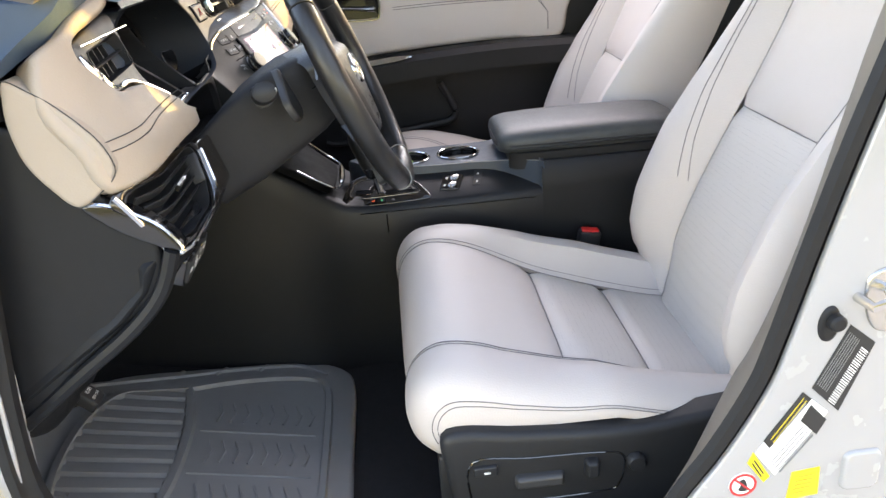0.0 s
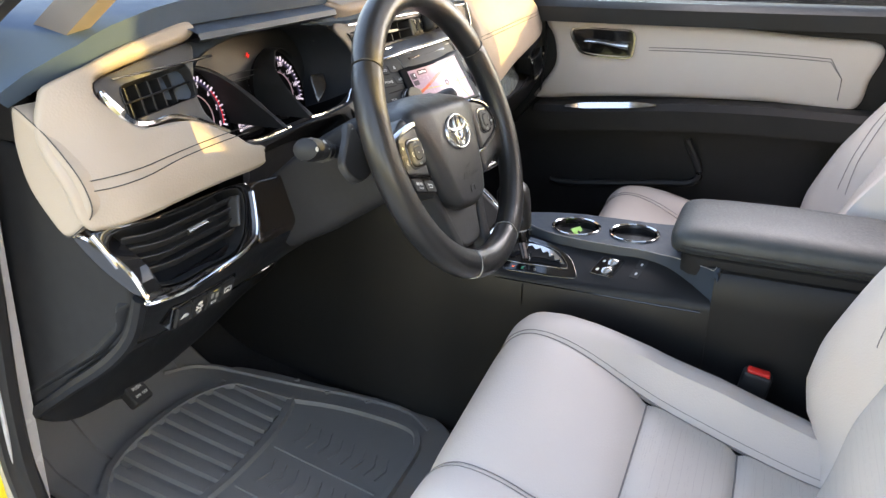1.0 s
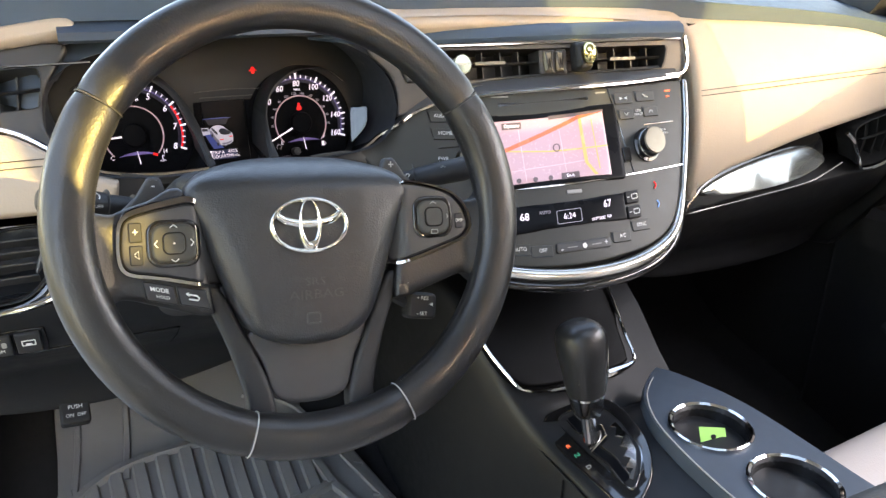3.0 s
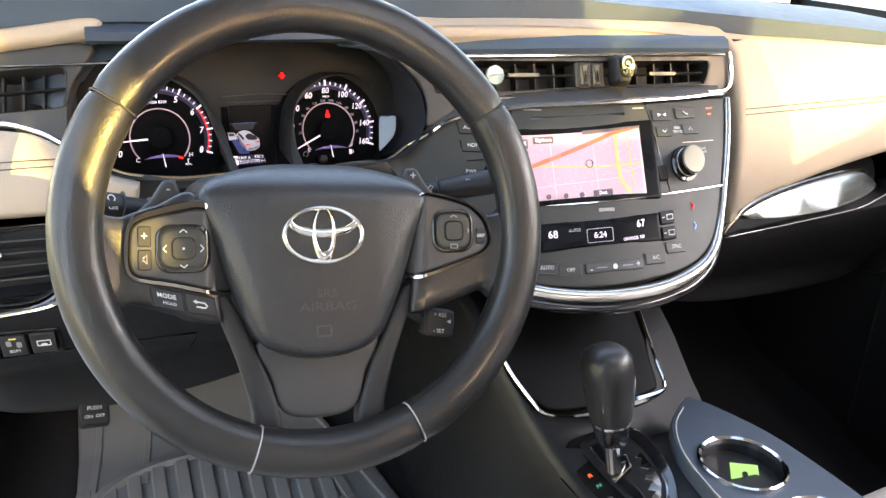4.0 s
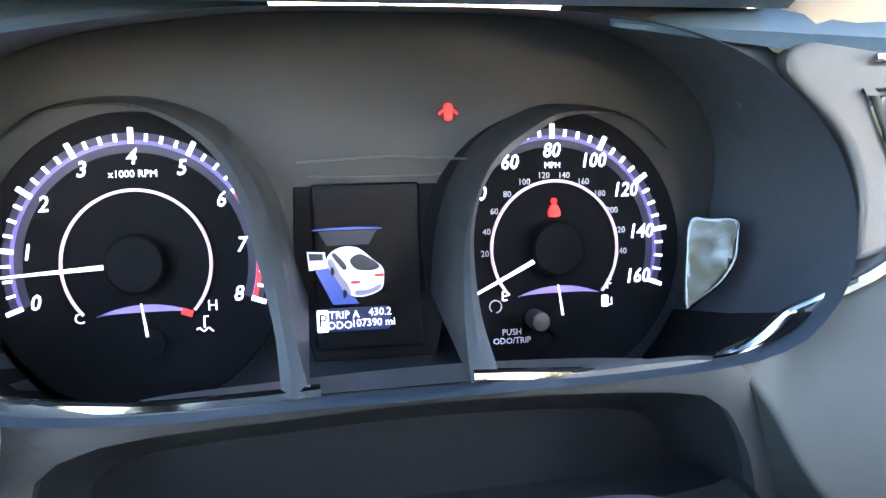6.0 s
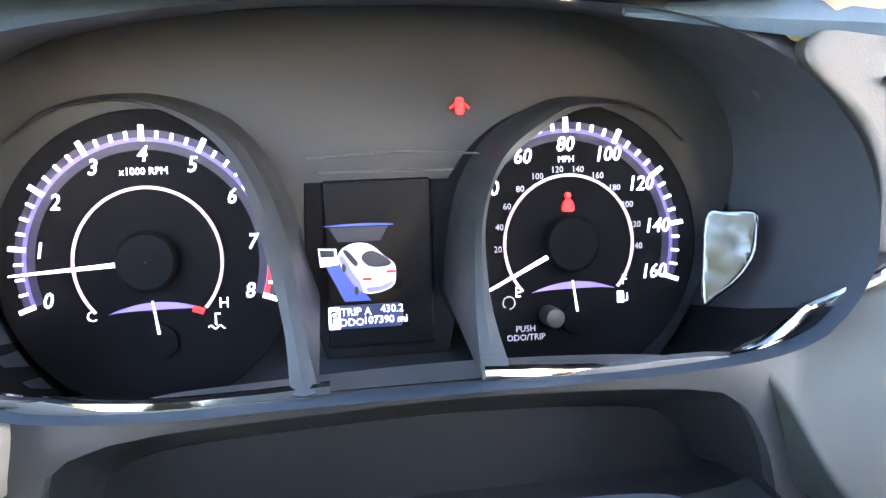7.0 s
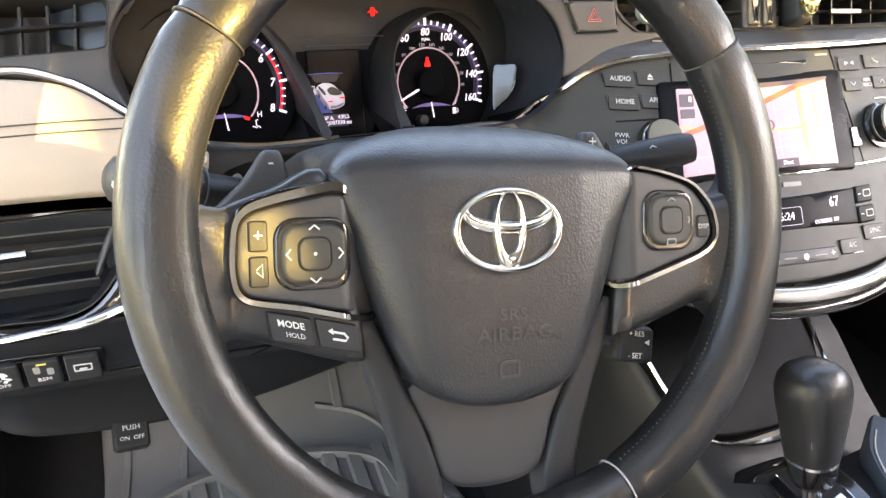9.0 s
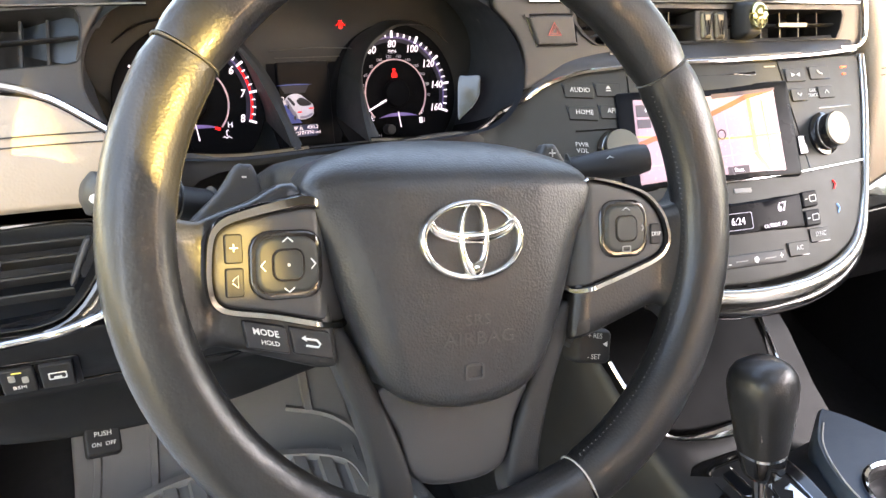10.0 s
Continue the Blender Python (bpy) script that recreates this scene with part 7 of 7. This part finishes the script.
part("switch_strip", sweep([Vector((1.032, y, .476 + .09 * (.10 - y))) for y in np.linspace(.115, -.12, 10)], [(-.009, -.004), (.009, -.004), (.008, .003), (-.008, .003)], (-.85, -.1, .52), size=[.3, .7, 1, 1, 1, 1, 1, 1, .7, .3]), CHROME, door, "chrome switch strip")
part("door_pocket", tube([DR(y, z, .012) for y, z in cr([(.16, .25), (.10, .245), (-.15, .275), (-.22, .285), (-.24, .32), (-.20, .40)], 6, False)], .010, 8), SOFT_BLACK, door)
# right window, pillar, mirror
part("window_frame", sweep([Vector((1.07 - .1 * (z - .75), y, z)) for y, z in cr([(.34, .76), (.20, .92), (-.05, 1.10), (-.30, 1.17), (-.70, 1.18)], 6, False)], [(-.03, -.03), (.03, -.03), (.03, .03), (-.03, .03)], (1, 0, 0)), SOFT_BLACK, door)
# unseen trim and rear panels: they close the cabin and shape the sun patches
slab("pillar_2", (.05, .10, .50), pose(1.07, -.72, .95, 4), SOFT_BLACK, "black centre pillar trim on the passenger side", "pillar")
slab("pillar_5", (.05, .34, .24), pose(1.075, -.88, .85), SOFT_BLACK, "black panel added behind the centre pillar to block the sun", "pillar")
slab("wall_right", (.05, 1.3, .80), pose(1.14, -1.42, .36), SOFT_BLACK, "black rear door panel", "wall")
slab("wall_back", (1.5, .05, .93), pose(.36, -1.98, .478), SOFT_BLACK, "black parcel shelf wall", "wall")
slab("pillar_3", (.26, .10, .42), pose(.975, -1.97, 1.02), SOFT_BLACK, "black rear quarter pillar trim", "pillar")
slab("pillar_6", (.05, .50, .46), pose(1.085, -1.76, .99), SOFT_BLACK, "black rear quarter panel beside the bench", "pillar")
slab("pillar_4", (.30, .10, .42), pose(-.25, -1.97, 1.02), SOFT_BLACK, "black rear quarter pillar trim", "pillar")
slab("wall_left", (.05, 1.2, .80), pose(-.44, -1.55, .36), SOFT_BLACK, "black rear door panel", "wall")
for x, nm, k in ((1.105, "trim_right", -1), (-.375, "trim_left", 1)):
    tagged(part(nm, sweep([Vector((x + (.022 if k > 0 else 0) + k * (.105 * t + .03 * t * t), .40 + (.02 if k > 0 else 0) - .45 * t - .05 * t * t, (.730 if k > 0 else .755) + .40 * t)) for t in np.linspace(-.30, 1.05, 14)], [(-.013, -.02), (.013, -.02), (.015, .012), (0, .02), (-.015, .012)] if k > 0 else [(-.026, -.03), (.026, -.03), (.03, .02), (0, .03), (-.03, .02)], (0, .66, .75)), TAUPE_TRIM if k > 0 else SOFT_BLACK), "taupe windscreen pillar trim" if k > 0 else "black windscreen pillar trim", "pillar", kind="structure")

# driver's door opening: seal, hinge pillar, centre pillar, sill
B_OUT = cr([(-.66, 1.05), (-.60, .86), (-.537, .654), (-.502, .523), (-.471, .395), (-.451, .328), (-.41, .245), (-.373, .188), (-.33, .12)], 6, False)
B_IN = cr([(-.69, 1.05), (-.64, .90), (-.583, .72), (-.528, .465), (-.484, .335), (-.459, .283), (-.421, .183), (-.395, .120), (-.36, .05)], 6, False)
seal = cr([(-.458, *p) for p in B_OUT[::6]] + [(-.455, -.27, .07), (-.455, -.12, .055), (-.46, .10, .055), (-.456, .27, .075), (-.442, .375, .15), (-.434, .410, .245), (-.433, .418, .30), (-.433, .412, .39), (-.433, .402, .46),
           (-.433, .386, .57), (-.433, .374, .66), (-.433, .360, .74), (-.430, .325, .82), (-.42, .21, .90), (-.40, .05, 1.02), (-.36, -.08, 1.14)], 6, False)
tagged(part("trim", sweep(seal, [(-.017, -.010), (.017, -.010), (.018, 0), (.010, .008), (.004, .004), (-.004, .004), (-.010, .008), (-.018, 0)], (-.7, -.6, .02)), RUBBER_SEAL), "black rubber door seal round the opening", "door seal", kind="structure")
ribbon = [[Vector((x, p[0] * (1 - t) + q[0] * t + dy, p[1] * (1 - t) + q[1] * t)) for p, q in zip(B_OUT, B_IN)] for x, t, dy in ((-.455, 0, -.02), (-.458, 0, .0), (-.430, .3, .006), (-.395, .7, .006), (-.372, 1, 0), (-.366, 1, -.02), (-.40, 1, -.10))]
tagged(part("pillar_1", loft(ribbon, closed=False), TAUPE_TRIM), "dark taupe centre pillar trim", "pillar", kind="structure")
BP = lambda u, v, h: Vector((-.467 - h, u, v))
tagged(part("wall_pillar", pillow([(p[0] - .006, p[1]) for p in B_OUT] + [(-.24, .04), (-.24, -.12), (-1.1, -.12), (-1.1, 1.05)], BP, .004, .004, .004), WHITE_PAINT), "white painted centre pillar of the car body", "car body", kind="structure")
HP = lambda u, v, h: Vector((-.438 - h - .25 * max(0, u - .45), u + .03, v))
tagged(part("wall_hinge", pillow(cr([(.305, .821), (.327, .775), (.344, .70), (.360, .586), (.376, .42), (.388, .29), (.396, .19), (.400, .10), (.476, .10), (.479, .24), (.482, .342), (.489, .427), (.53, .60), (.62, .70), (.62, .86), (.45, .88), (.33, .85)], 4), HP, .002, .01, .04), WHITE_PAINT), "white painted hinge pillar of the car body", "car body", kind="structure")
tagged(part("wall_fender", pillow([(.470, .08), (.473, .24), (.476, .342), (.483, .427), (.524, .605), (.70, .66), (.70, -.1), (.46, -.1)], HP, -.006, .006, .03), SOFT_BLACK), "black inner edge below the hinge pillar", "car body", kind="structure")
tagged(part("sill", block((.10, 1.0, .10), .02, pose(-.43, -.02, -.005)), SOFT_BLACK), "black plastic door sill", "sill", kind="structure")
tagged(part("baseboard", block((.12, 1.1, .16), .03, pose(-.53, -.02, -.05)), WHITE_PAINT), "white painted body sill", "sill", kind="structure")
for u, v in ((.388, .661), (.401, .526)):
    b = thing("hinge_bolt", HP(u, v, 0), "black hinge bolt cap on white body", "bolt", "hinge bolts")
    part("cap", lathe([(.0135, .001), (.0135, .006), (.0110, .010), (.0001, .011)], lambda a, c, h, u=u, v=v: HP(u + a, v + c, h), 24), RUBBER_SEAL, b)
st = thing("warning_sticker", HP(.442, .255, 0), "yellow sticker on the white hinge pillar", "sticker")
part("film", pillow([(.456, .298), (.419, .300), (.415, .213), (.458, .209)], HP, .0140, .0004, .011), LABEL_YELLOW, st)
# labels on the centre pillar
def sticker(label, corners, mat):
    s = thing("sticker", BP(*np.mean(corners, axis=0), 0), label, "sticker", "pillar stickers")
    part("film", pillow(corners, BP, .0056, .0003, 0), mat, s)
    return s


def bars(s, a, b, c, rows, mat, w0=.0, w1=1.0, thick=.45):
    """Plain bars in the place of small print: a, b along the first row, c the last row's start."""
    a, b, c = np.array(a), np.array(b), np.array(c)
    for k in range(rows):
        o = a + (c - a) * ((k + .2) / rows)
        d, e = b - a, (c - a) * (thick / rows)
        part("print_bar", pillow([o + d * w0, o + d * w1, o + d * w1 + e, o + d * w0 + e], BP, .0061, .0001, -.005), mat, s)


s = sticker("black certification sticker with pale print", [(-0.5430, 0.4090), (-0.5750, 0.3830), (-0.5440, 0.2920), (-0.5080, 0.3280)], LABEL_BLACK)
bars(s, (-0.5430, 0.4030), (-0.5110, 0.3320), (-0.5580, 0.3890), 6, PRINT_GREY, .03, .97, .22)
for k in range(26):
    w = k / 26
    a, b = np.array((-0.5590, 0.3790)) * (1 - w) + np.array((-0.5280, 0.3080)) * w, np.array((-0.5680, 0.3710)) * (1 - w) + np.array((-0.5370, 0.3000)) * w
    d = np.array((.0003, -.0011)) * (1.2 if k % 3 else 1.7)
    part("print_bar", pillow([a, b, b + d, a + d], BP, .0061, .0001, -.005), LABEL_WHITE, s)
s = sticker("white tyre information sticker with black heading", [(-0.4990, 0.3230), (-0.5320, 0.2930), (-0.4760, 0.2050), (-0.4480, 0.2420)], LABEL_WHITE)
part("heading", pillow([(-0.4980, 0.3240), (-0.5090, 0.3140), (-0.4650, 0.2480), (-0.4570, 0.2590)], BP, .0060, .0003, -.004), LABEL_BLACK, s)
part("heading", pillow([(-0.5090, 0.3060), (-0.5310, 0.2820), (-0.5210, 0.2610), (-0.4990, 0.2840)], BP, .0062, .0003, -.004), LABEL_BLACK, s)
bars(s, (-0.5030, 0.2780), (-0.4630, 0.2200), (-0.5210, 0.2590), 5, PRINT_GREY, .03, .9, .22)
bars(s, (-0.5020, 0.3140), (-0.4700, 0.2630), (-0.5080, 0.3080), 1, PRINT_GREY, .05, .95, .3)
bars(s, (-0.5000, 0.3210), (-0.4620, 0.2590), (-0.5070, 0.3130), 2, LABEL_YELLOW, .05, .95, .28)
bars(s, (-0.5120, 0.3000), (-0.5020, 0.2830), (-0.5270, 0.2830), 4, LABEL_YELLOW, .08, .92, .28)
s = sticker("small yellow warning sticker with black print", [(-0.4460, 0.2440), (-0.4700, 0.2050), (-0.4630, 0.1960), (-0.4400, 0.2280)], LABEL_YELLOW)
bars(s, (-0.4470, 0.2370), (-0.4630, 0.2110), (-0.4430, 0.2280), 2, LABEL_BLACK, .1, .95)
s = thing("sticker", BP(-0.437, 0.196, 0), "round white sticker with red ring", "sticker", "pillar stickers")
part("film", pillow(ell(-0.437, 0.196, .0175, .0175, 32), BP, .0056, .0003, 0), LABEL_WHITE, s)
part("red_ring", band(ell(-0.437, 0.196, .0172, .0172, 32), ell(-0.437, 0.196, .0140, .0140, 32), BP, .0062, 0, 0), LABEL_RED, s)
part("red_bar", pillow([(-0.4265, 0.2075), (-0.4245, 0.2055), (-0.4475, 0.1845), (-0.4495, 0.1865)], BP, .0064, .0002, -.005), LABEL_RED, s)
part("black_mark", pillow(cr([(-0.4430, 0.1870), (-0.4320, 0.1880), (-0.4340, 0.1960), (-0.4320, 0.2020), (-0.4370, 0.2050), (-0.4410, 0.2000)], 3), BP, .0060, .0002, -.005), LABEL_BLACK, s)
s = sticker("yellow sticker with faint print", [(-0.4980, 0.2060), (-0.5330, 0.2100), (-0.5350, 0.1680), (-0.4950, 0.1630)], LABEL_YELLOW)
bars(s, (-0.5020, 0.2000), (-0.5300, 0.2030), (-0.4980, 0.1690), 5, material("ochre_print", (.5, .38, .03), .5), .1, .9, .3)
latch = thing("door_striker", (-.48, -.57, .45), "steel door striker bolted to the pillar", "door striker")
part("plate", pillow(cr([(-.555, .47), (-.60, .48), (-.605, .44), (-.595, .40), (-.57, .40), (-.555, .43)], 4), BP, .008, .003, 0), SATIN_CHROME, latch)
part("loop", tube([BP(-.575, .455, .004), BP(-.570, .450, .03), BP(-.548, .444, .032), BP(-.545, .444, .004)], .006, 8), CHROME, latch)
for v in (.465, .415):
    part("bolt", lathe([(.008, .006), (.008, .012), (.0001, .012)], lambda a, c, h, v=v: BP(-.59 + a, v + c, h), 12), SATIN_CHROME, latch)
bump = thing("rubber_stop", (-.475, -.515, .41), "black rubber door stop on the white pillar", "rubber stop")
part("foot", pillow(ell(-.517, .413, .014, .024, 28), BP, .008, .006, 0), RUBBER_SEAL, bump)
part("button", lathe([(.010, .005), (.010, .016), (.007, .019), (.0001, .0195)], lambda a, c, h: BP(-.521 + a, .418 + c, h), 20), RUBBER_SEAL, bump)
cap = thing("plug_cap", (-.475, -.57, .18), "white plug cap on the pillar", "cap")
part("cover", pillow(rrect(-.585, .20, .05, .06, .012), BP, .010, .004, 0), WHITE_PAINT, cap)

# glass
def pane(name, corners, mat, label):
    p = [Vector(c) for c in corners]
    bm = bmesh.new()
    n = (p[1] - p[0]).cross(p[3] - p[0]).normalized() * .004
    loft([p, [q + n for q in p]], cap0=True, cap1=True, bm=bm)
    return tagged(part(name, bm, mat), label, "window", kind="structure")


pane("window_1", [(-.34, .16, 1.19), (1.06, .16, 1.19), (1.12, .90, .80), (-.40, .90, .80)], CLEAR_GLASS, "clear windscreen glass")
pane("window_2", [(1.085, .30, .74), (1.085, -.70, .74), (1.045, -.70, 1.16), (1.045, -.20, 1.16)], TINTED_GLASS, "tinted passenger side window")
pane("window_3", [(.07, -.12, 1.222), (.67, -.12, 1.222), (.67, -.64, 1.222), (.07, -.64, 1.222)], SMOKED_GLASS, "smoked glass in the added, unseen roof opening")
pane("window_4", [(1.11, -.78, .76), (1.11, -1.55, .80), (1.05, -1.45, 1.16), (1.05, -.78, 1.18)], SMOKED_GLASS, "smoked rear side window")

# ---- outside ----
slab("cowl_panel", (1.5, .16, .03), pose(.36, .88, .765), SOFT_BLACK, "black panel under the windscreen", "cowl panel")
GROUND = material("pale_concrete", (.42, .41, .38), .9, bump=.3, scale=60, vary=.12, patch=.8)
tagged(part("ground", sheet(lambda u, v: (u, v, -.36), list(np.linspace(-150, 150, 13)), list(np.linspace(-150, 150, 13)), .05), GROUND), "pale concrete ground", "ground", kind="structure")

# side mirror on the passenger door
mirror = thing("side_mirror", (1.22, .30, .74), "door mirror in a pale housing", "side mirror")
MR = plane((1.235, .262, .835), (1, .25, 0), (0, .05, 1))
part("housing", pillow(cr([(-.10, -.045), (-.105, .02), (-.08, .06), (.04, .065), (.10, .04), (.105, -.02), (.08, -.055), (-.04, -.062)], 5), MR, .002, .006, .09, steps=4), WHITE_PAINT, mirror)
part("mirror_glass", pillow(cr([(-.092, -.038), (-.096, .018), (-.074, .052), (.036, .056), (.088, .035), (.093, -.018), (.072, -.047), (-.036, -.053)], 5), MR, .004, .002, -.001), material("mirror_silver", (.85, .86, .86), .02, metal=1.0, vary=0, rvary=0.01), mirror, "mirror glass")
part("foot", tube([Vector((1.12, .27, .74)), Vector((1.17, .27, .78)), Vector((1.21, .28, .80))], .025, 10), SOFT_BLACK, mirror)


def parked_car(x, y, turn, paint, label):
    """A parked car, coarse as seen from afar: body, cabin, windows, wheels, lamps."""
    car = thing("parked_car", (x, y, -.36), label, "car", "parked cars")
    m = pose(x, y, -.36, 0, 0, turn)
    prof = [(-2.35, .35), (-2.40, .70), (-2.20, .92), (-1.25, 1.00), (-.75, 1.45), (-.2, 1.55), (.9, 1.52), (1.65, 1.02), (2.25, .98), (2.38, .75), (2.36, .35)]
    rings = [[m @ Vector((a, s * (w - .14 * max(0, z - .95)), z)) for a, z in cr(prof, 4)] for s, w in ((-1, .80), (-1, .90), (1, .90), (1, .80))]
    part("body", loft(rings, cap0=True, cap1=True), paint, car)
    for s in (-1, 1):
        part("window", pillow(cr([(-1.05, 1.06), (-.65, 1.42), (-.15, 1.48), (.85, 1.45), (1.35, 1.08)], 4), lambda u, v, h, s=s: m @ Vector((u, s * (.905 - .14 * max(0, v - .95) + h), v)), .004, .01, .02), GLOSS_BLACK, car)
        part("waist_trim", tube([m @ Vector((a, s * .905, 1.02)) for a in np.linspace(-1.3, 1.5, 6)], .012, 6), CHROME, car)
        for a in (-1.45, 1.42):
            w = part("wheel", lathe([(.33, -.02), (.33, .08), (.22, .10), (.20, .06), (.05, .08), (.0001, .08)], lambda u, v, h, s=s, a=a: m @ Vector((a + u, s * (.82 + h), .33 + v)), 28), RUBBER_SEAL, car)
            part("rim", lathe([(.20, .085), (.19, .095), (.04, .085), (.0001, .09)], lambda u, v, h, s=s, a=a: m @ Vector((a + u, s * (.83 + h), .33 + v)), 20), SATIN_CHROME, w)
    return car


parked_car(5.2, -.6, 92, material("black_car_paint", (.012, .012, .014), .2, coat=.8, vary=.1), "black parked car beyond the passenger window")
parked_car(5.6, 5.2, 90, material("silver_car_paint", (.35, .36, .37), .25, metal=.6, coat=.6, vary=.05), "silver parked car in the distance")


def tree(x, y, h, seed, label):
    rnd = random.Random(seed)
    t = thing("tree", (x, y, -.36), label, "tree", "trees")
    pts = [Vector((x + rnd.uniform(-.1, .1) * k, y + rnd.uniform(-.1, .1) * k, -.36 + h * .16 * k)) for k in range(6)]
    tr = tube(pts, 1, 8, size=[.24, .20, .17, .13, .08, .03])
    for k in range(9):
        a, b = rnd.uniform(0, 6.28), rnd.uniform(.3, .8)
        p = pts[2] + (pts[5] - pts[2]) * rnd.random()
        tube([p, p + Vector((math.cos(a) * h * .12, math.sin(a) * h * .12, h * .08)), p + Vector((math.cos(a) * h * .25, math.sin(a) * h * .25, h * .2 * b))], 1, 6, bm=tr, size=[.07, .045, .015])
    part("trunk", tr, BARK, t)
    vs, fs = [], []
    for k in range(2600):
        a, u, r = rnd.uniform(0, 6.28), rnd.uniform(-1, 1), rnd.random() ** .4
        lump = 1 + .35 * math.sin(3 * a + seed) * math.cos(4 * u)
        q = Vector((x + math.cos(a) * math.sqrt(1 - u * u) * h * .34 * r * lump, y + math.sin(a) * math.sqrt(1 - u * u) * h * .34 * r * lump, -.36 + h * .66 + u * h * .32 * r))
        d1, d2 = Vector((rnd.gauss(0, 1), rnd.gauss(0, 1), rnd.gauss(0, 1))).normalized(), Vector((rnd.gauss(0, 1), rnd.gauss(0, 1), rnd.gauss(0, 1))).normalized()
        s, i = h * rnd.uniform(.012, .028), len(vs)
        vs += [q, q + d1 * s, q + (d1 + d2) * s, q + d2 * s]
        fs.append((i, i + 1, i + 2, i + 3))
    me = bpy.data.meshes.new("crown")
    me.from_pydata(vs, [], fs)
    me.materials.append(LEAVES)
    ob = new("crown", me)
    ob.parent, ob.matrix_parent_inverse = t, world_of(t).inverted()
    return t


BARK = material("bark", (.10, .075, .055), .9, bump=.6, scale=30, vary=.3)
LEAVES = material("yellow_green_leaves", (.16, .15, .03), .6, vary=.35, patch=1.2, color2=(.30, .24, .04))
for k, (x, y, h) in enumerate(((-9, -7, 6.5), (-11, 1, 7.5), (-8, 8, 6), (17, -2.5, 7), (16, 6, 8), (2, 19, 8), (-4, -16, 8), (9, 16, 7), (3, -20, 8))):
    tree(x, y, h, k + 3, "leafy yellow-green tree beside the car park")
LAWN = material("dry_lawn", (.20, .19, .05), .95, bump=.6, scale=40, vary=.25, patch=.6, color2=(.32, .27, .07))
tagged(part("lawn", sheet(lambda u, v: (u, v, -.345 + .01 * math.sin(u * 2) * math.sin(v * 1.7)), list(np.linspace(-30, -3.2, 20)), list(np.linspace(-30, 30, 30)), .05), LAWN), "dry yellow-green lawn", "ground", kind="structure")
